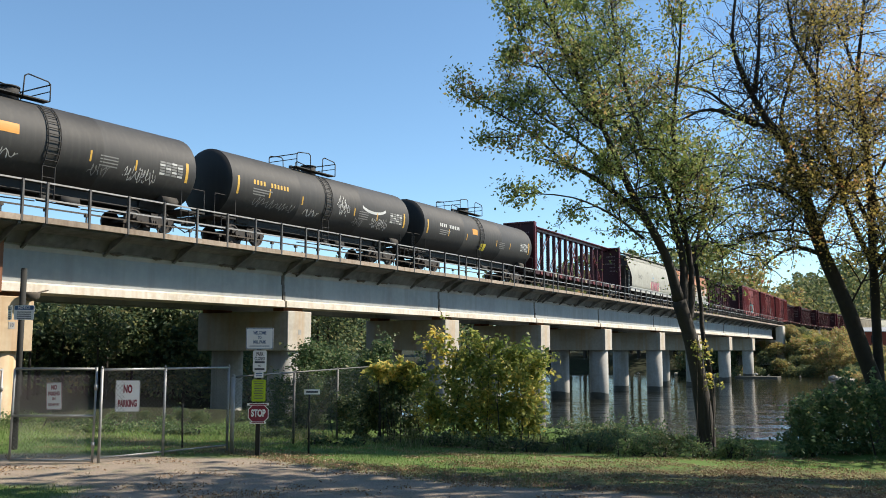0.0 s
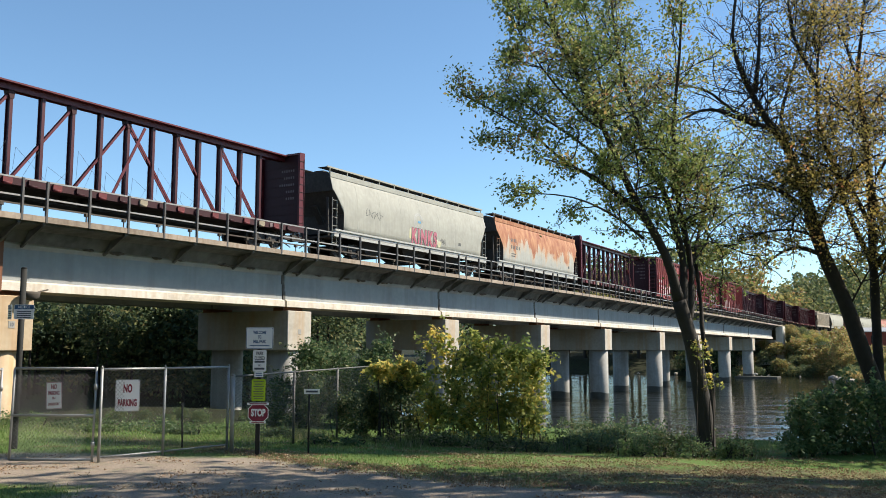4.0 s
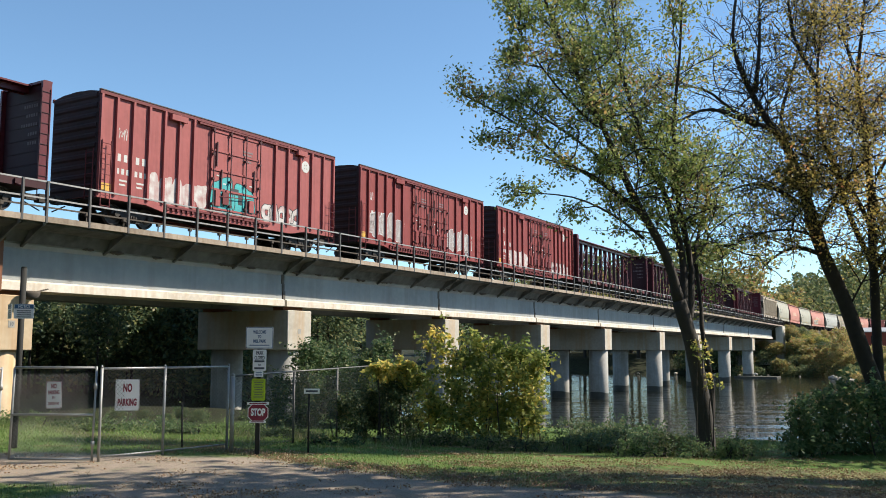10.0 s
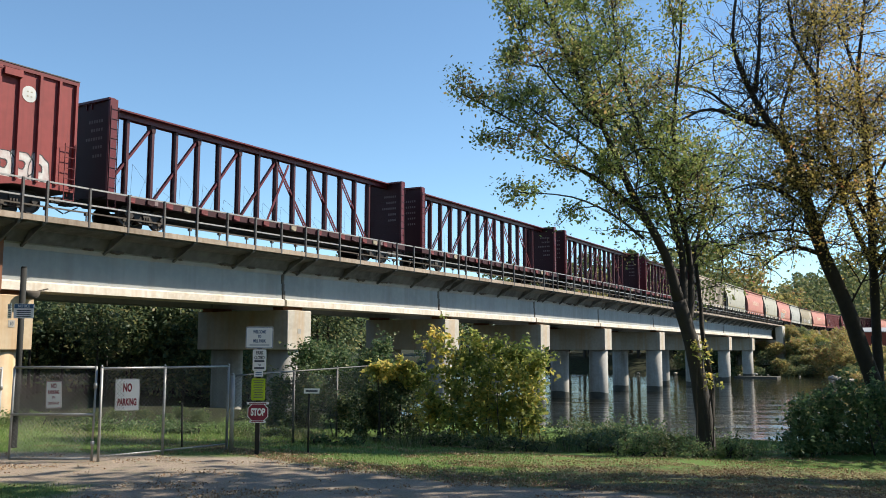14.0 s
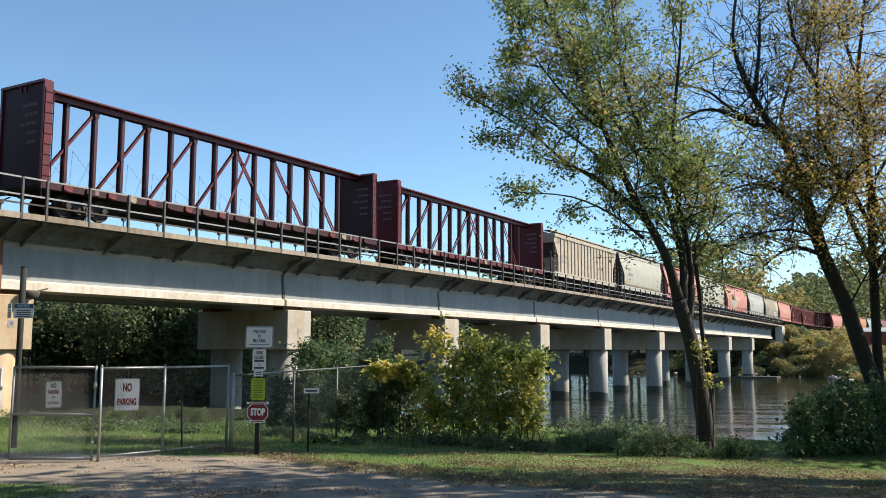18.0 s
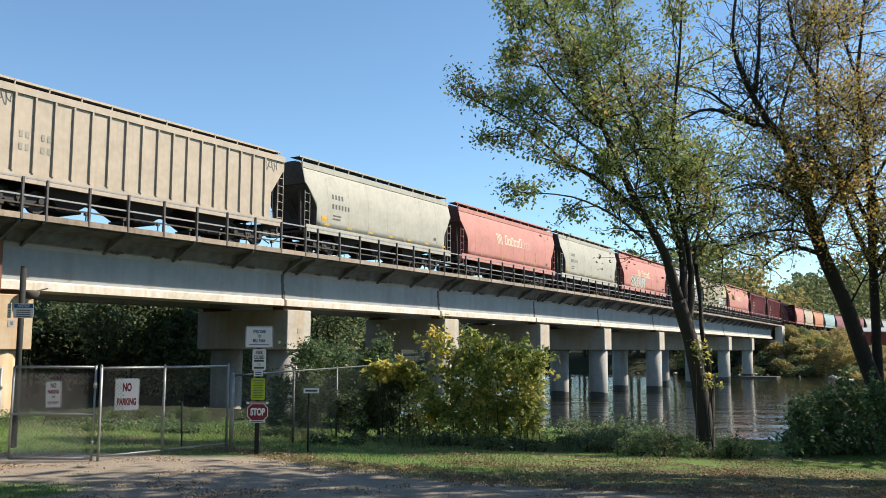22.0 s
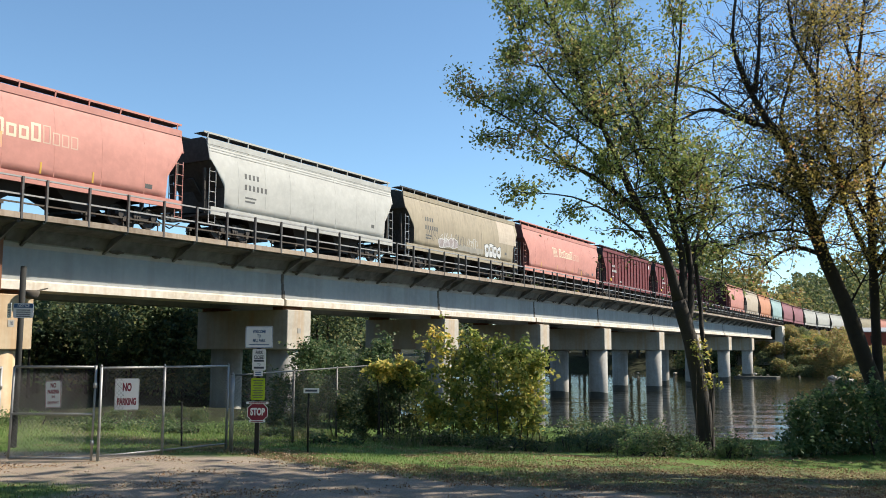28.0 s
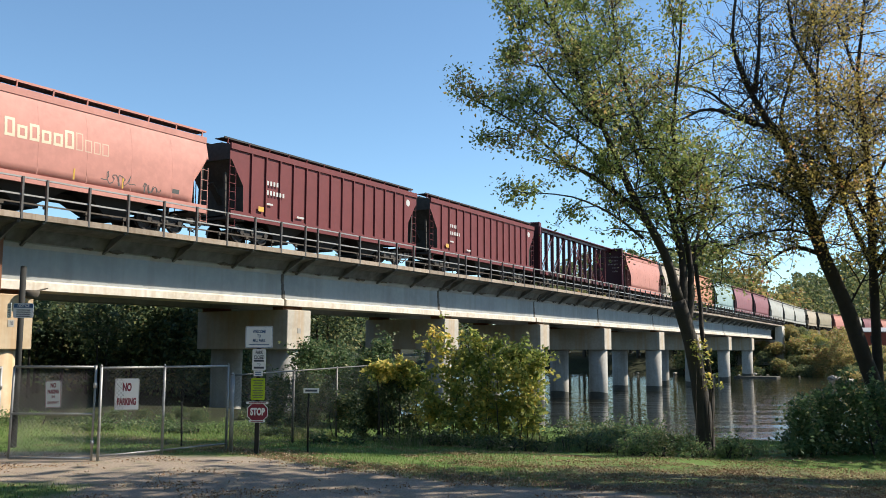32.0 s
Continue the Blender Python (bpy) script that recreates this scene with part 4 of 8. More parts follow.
# ---- covered hopper cars ----
def hopper(label, paint, L, ribbed=False, bays=3, top=4.62, bulge=1.58, under=None, edge=None, trim=None):
    car = tagged(new("hopper_car"), label, "rail car", "cars of the freight train")
    if ribbed:
        depth = lambda z: 1.50
    else:
        depth = lambda z: 1.22 + (bulge - 1.22) * math.sin(min(1.0, max(0.0, (4.75 - z) / 2.0)) * math.pi / 2) - 0.10 * max(0.0, 1.9 - z)
    trim = trim or paint
    sill, h = 1.38, L / 2
    zc = 3.95 if ribbed else 3.65
    low = lambda d: zc if d < 0.1 else (zc - 1.42 * (d - 0.1) if d < 0.97 else sill)
    xs = [0, 0.1, 0.3, 0.5, 0.7, 0.96, 1.0, 1.5, h]
    xs = [-h + x for x in xs] + [h - x for x in xs[-2::-1]]
    rings = []
    for x in xs:
        zb = low(h - abs(x))
        lv = [zb + (top - zb) * i / 9 for i in range(10)]
        near = [(x, -depth(z), z) for z in lv]
        far = [(x, depth(z), z) for z in reversed(lv)]
        e = depth(top)
        roof = [(x, -e + 0.12, top + 0.12), (x, -0.6, top + 0.2), (x, 0.6, top + 0.2), (x, e - 0.12, top + 0.12)]
        rings.append(near + roof + far)
    bm = bmesh.new()
    loft(bm, rings, smooth=False)
    fix(bm)
    if not ribbed:
        for f in bm.faces:
            f.smooth = abs(f.normal.y) > 0.7
    # ends and the slope sheets under them: shade put into a grime-dark colour
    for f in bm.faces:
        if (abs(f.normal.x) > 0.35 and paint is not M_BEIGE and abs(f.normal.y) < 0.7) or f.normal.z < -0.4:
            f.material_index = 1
    part("body", bm, (paint, M_PINKEND if paint is M_PINK else M_GRIMESHADE), car)
    # eave rail and side sill
    for y in (-1, 1):
        bm = bmesh.new()
        e = depth(top)
        box(bm, -h, h, y * (e + 0.02) - 0.06, y * (e + 0.02) + 0.06, top - 0.16, top + 0.13)
        part("eave_rail", bm, trim, car)
        bm = bmesh.new()
        d = depth(sill)
        box(bm, -h + 0.1, h - 0.1, y * (d - 0.02) - 0.06, y * (d - 0.02) + 0.06, 1.04, 1.42)
        if edge:
            box(bm, -h + 0.1, h - 0.1, y * (d + 0.05) - 0.06, y * (d + 0.05) + 0.06, 1.36, 1.46)
        part("side_sill", bm, edge or trim, car)
    if ribbed:
        k = 17 if paint is M_BEIGE else 14
        for i in range(k):
            x = -h + 1.5 + (L - 3.0) * i / (k - 1)
            for y in (-1, 1):
                if y > 0:
                    continue
                bm = bmesh.new()
                box(bm, x - 0.04, x + 0.04, y * 1.54 - 0.045, y * 1.54 + 0.045, 1.43, top - 0.17)
                part("rib", bm, paint, car)
    else:
        k = 8
        for i in range(1, k):
            x = -h + L * i / k
            bm = bmesh.new()
            zs = [1.45 + (top - 1.55) * j / 8 for j in range(9)]
            loft(bm, [[(x - 0.018, -depth(z) - 0.001, z), (x + 0.018, -depth(z) - 0.001, z), (x + 0.018, -depth(z) - 0.004, z), (x - 0.018, -depth(z) - 0.004, z)] for z in zs])
            part("seam", fix(bm), paint, car)
    if paint is M_WHITE:
        for k in range(3):
            bm = bmesh.new()
            z = top - 0.2 - 0.14 * k
            box(bm, -h + 0.1, h - 0.1, -depth(z) - 0.02, -depth(z) + 0.02, z - 0.025, z + 0.025)
            part("eave_bead", bm, paint, car)
    # discharge hoppers with slanted walls
    span = L - 5.2
    for i in range(bays):
        c = -span / 2 + span * (i + 0.5) / bays
        w = span / bays / 2 - 0.05
        bm = bmesh.new()
        loft(bm, [[(c - w, -1.35, 1.37), (c + w, -1.35, 1.37), (c + w, 1.35, 1.37), (c - w, 1.35, 1.37)], [(c - 0.45, -0.8, 0.36), (c + 0.45, -0.8, 0.36), (c + 0.45, 0.8, 0.36), (c - 0.45, 0.8, 0.36)]])
        part("discharge_hopper", fix(bm), under or M_UNDER, car)
        bm = bmesh.new()
        box(bm, c - 0.6, c + 0.6, -0.85, 0.85, 0.24, 0.36)
        rod(bm, (c - 0.2, -1.0, 0.3), (c - 0.2, 1.0, 0.3), 0.05, n=6)
        part("outlet_gate", bm, M_UNDER, car)
    # end frames: corner posts, end plate, platforms
    for s in (-1, 1):
        bm = bmesh.new()
        for y in (-1.12, 1.12):
            beam(bm, (s * (h - 0.15), y, 1.1), (s * (h - 0.05), y, 3.3), 0.12, 0.12, (1, 0, 0))
        box(bm, s * (h - 0.55) - 0.55, s * (h - 0.55) + 0.6, -1.45, 1.45, 0.98, 1.1)
        beam(bm, (s * (h - 1.6), 0, 1.2), (s * (h - 0.2), 0, 2.9), 0.4, 0.08)
        part("end_frame", bm, M_GRIMESHADE, car)
        bm = bmesh.new()
        box(bm, s * (h - 1.9) - 0.03, s * (h - 1.9) + 0.03, -1.3, 1.3, 1.1, 1.5)
        part("end_plate", bm, M_UNDER, car)
        x0 = -h + 0.02 if s < 0 else h - 0.44
        ladder(car, x0, -1.47 if ribbed else -1.5, 0.55, top - 0.05 if ribbed else 3.25, 0.42, trim if ribbed or paint is not M_TAN else M_PIPE)
        ladder(car, s * (h + 0.03), 0.75, 1.2, top, 0.42, trim, across=True)
    # the walkway on the roof with its stanchions
    z = top + 0.43
    for y in (-1, 1):
        bm = bmesh.new()
        box(bm, -h - 0.1, h + 0.1, y * 0.82 - 0.3, y * 0.82 + 0.3, z - 0.03, z)
        part("running_board", bm, M_ROOFW, car)
        bm = bmesh.new()
        box(bm, -h - 0.1, h + 0.1, y * 1.17 - 0.02, y * 1.17 + 0.02, z - 0.04, z + 0.05)
        part("edge_rail", bm, M_ROOFW if paint in (M_RUSTH, M_TAN, M_RIBRED) else trim, car)
    k = 12
    for i in range(k):
        x = -h + 0.15 + (L - 0.3) * i / (k - 1)
        bm = bmesh.new()
        beam(bm, (x, -1.14, top + 0.08), (x, -1.2, z), 0.06, 0.04, (0, 1, 0))
        part("stanchion", bm, M_PIPE if paint in (M_RUSTH, M_TAN) else trim, car)
    bm = bmesh.new()
    box(bm, -h + 0.6, h - 0.6, -0.33, 0.33, top + 0.19, top + 0.40)
    part("hatch_cover", bm, M_ROOFW, car)
    underframe(car, L)
    brake_gear(car, -h + 1.0)
    return car, depth


# ---- tank cars ----
def shifted(bm, dx):
    bm.transform(pose(dx, 0, 0))
    return bm


def tank_car(L, dx, order):
    car = tagged(new("tank_car"), ("dusty black tank car with graffiti and a railed dome platform", "black tank car with yellow lettering and white graffiti", "black tank car with orange and yellow warning panels")[order], "rail car", "cars of the freight train")
    r, zc, h = 1.7, 2.98, L / 2
    depth = lambda z: math.sqrt(max(0.01, r * r - (z - zc) ** 2))
    head = [(-h, 0.02), (-h + 0.02, 0.58), (-h + 0.07, 1.06), (-h + 0.16, 1.4), (-h + 0.25, 1.6), (-h + 0.36, r - 0.004)]
    prof = [(-h + 0.35, r), (-h * 0.34, r), (-h * 0.335, r + 0.012), (-h * 0.33, r), (h * 0.33, r), (h * 0.335, r + 0.012), (h * 0.34, r)]
    prof += [(h - 0.35, r)]
    n = 40
    for s in (-1, 1):
        bm = bmesh.new()
        loft(bm, [[(-s * x, q * math.cos(2 * math.pi * i / n), zc + q * math.sin(2 * math.pi * i / n)) for i in range(n)] for x, q in head], smooth=True, caps=False)
        part("tank_head", fix(bm), M_SHADEBLACK, car, "black dished end with shade in its colour")
    bm = bmesh.new()
    loft(bm, [[(x, q * math.cos(2 * math.pi * i / n), zc + q * math.sin(2 * math.pi * i / n)) for i in range(n)] for x, q in prof], smooth=True, caps=False)
    part("tank", fix(bm), M_TANK, car)
    # saddle, sills and platform
    for s in (-1, 1):
        bm = bmesh.new()
        loft(bm, [[(s * (h - 2.2) + e, y, z) for y, z in ((-0.85, 1.8), (-0.6, 1.1), (0.6, 1.1), (0.85, 1.8), (0.5, 1.63), (0, 1.54), (-0.5, 1.63))] for e in (-0.45, 0.45)])
        part("saddle", fix(bm), M_UNDER, car)
        bm = bmesh.new()
        box(bm, s * (h - 0.2) - 0.75, s * (h - 0.2) + 0.75, -1.4, 1.4, 1.08, 1.16)
        for y in (-1.38, 1.38):
            for x in (-0.7, 0.7):
                rod(bm, (s * (h - 0.2) + x, y, 1.1), (s * (h - 0.2) + x, y, 2.2), 0.025, n=5)
            rod(bm, (s * (h - 0.2) - 0.7, y, 2.2), (s * (h - 0.2) + 0.7, y, 2.2), 0.025, n=5)
            rod(bm, (s * (h - 0.2) - 0.7, y, 0.5), (s * (h - 0.2) - 0.7, y, 1.1), 0.025, n=5)
        part("end_platform", bm, M_UNDER, car)
        ladder(car, s * (h - 0.2) - 0.25, -1.42, 0.5, 1.15, 0.5)
    bm = bmesh.new()
    rod(bm, (h - 1.9, -1.1, 1.45), (h - 1.0, -1.1, 1.45), 0.22, n=10)
    part("air_reservoir", bm, M_GRIMESHADE, car)
    bm = bmesh.new()
    rod(bm, (-h + 2.6, -0.62, 1.0), (h - 2.6, -0.62, 1.0), 0.035, n=6)
    part("brake_pipe", bm, M_UNDER, car)
    for y in (-1, 1):
        bm = bmesh.new()
        box(bm, -h + 1.2, h - 1.2, y * 0.45 - 0.06, y * 0.45 + 0.06, 0.98, 1.42)
        part("stub_sill", bm, M_SHADEBLACK, car)
    bm = bmesh.new()
    rod(bm, (0, 0, 1.45), (0, 0, 1.95), 0.3, n=12)
    rod(bm, (0, 0, 1.2), (0, 0, 1.45), 0.12, n=10)
    part("outlet_valve", shifted(bm, dx), M_UNDER, car)
    # dome, valves, platform with hoops, side ladder with bent stiles
    bm = bmesh.new()
    rod(bm, (0.5, 0, zc + r - 0.15), (0.5, 0, zc + r + 0.42), 0.42, n=18)
    rod(bm, (0.5, 0, zc + r + 0.42), (0.5, 0, zc + r + 0.48), 0.46, n=18)
    part("manway", shifted(bm, dx), M_UNDER, car)
    bm = bmesh.new()
    for x in (-0.9, -0.55, -0.25):
        rod(bm, (x, 0.1, zc + r - 0.1), (x, 0.1, zc + r + 0.28), 0.12, n=8)
    part("valves", shifted(bm, dx), M_UNDER, car)
    bm = bmesh.new()
    box(bm, -1.7, 1.7, -1.0, -0.55, zc + r - 0.02, zc + r + 0.03)
    box(bm, -1.7, 1.7, 0.55, 1.0, zc + r - 0.02, zc + r + 0.03)
    box(bm, -1.7, 1.7, -0.06, 0.06, zc + r - 0.02, zc + r + 0.02)
    part("dome_platform", shifted(bm, dx), M_ROOFW, car)
    for s in (-1, 1):
        z0, z1 = zc + r, zc + r + 0.8
        for y in (-1.0, 1.0):
            bm = bmesh.new()
            bend = [(s * 1.7, y, z0), (s * 1.7, y, z1 - 0.12), (s * 1.6, y, z1), (s * 0.7, y, z1 + 0.1), (s * 0.55, y, z1), (s * 0.5, y, z0)]
            for p, q in zip(bend, bend[1:]):
                rod(bm, p, q, 0.028, n=6)
            part("dome_railing", shifted(bm, dx), M_UNDER, car)
        for z, q in ((z1 - 0.1, 0.028), (z0 + 0.42, 0.022)):
            bm = bmesh.new()
            rod(bm, (s * 1.7, -1, z), (s * 1.7, 1, z), q, n=6)
            part("dome_crossbar", shifted(bm, dx), M_UNDER, car)
    bm = bmesh.new()
    for x in (-0.28, 0.28):
        pts = [(x, -math.sin(t) * (r + 0.06), zc + math.cos(t) * (r + 0.06)) for t in [0.6 + 1.6 * i / 9 for i in range(10)]] + [(x, -1.42, 1.3), (x, -1.42, 0.6)]
        for p, q in zip(pts, pts[1:]):
            rod(bm, p, q, 0.028, n=5)
    for i in range(11):
        t = 0.7 + 1.5 * i / 10
        rod(bm, (-0.28, -math.sin(t) * (r + 0.07), zc + math.cos(t) * (r + 0.07)), (0.28, -math.sin(t) * (r + 0.07), zc + math.cos(t) * (r + 0.07)), 0.02, n=5)
    for z in (0.65, 1.05, 1.5):
        rod(bm, (-0.28, -1.42, z), (0.28, -1.42, z), 0.02, n=5)
    part("side_ladder", shifted(bm, dx + (1.5 if order == 0 else 0.3)), M_UNDER, car)
    # markings
    patch(car, h - 0.95, h - 0.80, 2.35, 3.25, depth, M_YELLOW, "reflector")
    patch(car, -h + 0.72, -h + 0.86, 2.35, 3.25, depth, M_YELLOW, "reflector")
    for x in (-5.2, -2.6, 2.1, 4.4):
        patch(car, x, x + 0.09, 2.45, 2.9, depth, M_YELLOW, "reflector")
    lettering = M_YELLOW if order == 1 else M_WHITEMARK
    marks(car, [(-6.4, 2.95, 0.3, 4), (-5.1, 2.95, 0.3, 6)], depth, lettering)
    marks(car, [(-6.4, 2.72 - 0.13 * i, 0.08, 22 - 4 * i) for i in range(3)], depth, M_FAINTMARK)
    marks(car, [(2.6, 2.75 - 0.13 * i, 0.07, 16) for i in range(4)], depth, M_FAINTMARK)
    # a stencilled table near the end
    for row in range(5):
        for q in range(4):
            patch(car, h - 2.45 + 0.34 * q, h - 2.45 + 0.34 * q + 0.29, 2.5 + 0.13 * row, 2.59 + 0.13 * row, depth, M_FAINTMARK if (row + q) % 3 else M_WHITEMARK, "stencil_cell")
    if order < 2:
        for x, z, w, q, mt, seed in ((-6.2, 1.95, 1.5, 0.45, M_FAINTMARK, 4), (-4.6, 1.95, 1.5, 0.4, M_FAINTMARK, 5), (-2.2, 1.95, 1.2, 0.35, M_WHITEMARK, 15), (0.5, 2.7, 0.8, 0.7, M_WHITEMARK, 12), (0.75, 2.35, 0.9, 0.7, M_WHITEMARK, 16), (2.2, 1.95, 0.9, 0.45, M_FAINTMARK, 13), (3.9, 2.0, 0.9, 0.6, M_WHITEMARK, 11), (4.7, 2.0, 0.9, 0.6, M_WHITEMARK, 17)):
            if order == 1 or seed not in (12, 16):
                scrawl(car, x, z, w, q, depth, mt, seed, thick=0.028)
    else:
        patch(car, -1.75, -1.0, 2.95, 3.35, depth, M_ORANGEPANEL, "warning_panel")
        patch(car, -0.32, 0.45, 1.95, 2.45, depth, M_YELLOWPANEL, "warning_panel")
    underframe(car, L, stub=3.4)
    brake_gear(car, 1.5)
    return car, depth


# ---- centerbeam flat cars ----
def centerbeam(L, dark):
    car = tagged(new("centerbeam_car"), "empty dark red centerbeam lumber car with end bulkheads", "rail car", "cars of the freight train")
    h, z1 = L / 2, 5.28
    bm = bmesh.new()
    box(bm, -h, h, -1.36, 1.36, 1.08, 1.2)
    part("deck", bm, dark, car)
    for y in (-1, 1):
        bm = bmesh.new()
        box(bm, -h, h, y * 1.42 - 0.05, y * 1.42 + 0.05, 0.95, 1.24)
        part("side_sill", bm, dark, car)
        k = 20
        for i in range(k):
            x = -h + 1.2 + (L - 2.4) * i / (k - 1)
            bm = bmesh.new()
            box(bm, x - 0.2, x + 0.2, y * 1.48 - 0.07, y * 1.48 + 0.07, 1.0, 1.2)
            rod(bm, (x - 0.16, y * 1.5, 0.98), (x + 0.16, y * 1.5, 0.98), 0.07, n=6)
            part("winch", bm, M_TAN if i % 7 == 3 else (dark if i % 2 else M_RIBRED), car)
    # top chord and the web of posts and braces
    bm = bmesh.new()
    box(bm, -h, h, -0.46, 0.46, z1 - 0.07, z1)
    for y in (-0.16, 0.16):
        box(bm, -h, h, y - 0.03, y + 0.03, z1 - 0.3, z1 - 0.06)
    part("top_chord", bm, M_CBRED, car)
    n = 15
    step = (L - 1.2) / n
    xs = [-h + 0.6 + step * i for i in range(1, n)]
    for x in xs:
        bm = bmesh.new()
        for y in (-0.13, 0.13):
            box(bm, x - 0.07, x + 0.07, y - 0.015, y + 0.015, 1.2, z1 - 0.1)
        box(bm, x - 0.015, x + 0.015, -0.14, 0.14, 1.2, z1 - 0.12)
        part("post", bm, M_CBPOST, car)
    # pairs of bays share one brace, leaning to the middle
    for i in range(0, n - 1, 2):
        left = i < n // 2
        a, b = (-h + 0.6 + step * i, -h + 0.6 + step * (i + 2))
        b = min(b, h - 0.6)
        lo, hi = (a, b) if left else (b, a)
        bm = bmesh.new()
        for y in (-0.12, 0.12):
            beam(bm, (lo, y * 0.6, 1.22), (hi, y * 0.6, z1 - 0.35), 0.035, 0.10, (0, 0, 1))
        part("brace", bm, M_CBRED, car)
        bm = bmesh.new()
        v = [(hi - 0.22, z1 - 0.1), (hi + 0.14, z1 - 0.1), (hi + 0.1, z1 - 0.62), (hi - 0.08 * (1 if left else -1), z1 - 0.66)]
        loft(bm, [[(x, y, z) for x, z in v] for y in (-0.165, 0.165)])
        part("gusset", fix(bm), dark, car)
    # middle cross
    bm = bmesh.new()
    beam(bm, (-0.2, -0.16, 1.22), (1.6, -0.16, z1 - 0.45), 0.04, 0.13)
    part("brace", bm, M_CBRED, car)
    # loose tie-down cables
    for i in range(n - 1):
        x = -h + 0.6 + step * (i + 0.5)
        for s in (-1, 1):
            bm = bmesh.new()
            rod(bm, (x - s * 0.7, -0.9, 1.2), (x + s * 0.5, -0.25, 2.6 + 0.5 * math.sin(2.3 * i)), 0.006, n=3)
            rod(bm, (x + s * 0.5, -0.25, 2.6 + 0.5 * math.sin(2.3 * i)), (x + s * 0.62, -0.3, 1.5 + 0.3 * math.sin(5.1 * i)), 0.006, n=3)
            part("tie_down_cable", bm, M_UNDER, car)
    # bulkheads: frame, plating, corner posts, stiffeners
    for s in (-1, 1):
        bm = bmesh.new()
        box(bm, s * (h - 0.12) - 0.06, s * (h - 0.12) + 0.06, -1.34, 1.34, 1.2, z1 - 0.02)
        part("bulkhead", bm, dark, car)
        for y in (-1.38, 1.38):
            bm = bmesh.new()
            box(bm, s * (h - 0.18) - 0.2, s * (h - 0.18) + 0.2, y - 0.06, y + 0.06, 1.2, z1 + 0.02)
            part("corner_post", bm, M_CBRED, car)
        for i in range(7):
            z = 1.5 + 0.52 * i
            bm = bmesh.new()
            box(bm, s * (h - 0.19) - 0.012, s * (h - 0.19) + 0.012, -1.3, 1.3, z, z + 0.03)
            part("stiffener", bm, dark, car)
        bm = bmesh.new()
        box(bm, s * (h - 0.12) - 0.18, s * (h - 0.12) + 0.18, -1.4, 1.4, z1 - 0.04, z1 + 0.06)
        part("bulkhead_cap", bm, M_CBRED, car)
        bm = bmesh.new()
        rnd = random.Random(7)
        for r_ in range(5):
            for k in range(rnd.randrange(4, 9)):
                y = -0.9 + k * 0.16
                z = 4.35 - r_ * 0.38
                xx = -h + 0.055 if s < 0 else h - 0.205
                bm.faces.new([bm.verts.new(p) for p in ((xx, y, z), (xx, y + 0.1, z), (xx, y + 0.1, z + 0.13), (xx, y, z + 0.13))])
        tagged(part("lettering", bm, M_FAINT, car), kind="stuff")
        ladder(car, -h + 0.03 if s < 0 else h - 0.42, -1.45, 0.5, z1 - 0.3, 0.38, dark)
    bm = bmesh.new()
    box(bm, -h + 2.4, h - 2.4, -0.5, 0.5, 0.6, 0.999)
    part("center_sill_box", bm, M_UNDER, car)
    bm = bmesh.new()
    box(bm, -h + 0.05, h - 0.05, -1.35, 1.35, 1.0, 1.076)
    part("floor", bm, M_UNDER, car)
    patch(car, -h + 2.1, -h + 2.7, 1.0, 1.2, lambda z: 1.5, M_FAINT, "number_board")
    patch(car, h - 2.7, h - 2.1, 1.0, 1.2, lambda z: 1.5, M_FAINT, "number_board")
    underframe(car, L, 2.4)
    brake_gear(car, -2.0)
    return car


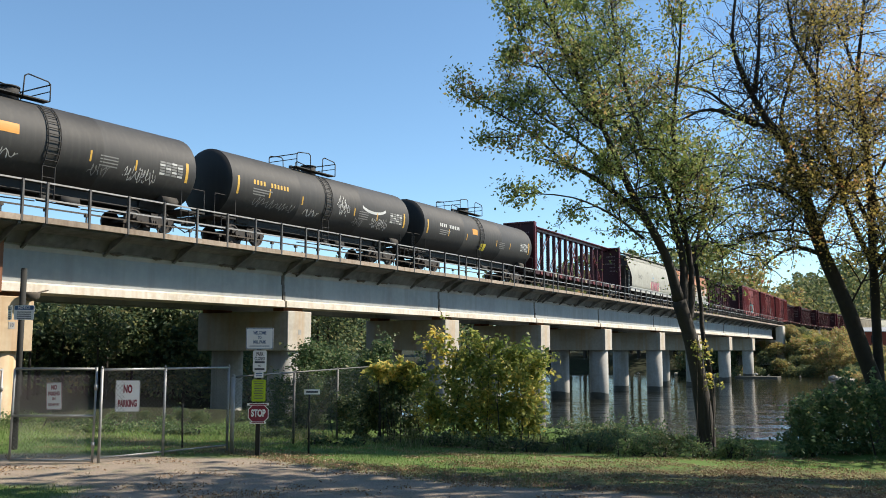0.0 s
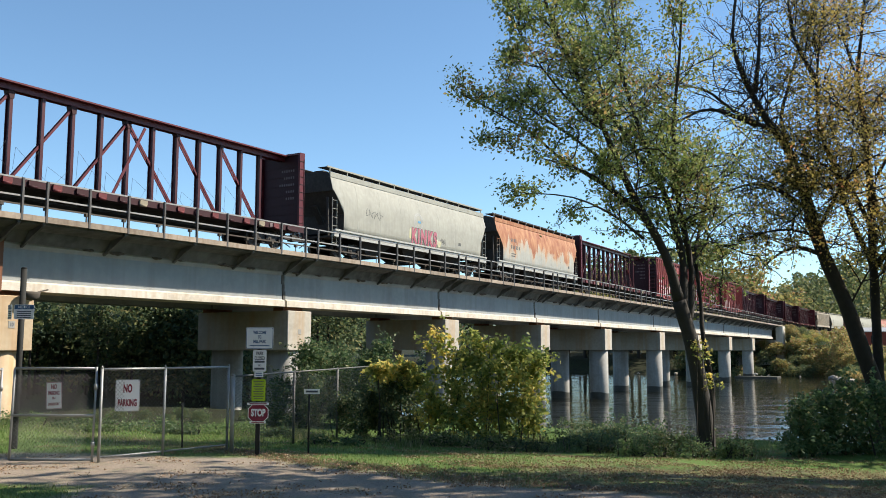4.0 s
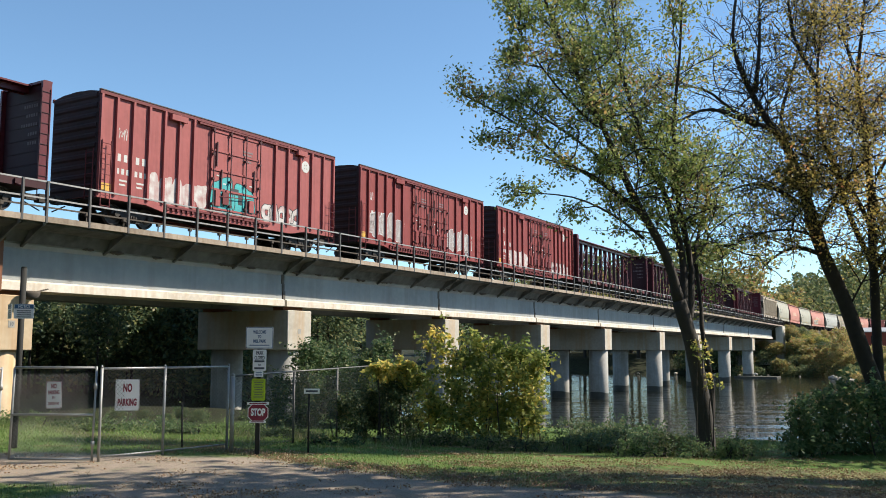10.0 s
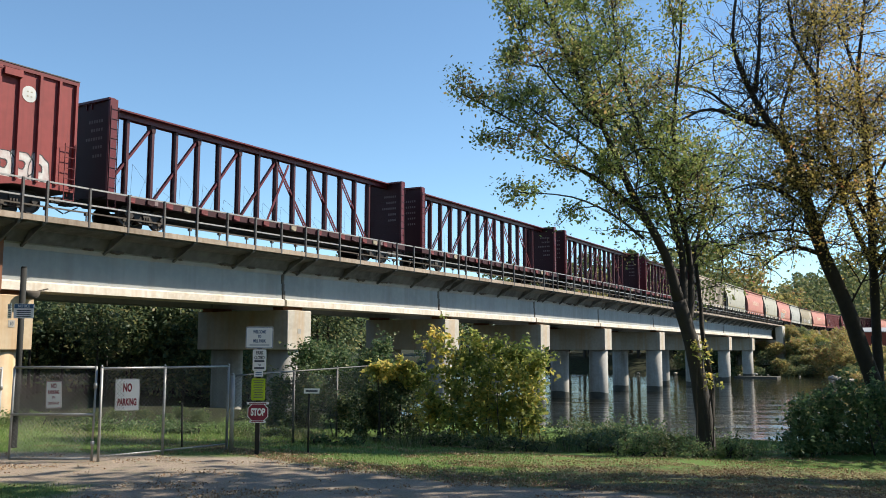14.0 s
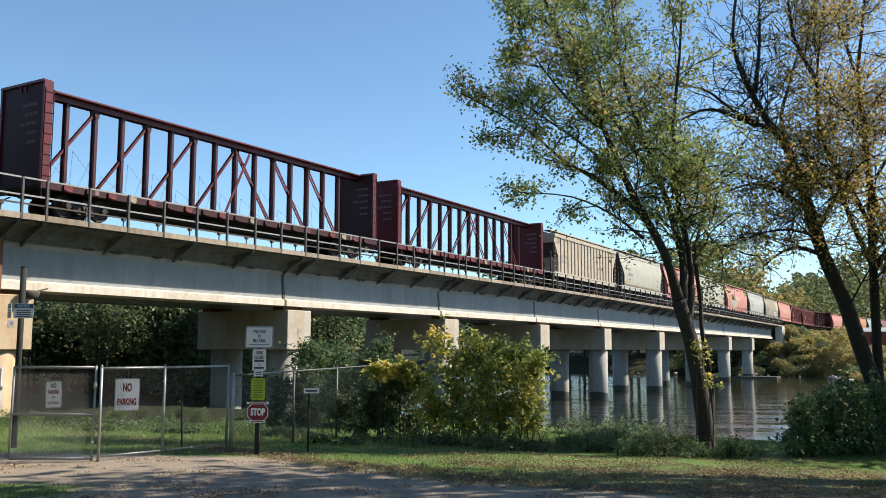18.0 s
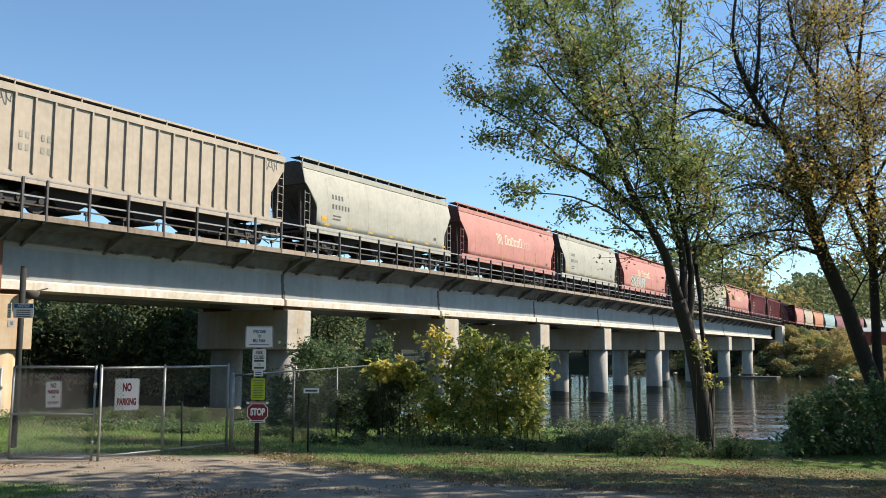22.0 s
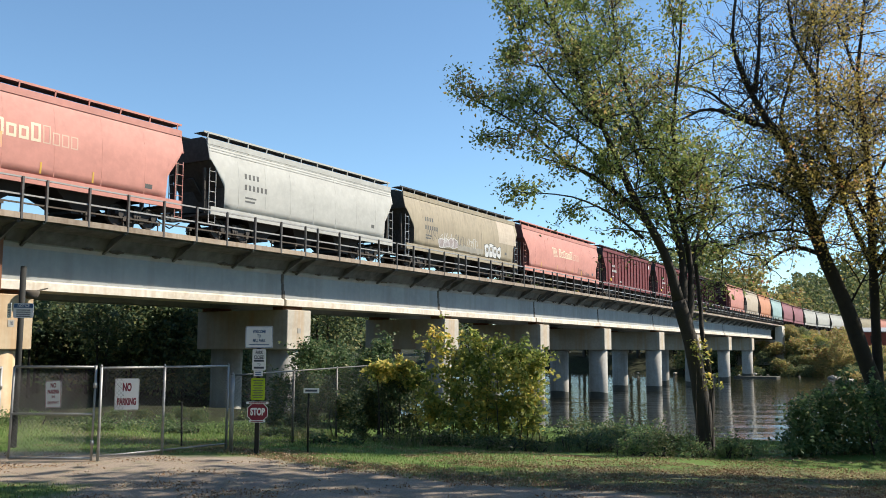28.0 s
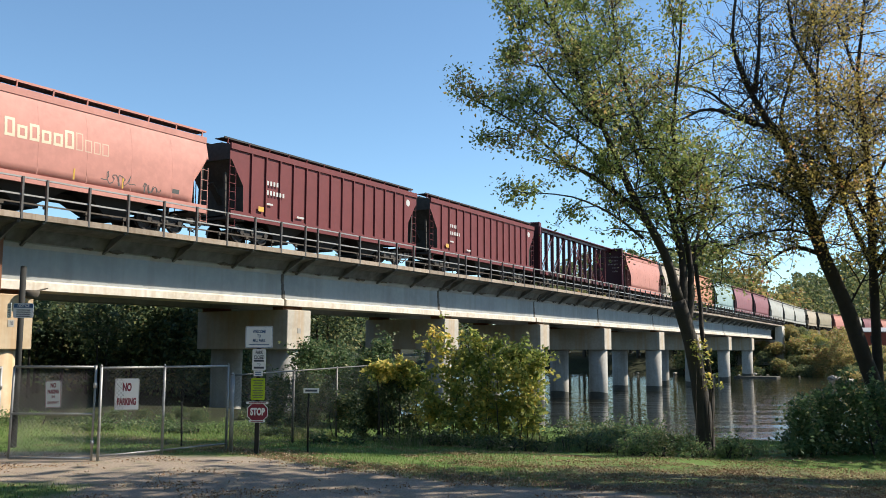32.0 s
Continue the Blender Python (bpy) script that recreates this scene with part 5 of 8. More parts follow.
# ---- box cars ----
def boxcar(label, L, doors, seed):
    car = tagged(new("boxcar"), label, "rail car", "cars of the freight train")
    h, z0, z1 = L / 2, 1.02, 5.58
    depth = lambda z: 1.52
    bm = bmesh.new()
    loft(bm, [[(x, y, z) for y, z in ((-1.52, z0), (-1.52, z1 - 0.1), (-0.9, z1 + 0.02), (0, z1 + 0.07), (0.9, z1 + 0.02), (1.52, z1 - 0.1), (1.52, z0))] for x in (-h, h)])
    fix(bm)
    # end faces take a darker red, their shade put into the paint
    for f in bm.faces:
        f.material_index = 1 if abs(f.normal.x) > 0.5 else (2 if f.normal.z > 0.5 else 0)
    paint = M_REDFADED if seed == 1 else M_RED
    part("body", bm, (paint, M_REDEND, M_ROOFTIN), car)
    bm = bmesh.new()
    box(bm, -h + 0.05, h - 0.05, -1.44, 1.44, z0 - 0.07, z0 - 0.004)
    part("floor", bm, M_UNDER, car)
    for y in (-1, 1):
        bm = bmesh.new()
        box(bm, -h - 0.02, h + 0.02, y * 1.55 - 0.06, y * 1.55 + 0.06, z1 - 0.2, z1 - 0.05)
        part("eave_rail", bm, M_RIBRED, car)
        bm = bmesh.new()
        ring = [(-h, z0 + 0.16), (-h, z0 - 0.05), (-h + 2.6, z0 - 0.05), (-h + 3.6, z0 - 0.24), (h - 3.6, z0 - 0.24), (h - 2.6, z0 - 0.05), (h, z0 - 0.05), (h, z0 + 0.16)]
        loft(bm, [[(x, y * 1.5 + e, z) for x, z in ring] for e in (-0.06, 0.06)])
        part("side_sill", fix(bm), paint, car)
    # outside posts, none across the doors
    d0, d1 = doors[0][0] - 0.25, doors[-1][1] + 0.25
    xs = [-h + 0.08, h - 0.08]
    k = max(2, round((d0 + h) / 0.92))
    xs += [-h + (d0 + h) * i / k for i in range(1, k)]
    k = max(2, round((h - d1) / 0.92))
    xs += [d1 + (h - d1) * i / k for i in range(1, k)]
    for x in xs:
        bm = bmesh.new()
        box(bm, x - 0.055, x + 0.055, -1.645, -1.515, z0 + 0.12, z1 - 0.2)
        part("side_post", bm, paint, car)
    for a, b in doors:
        bm = bmesh.new()
        box(bm, a, b, -1.60, -1.525, z0 + 0.14, z1 - 0.28)
        dr = part("door", bm, paint, car)
        for i in range(5):
            z = z0 + 0.3 + (z1 - z0 - 0.8) * i / 4
            bm = bmesh.new()
            box(bm, a + 0.02, b - 0.02, -1.64, -1.602, z, z + 0.09)
            part("door_rib", bm, paint, dr)
        for x in (a + 0.05, b - 0.05, a + (b - a) * 0.36, a + (b - a) * 0.68):
            bm = bmesh.new()
            rod(bm, (x, -1.72, z0 + 0.1), (x, -1.72, z1 - 0.3), 0.03, n=5)
            for z in (z0 + 0.5, z0 + 1.7, z0 + 2.9, z1 - 0.5):
                box(bm, x - 0.06, x + 0.06, -1.74, -1.6, z, z + 0.1)
            part("lock_rod", bm, M_RODDARK, dr)
        # lock boxes and the hanging bars between the rods
        for x, z, w, q in ((a + 0.25, 1.5, 0.3, 0.75), (b - 0.75, 1.45, 0.32, 0.6), (a + 0.95, 1.85, 0.16, 0.5)):
            bm = bmesh.new()
            box(bm, x, x + w, -1.7, -1.602, z, z + q)
            part("lock_plate", bm, paint, dr)
        for x, z, q in ((a + 0.62, 2.35, 0.95), (b - 0.42, 2.5, 1.1), (b - 0.95, 1.3, 0.8), (a + 0.3, 3.4, 1.2)):
            bm = bmesh.new()
            beam(bm, (x, -1.66, z), (x + 0.02, -1.66, z + q), 0.06, 0.06)
            part("hanging_bar", bm, M_RODDARK, dr)
        for x, z, w in ((a + 0.35, 2.95, 0.16), (a + 0.8, 2.6, 0.2), (b - 0.7, 2.75, 0.18)):
            patch(dr, x, x + w, z, z + 0.07, lambda z: 1.606, M_WHITEMARK, "stencil")
        bm = bmesh.new()
        rod(bm, (a + 0.5, -1.72, z0 + 0.95), (b - 0.5, -1.72, z0 + 1.1), 0.022, n=5)
        box(bm, a + 0.7, a + 1.1, -1.72, -1.66, z0 + 0.6, z0 + 1.2)
        part("door_handle", bm, M_RIBRED, dr)
        for j in range(4):
            patch(dr, b - 1.2, b - 0.5 - 0.1 * (j % 2), z1 - 1.15 - 0.16 * j, z1 - 1.07 - 0.16 * j, lambda z: 1.606, M_FAINT, "stencil")
    bm = bmesh.new()
    box(bm, d0 - 0.6, d1 + 2.6, -1.66, -1.56, z1 - 0.32, z1 - 0.24)
    part("door_track", bm, M_RIBRED, car)
    for x, w in ((-h + 3.75, 0.95), (h - 3.3, 0.75)):
        bm = bmesh.new()
        box(bm, x, x + w, -1.75, -1.56, z1 - 0.52, z1 - 0.26)
        part("door_stop", bm, paint, car)
    bm = bmesh.new()
    box(bm, d0 - 2.4, d1 + 0.6, -1.66, -1.56, z0 + 0.0, z0 + 0.09)
    part("door_track", bm, M_RIBRED, car)
    for x in [d0 - 2.4 + i * 0.3 for i in range(int((d1 - d0 + 3) / 0.3))]:
        bm = bmesh.new()
        box(bm, x, x + 0.14, -1.64, -1.56, z0 - 0.12, z0)
        part("track_bracket", bm, M_RIBRED, car)
    for s in (-1, 1):
        bm = bmesh.new()
        for i in range(10):
            z = z0 + 0.3 + i * 0.43
            loft(bm, [[(s * h, y, z), (s * (h + 0.07), y, z + 0.08), (s * (h + 0.07), y, z + 0.2), (s * h, y, z + 0.28)] for y in (-1.4, 1.4)])
        part("end_corrugation", fix(bm), M_REDEND, car)
        ladder(car, -h + 0.1 if s < 0 else h - 0.55, -1.68, 0.5, 2.9 if s > 0 else 3.4, 0.46, M_RIBRED)
        ladder(car, s * (h + 0.12), -1.4, 0.9, 3.0, 0.46, M_RIBRED, across=True)
    k = 13
    for i in range(k):
        x = -h + L * (i + 0.5) / k
        bm = bmesh.new()
        loft(bm, [[(x + e, y, z) for y, z in ((-1.5, z1 - 0.04), (-0.9, z1 + 0.06), (0, z1 + 0.12), (0.9, z1 + 0.06), (1.5, z1 - 0.04))] for e in (-0.09, -0.05, 0.05, 0.09)], close=False, caps=False)
        part("roof_seam", bm, M_ROOFTIN, car)
    patch(car, -h + 0.25, -h + 0.75, 1.3, 1.62, depth, M_YELLOW, "reflector")
    ex = (sorted(xs)[-3] + sorted(xs)[-4]) / 2
    disc(car, ex, 4.55, 0.32, lambda z: 1.53, M_WHITEMARK)
    for dx, dz in ((-0.12, 0.06), (0.04, 0.06), (-0.12, -0.12), (0.04, -0.12)):
        patch(car, ex + dx, ex + dx + 0.08, 4.55 + dz, 4.55 + dz + 0.06, lambda z: 1.536, M_FAINTGREY, "emblem_mark")
    bm = bmesh.new()
    box(bm, -h - 0.03, h + 0.03, -1.63, -1.5, z1 - 0.045, z1 - 0.005)
    part("roof_edge", bm, M_ROOFTIN, car)
    marks(car, [(-h + 1.0, 2.62, 0.42, 2), (-h + 1.98, 2.62, 0.42, 2), (-h + 0.98, 2.08, 0.32, 3), (-h + 1.94, 2.08, 0.32, 3), (-h + 1.15, 1.8, 0.1, 5), (-h + 2.05, 1.8, 0.1, 5), (-h + 1.15, 1.62, 0.1, 4), (-h + 2.05, 1.62, 0.1, 4)], depth, M_WHITEMARK)
    for i, (x0, x1, z_, z2, kk, mt, hol) in enumerate(GRAF[seed]):
        blobs(car, x0, x1, z_, z2, kk, depth if mt is not M_GRAFT else (lambda z: 1.605), mt, seed * 10 + i, hollow=hol)
    if seed == 1:
        for x, z, w, q in ((-0.2, 2.2, 0.5, 0.3), (0.3, 1.75, 0.25, 0.6), (0.75, 1.6, 0.45, 0.42), (-0.75, 1.5, 0.12, 0.9)):
            patch(car, x, x + w, z, z + q, lambda z: 1.612, M_INKSPRAY, "graffiti_shadow")
    if seed == 2:
        for q in range(3):
            scrawl(car, 2.9 + q, 1.8 + 0.1 * q, 1.3, 0.8, lambda z: 1.524, M_GRAFW, 44 + q, thick=0.018)
            scrawl(car, -6.4 + q, 1.7, 1.3, 0.9, lambda z: 1.524, M_GRAFW, 54 + q, thick=0.018)
    scrawl(car, -h + 0.9, 3.6, 0.6, 0.5, depth, M_WHITEMARK, seed + 40, thick=0.025)
    underframe(car, L, 2.3)
    brake_gear(car, -0.6)
    return car


GRAF = {
    1: [(-5.3, -1.75, 1.1, 2.45, 5, M_WORN, False), (2.15, 5.0, 1.1, 2.15, 5, M_WORN, True), (-1.4, 1.3, 1.15, 2.9, 2, M_GRAFT, False)],
    2: [(-6.6, -3.0, 1.4, 2.9, 4, M_GRAFMIX, False), (2.7, 6.0, 1.5, 2.9, 4, M_GRAFMIX, False), (4.9, 5.7, 1.1, 1.6, 2, M_WORN, True)],
    3: [(-5.5, -2.1, 1.1, 2.55, 5, M_WORN, False), (2.9, 6.6, 1.05, 2.25, 5, M_WORN, True)],
}


def place(made, u0, u1):
    CARS.append((made, (u0 + u1) / 2))
    return made


def train():
    for i, (a, b, dx) in enumerate(((13.0, 28.6, -1.1), (31.0, 46.75, -0.6), (48.7, 65.5, -0.65))):
        car, depth = tank_car(b - a + 0.75, dx, i)
        if i == 0:
            patch(car, -3.0, -1.1, 2.9, 3.3, depth, M_ORANGEPANEL, "placard_stripe")
        if i == 1:
            bm = bmesh.new()
            pts = [(4.1 + 1.3 * math.sin(t), 3.2 - 0.42 * math.cos(t)) for t in [-1.2 + 2.4 * j / 14 for j in range(15)]]
            ins = [(4.1 + 1.25 * math.sin(t), 3.32 - 0.38 * math.cos(t)) for t in [-1.2 + 2.4 * j / 14 for j in range(15)]]
            A, B = [bm.verts.new(p) for p in flat_on(pts, depth)], [bm.verts.new(p) for p in flat_on(ins, depth)]
            for j in range(14):
                bm.faces.new((A[j], A[j + 1], B[j + 1], B[j]))
            part("swoosh_emblem", bm, M_WHITEMARK, car)
        place(car, a, b)
    beams = [(66.55, 89.55), (130.2, 153.1), (208.6, 231.2), (233.1, 256.2), (257.8, 281.3), (283.3, 305.8), (489.9, 512.4)]
    first = centerbeam(22.7, M_MAROON)
    place(first, *beams[0])
    for a, b in beams[1:]:
        place(copy_thing(first, Matrix()) if a != 283.3 else centerbeam(22.7, M_FRESHMAROON), a, b)
    boxes = [("oxide red boxcar with one door and teal graffiti", [(-1.55, 1.75)], 1, 155.2, 171.0), ("oxide red boxcar with double doors and white graffiti", [(-1.9, 0.3), (0.38, 2.5)], 2, 173.4, 189.0), ("oxide red boxcar with double doors and white sprayed letters", [(-1.9, 0.25), (0.38, 2.45)], 3, 191.3, 206.9)]
    for lb, doors, seed, a, b in boxes:
        place(boxcar(lb, b - a, doors, seed), a, b)
    # hoppers in train order
    H = [
        ("long pale grey covered hopper with pink graffiti", M_GREYH, 91.8, 110.4, {"bays": 3, "bulge": 1.62, "edge": M_WHITE}),
        ("white covered hopper with rust running down its side", M_RUSTH, 112.3, 129.0, {"edge": M_WHITE, "bays": 4, "trim": M_RUSTH}),
        ("beige covered hopper with upright ribs", M_BEIGE, 308.2, 325.1, {"ribbed": True, "bays": 3}),
        ("pale grey covered hopper with dark lettering", M_LGREY, 326.8, 342.6, {"top": 4.72}),
        ("faded pink covered hopper with white lettering", M_PINK, 344.0, 361.1, {}),
        ("pale grey covered hopper with dark lettering", M_LGREY, 362.5, 378.2, {"top": 4.72}),
        ("faded pink covered hopper with green and white graffiti", M_PINK, 379.5, 397.3, {}),
        ("clean white covered hopper", M_WHITE, 398.9, 414.5, {}),
        ("dirty tan covered hopper with grey graffiti", M_TAN, 415.9, 432.5, {}),
        ("faded pink covered hopper with white lettering", M_PINK, 433.7, 451.6, {}),
        ("oxide red covered hopper with upright ribs", M_RIBRED, 453.0, 470.0, {"ribbed": True}),
        ("oxide red covered hopper with upright ribs", M_RIBRED, 471.7, 488.5, {"ribbed": True}),
    ]
    for i, (lb, paint, a, b, kw) in enumerate(H):
        L = b - a
        h = L / 2
        car, depth = hopper(lb, paint, L, **kw)
        if i == 0:
            disc(car, -0.25, 2.95, 0.55, depth, M_PIPE, inner=0.5)
            disc(car, -0.25, 2.95, 0.43, depth, M_PIPE, inner=0.40)
            patch(car, -0.35, 0.02, 2.85, 3.0, depth, M_BLUETANK, "emblem_patch")
            blobs(car, -1.35, -0.7, 1.75, 2.5, 2, depth, M_SPRAY, 14, "spray_haze", hollow=False)
            blobs(car, 1.8, 2.6, 1.6, 2.0, 2, depth, M_SPRAY, 15, "spray_haze", hollow=False)
            side_text(car, "KINKS", 0.45, 1.92, 1.3, lambda z: depth(z) + 0.004, M_DARKMARK, "graffiti", sx=0.72, bold=0.085, space=1.28)
            side_text(car, "KINKS", 0.47, 1.94, 1.3, lambda z: depth(z) + 0.009, M_GRAFP, "graffiti", sx=0.72, bold=0.045, space=1.28)
            scrawl(car, 2.5, 1.75, 0.7, 0.4, depth, M_DARKMARK, 3)
            scrawl(car, -6.2, 2.5, 1.7, 0.5, depth, M_DARKMARK, 8)
            patch(car, 5.0, 5.35, 1.9, 2.1, depth, M_DARKMARK)
        elif paint is M_PINK:
            side_x = -1.45
            # a line of pale bars, tall and low, bold and then light, after a slanted emblem
            x = side_x
            for k, up in enumerate((0.74, 0.52, 0.67, 0.52, 0.52, 0.74, 0.74, 0.52, 0.52, 0.52)):
                w = 0.42 if k < 6 else 0.33
                bold = 0.11 if k < 6 else 0.05
                for q in ((0, bold), (w - bold, w)):
                    patch(car, x + q[0], x + q[1], 2.72, 2.72 + up, depth, M_CREAM if k < 6 else M_PALEPINK, "letter_bar")
                for z in (2.72, 2.72 + up - bold):
                    patch(car, x + bold, x + w - bold, z, z + bold, depth, M_CREAM if k < 6 else M_PALEPINK, "letter_bar")
                x += w + (0.10 if k < 6 else 0.09)
            for k in range(4):
                bm = bmesh.new()
                e = side_x - 1.45 + 0.24 * k
                for j in range(6):
                    f, g = j / 6, (j + 1) / 6
                    q = [(e + 0.2 - 0.3 * f, 2.66 + 0.8 * f), (e + 0.31 - 0.29 * f, 2.66 + 0.8 * f), (e + 0.31 - 0.29 * g, 2.66 + 0.8 * g), (e + 0.2 - 0.3 * g, 2.66 + 0.8 * g)]
                    bm.faces.new([bm.verts.new(v) for v in flat_on(q, depth)])
                part("emblem_stripe", bm, M_CREAM, car)
            for x in (-5.5, -2.0, 1.6, 4.0):
                patch(car, x, x + 0.08, 1.5, 1.95, depth, M_YELLOW, "reflector")
            patch(car, h - 2.2, h - 1.8, 1.7, 1.9, depth, M_DARKMARK)
            if i == 6:
                for lift, mt, bold in ((0.003, M_HALO, 0.16), (0.006, M_INKSPRAY, 0.085), (0.010, M_SILVER, 0.04)):
                    side_text(car, "SNOUT", -2.9, 2.02, 1.5, lambda z: depth(z) + lift, mt, "graffiti", sx=1.0, bold=bold, space=1.08)
            if i == 9:
                scrawl(car, 3.0, 1.6, 1.6, 0.5, depth, M_DARKMARK, 21)
                scrawl(car, 5.1, 1.5, 1.0, 0.4, depth, M_DARKMARK, 22)
        elif paint is M_RIBRED:
            marks(car, [(-h + 2.6, 3.0, 0.3, 4), (-h + 2.6, 2.5, 0.3, 6), (-h + 2.6, 2.0, 0.12, 5), (-h + 5, 1.6, 0.14, 5)], lambda z: 1.59, M_WHITEMARK)
            disc(car, h - 1.0, 4.0, 0.22, depth, M_WHITEMARK)
            patch(car, -h + 2.0, -h + 2.4, 1.6, 1.85, lambda z: 1.59, M_YELLOW, "reflector")
        elif paint is M_BEIGE:
            marks(car, [(-h + 1.75, 2.75, 0.34, 2), (-h + 2.7, 2.75, 0.34, 2), (-h + 1.75, 2.25, 0.34, 2), (-h + 2.7, 2.25, 0.34, 2)], lambda z: 1.51, M_FAINTGREY)
            scrawl(car, -h + 0.5, 3.9, 0.9, 0.5, depth, M_DARKMARK, 31, thick=0.05)
            scrawl(car, h - 1.4, 3.9, 0.9, 0.5, depth, M_DARKMARK, 32, thick=0.05)
            for x in (-h + 1.25, h - 1.6):
                for k in range(2):
                    bm = bmesh.new()
                    rod(bm, (x + 0.25 * k, -1.0, 1.15), (x + 0.25 * k, -1.0, 2.0), 0.11, n=10)
                    part("air_reservoir", bm, M_BLUETANK, car, "blue steel cylinder")
        else:
            dk = M_DARKMARK
            marks(car, [(-h + 2.35, 3.05, 0.36, 4), (-h + 2.35, 2.5, 0.36, 6), (-h + 2.4, 2.1, 0.11, 9), (-h + 2.4, 1.92, 0.11, 8)], depth, dk)
            patch(car, h - 2.4, h - 2.1, 1.9, 2.1, depth, dk)
            if paint is M_LGREY:
                for k in range(7):
                    x = -h + 1.7 + (L - 3.0) * k / 6
                    patch(car, x, x + 0.45, 1.55, 1.68, depth, M_YELLOW, "reflector")
                patch(car, -h + 1.4, -h + 1.9, 1.75, 2.05, depth, M_YELLOW, "reflector")
            if paint is M_TAN:
                for k in range(4):
                    scrawl(car, -5.8 + 1.9 * k, 1.9, 1.6, 0.7, depth, M_WHITEMARK if k % 2 else M_DARKMARK, 60 + k)
                blobs(car, 2.6, 5.2, 1.5, 2.5, 4, depth, M_GRAFW, 71, hollow=True)
                blobs(car, -4.1, -1.6, 1.6, 2.2, 4, lambda z: depth(z) - 0.002, M_GRAFMIX, 72, hollow=False)
                blobs(car, -1.4, 2.3, 1.55, 2.0, 7, lambda z: depth(z) - 0.002, M_FAINTGREY, 73, hollow=False)
                patch(car, 4.9, 7.9, 2.75, 4.45, lambda z: depth(z) + 0.003, M_BEIGE, "repaint_patch")
        place(car, a, b)
    # the rest of the train, still beyond the river
    tail = [M_PINK, M_BEIGE, M_ORANGE, M_TEAL, M_FMAROON, M_FMAROON, M_WHITE, M_WHITE, M_WHITE, M_BEIGE, M_TAN, M_PINK, M_LGREY, M_FMAROON, M_PINK, M_WHITE, M_LGREY]
    names = {M_PINK: "pink", M_BEIGE: "beige", M_ORANGE: "orange", M_TEAL: "pale teal", M_FMAROON: "faded maroon", M_WHITE: "white", M_TAN: "dirty tan", M_LGREY: "pale grey"}
    made = {}
    u = 513.8
    for m, pitch in zip(tail, (14.1, 14.1, 14.4, 15.1, 17.2, 18.6) + (18.4,) * 11):
        if m not in made:
            made[m] = hopper("%s covered hopper at the train's far end" % names[m], m, pitch - 1.4, bays=2 if pitch < 16 else 3)[0]
            car = made[m]
        else:
            car = copy_thing(made[m], Matrix())
        place(car, u, u + pitch - 1.4)
        u += pitch


train()


# ---- vegetation ----
def leaf_material(name, cols, rough=0.5, through=0.5, patchy=0.0):
    """Leaves: a run of colours, one for each leaf, turning in patches, with light coming through."""
    m = bpy.data.materials.new(name)
    m.use_nodes = True
    n, L = m.node_tree.nodes, m.node_tree.links
    b = n["Principled BSDF"]
    b.inputs["Roughness"].default_value = rough
    b.inputs["Specular IOR Level"].default_value = 0.3
    g = n.new("ShaderNodeNewGeometry")
    cr = n.new("ShaderNodeValToRGB")
    el = cr.color_ramp.elements
    while len(el) < len(cols):
        el.new(0.5)
    for i, (p, c) in enumerate(cols):
        el[i].position, el[i].color = p, (*c, 1)
    if patchy:
        t = n.new("ShaderNodeTexNoise")
        t.inputs["Scale"].default_value, t.inputs["Detail"].default_value = 0.8, 3
        L.new(g.outputs["Position"], t.inputs["Vector"])
        mr = n.new("ShaderNodeMapRange")
        for k, v in (("From Min", 0.3), ("From Max", 0.7), ("To Min", -patchy), ("To Max", patchy)):
            mr.inputs[k].default_value = v
        L.new(t.outputs["Fac"], mr.inputs["Value"])
        ad = n.new("ShaderNodeMath")
        ad.operation, ad.use_clamp = "MULTIPLY_ADD", True
        L.new(g.outputs["Random Per Island"], ad.inputs[0])
        ad.inputs[1].default_value = 0.8
        L.new(mr.outputs[0], ad.inputs[2])
        L.new(ad.outputs[0], cr.inputs[0])
    else:
        L.new(g.outputs["Random Per Island"], cr.inputs[0])
    oi = n.new("ShaderNodeObjectInfo")
    hs = n.new("ShaderNodeHueSaturation")
    mr = n.new("ShaderNodeMapRange")
    mr.inputs["To Min"].default_value, mr.inputs["To Max"].default_value = 0.75, 1.25
    L.new(oi.outputs["Random"], mr.inputs["Value"])
    L.new(mr.outputs[0], hs.inputs["Value"])
    L.new(cr.outputs[0], hs.inputs["Color"])
    L.new(hs.outputs[0], b.inputs["Base Color"])
    t = n.new("ShaderNodeBsdfTranslucent")
    L.new(hs.outputs[0], t.inputs["Color"])
    mx = n.new("ShaderNodeMixShader")
    mx.inputs[0].default_value = through
    L.new(b.outputs[0], mx.inputs[1])
    L.new(t.outputs[0], mx.inputs[2])
    L.new(mx.outputs[0], n["Material Output"].inputs["Surface"])
    return m


M_BARK = material("bark", (0.042, 0.036, 0.031), 0.95, second=(0.02, 0.017, 0.015), scale=6, fine=40, bump=0.8, bump_scale=22)
M_LEAF = leaf_material("maple_leaves", [(0.0, (0.14, 0.20, 0.062)), (0.4, (0.25, 0.305, 0.092)), (0.76, (0.42, 0.385, 0.13)), (0.91, (0.58, 0.38, 0.15)), (1.0, (0.56, 0.23, 0.12))], 0.65, 0.42, patchy=0.36)
M_LEAFY = leaf_material("yellowing_leaves", [(0.0, (0.33, 0.29, 0.085)), (0.4, (0.55, 0.44, 0.12)), (0.75, (0.75, 0.55, 0.155)), (0.9, (0.82, 0.44, 0.165)), (1.0, (0.70, 0.28, 0.14))], through=0.55, patchy=0.34)
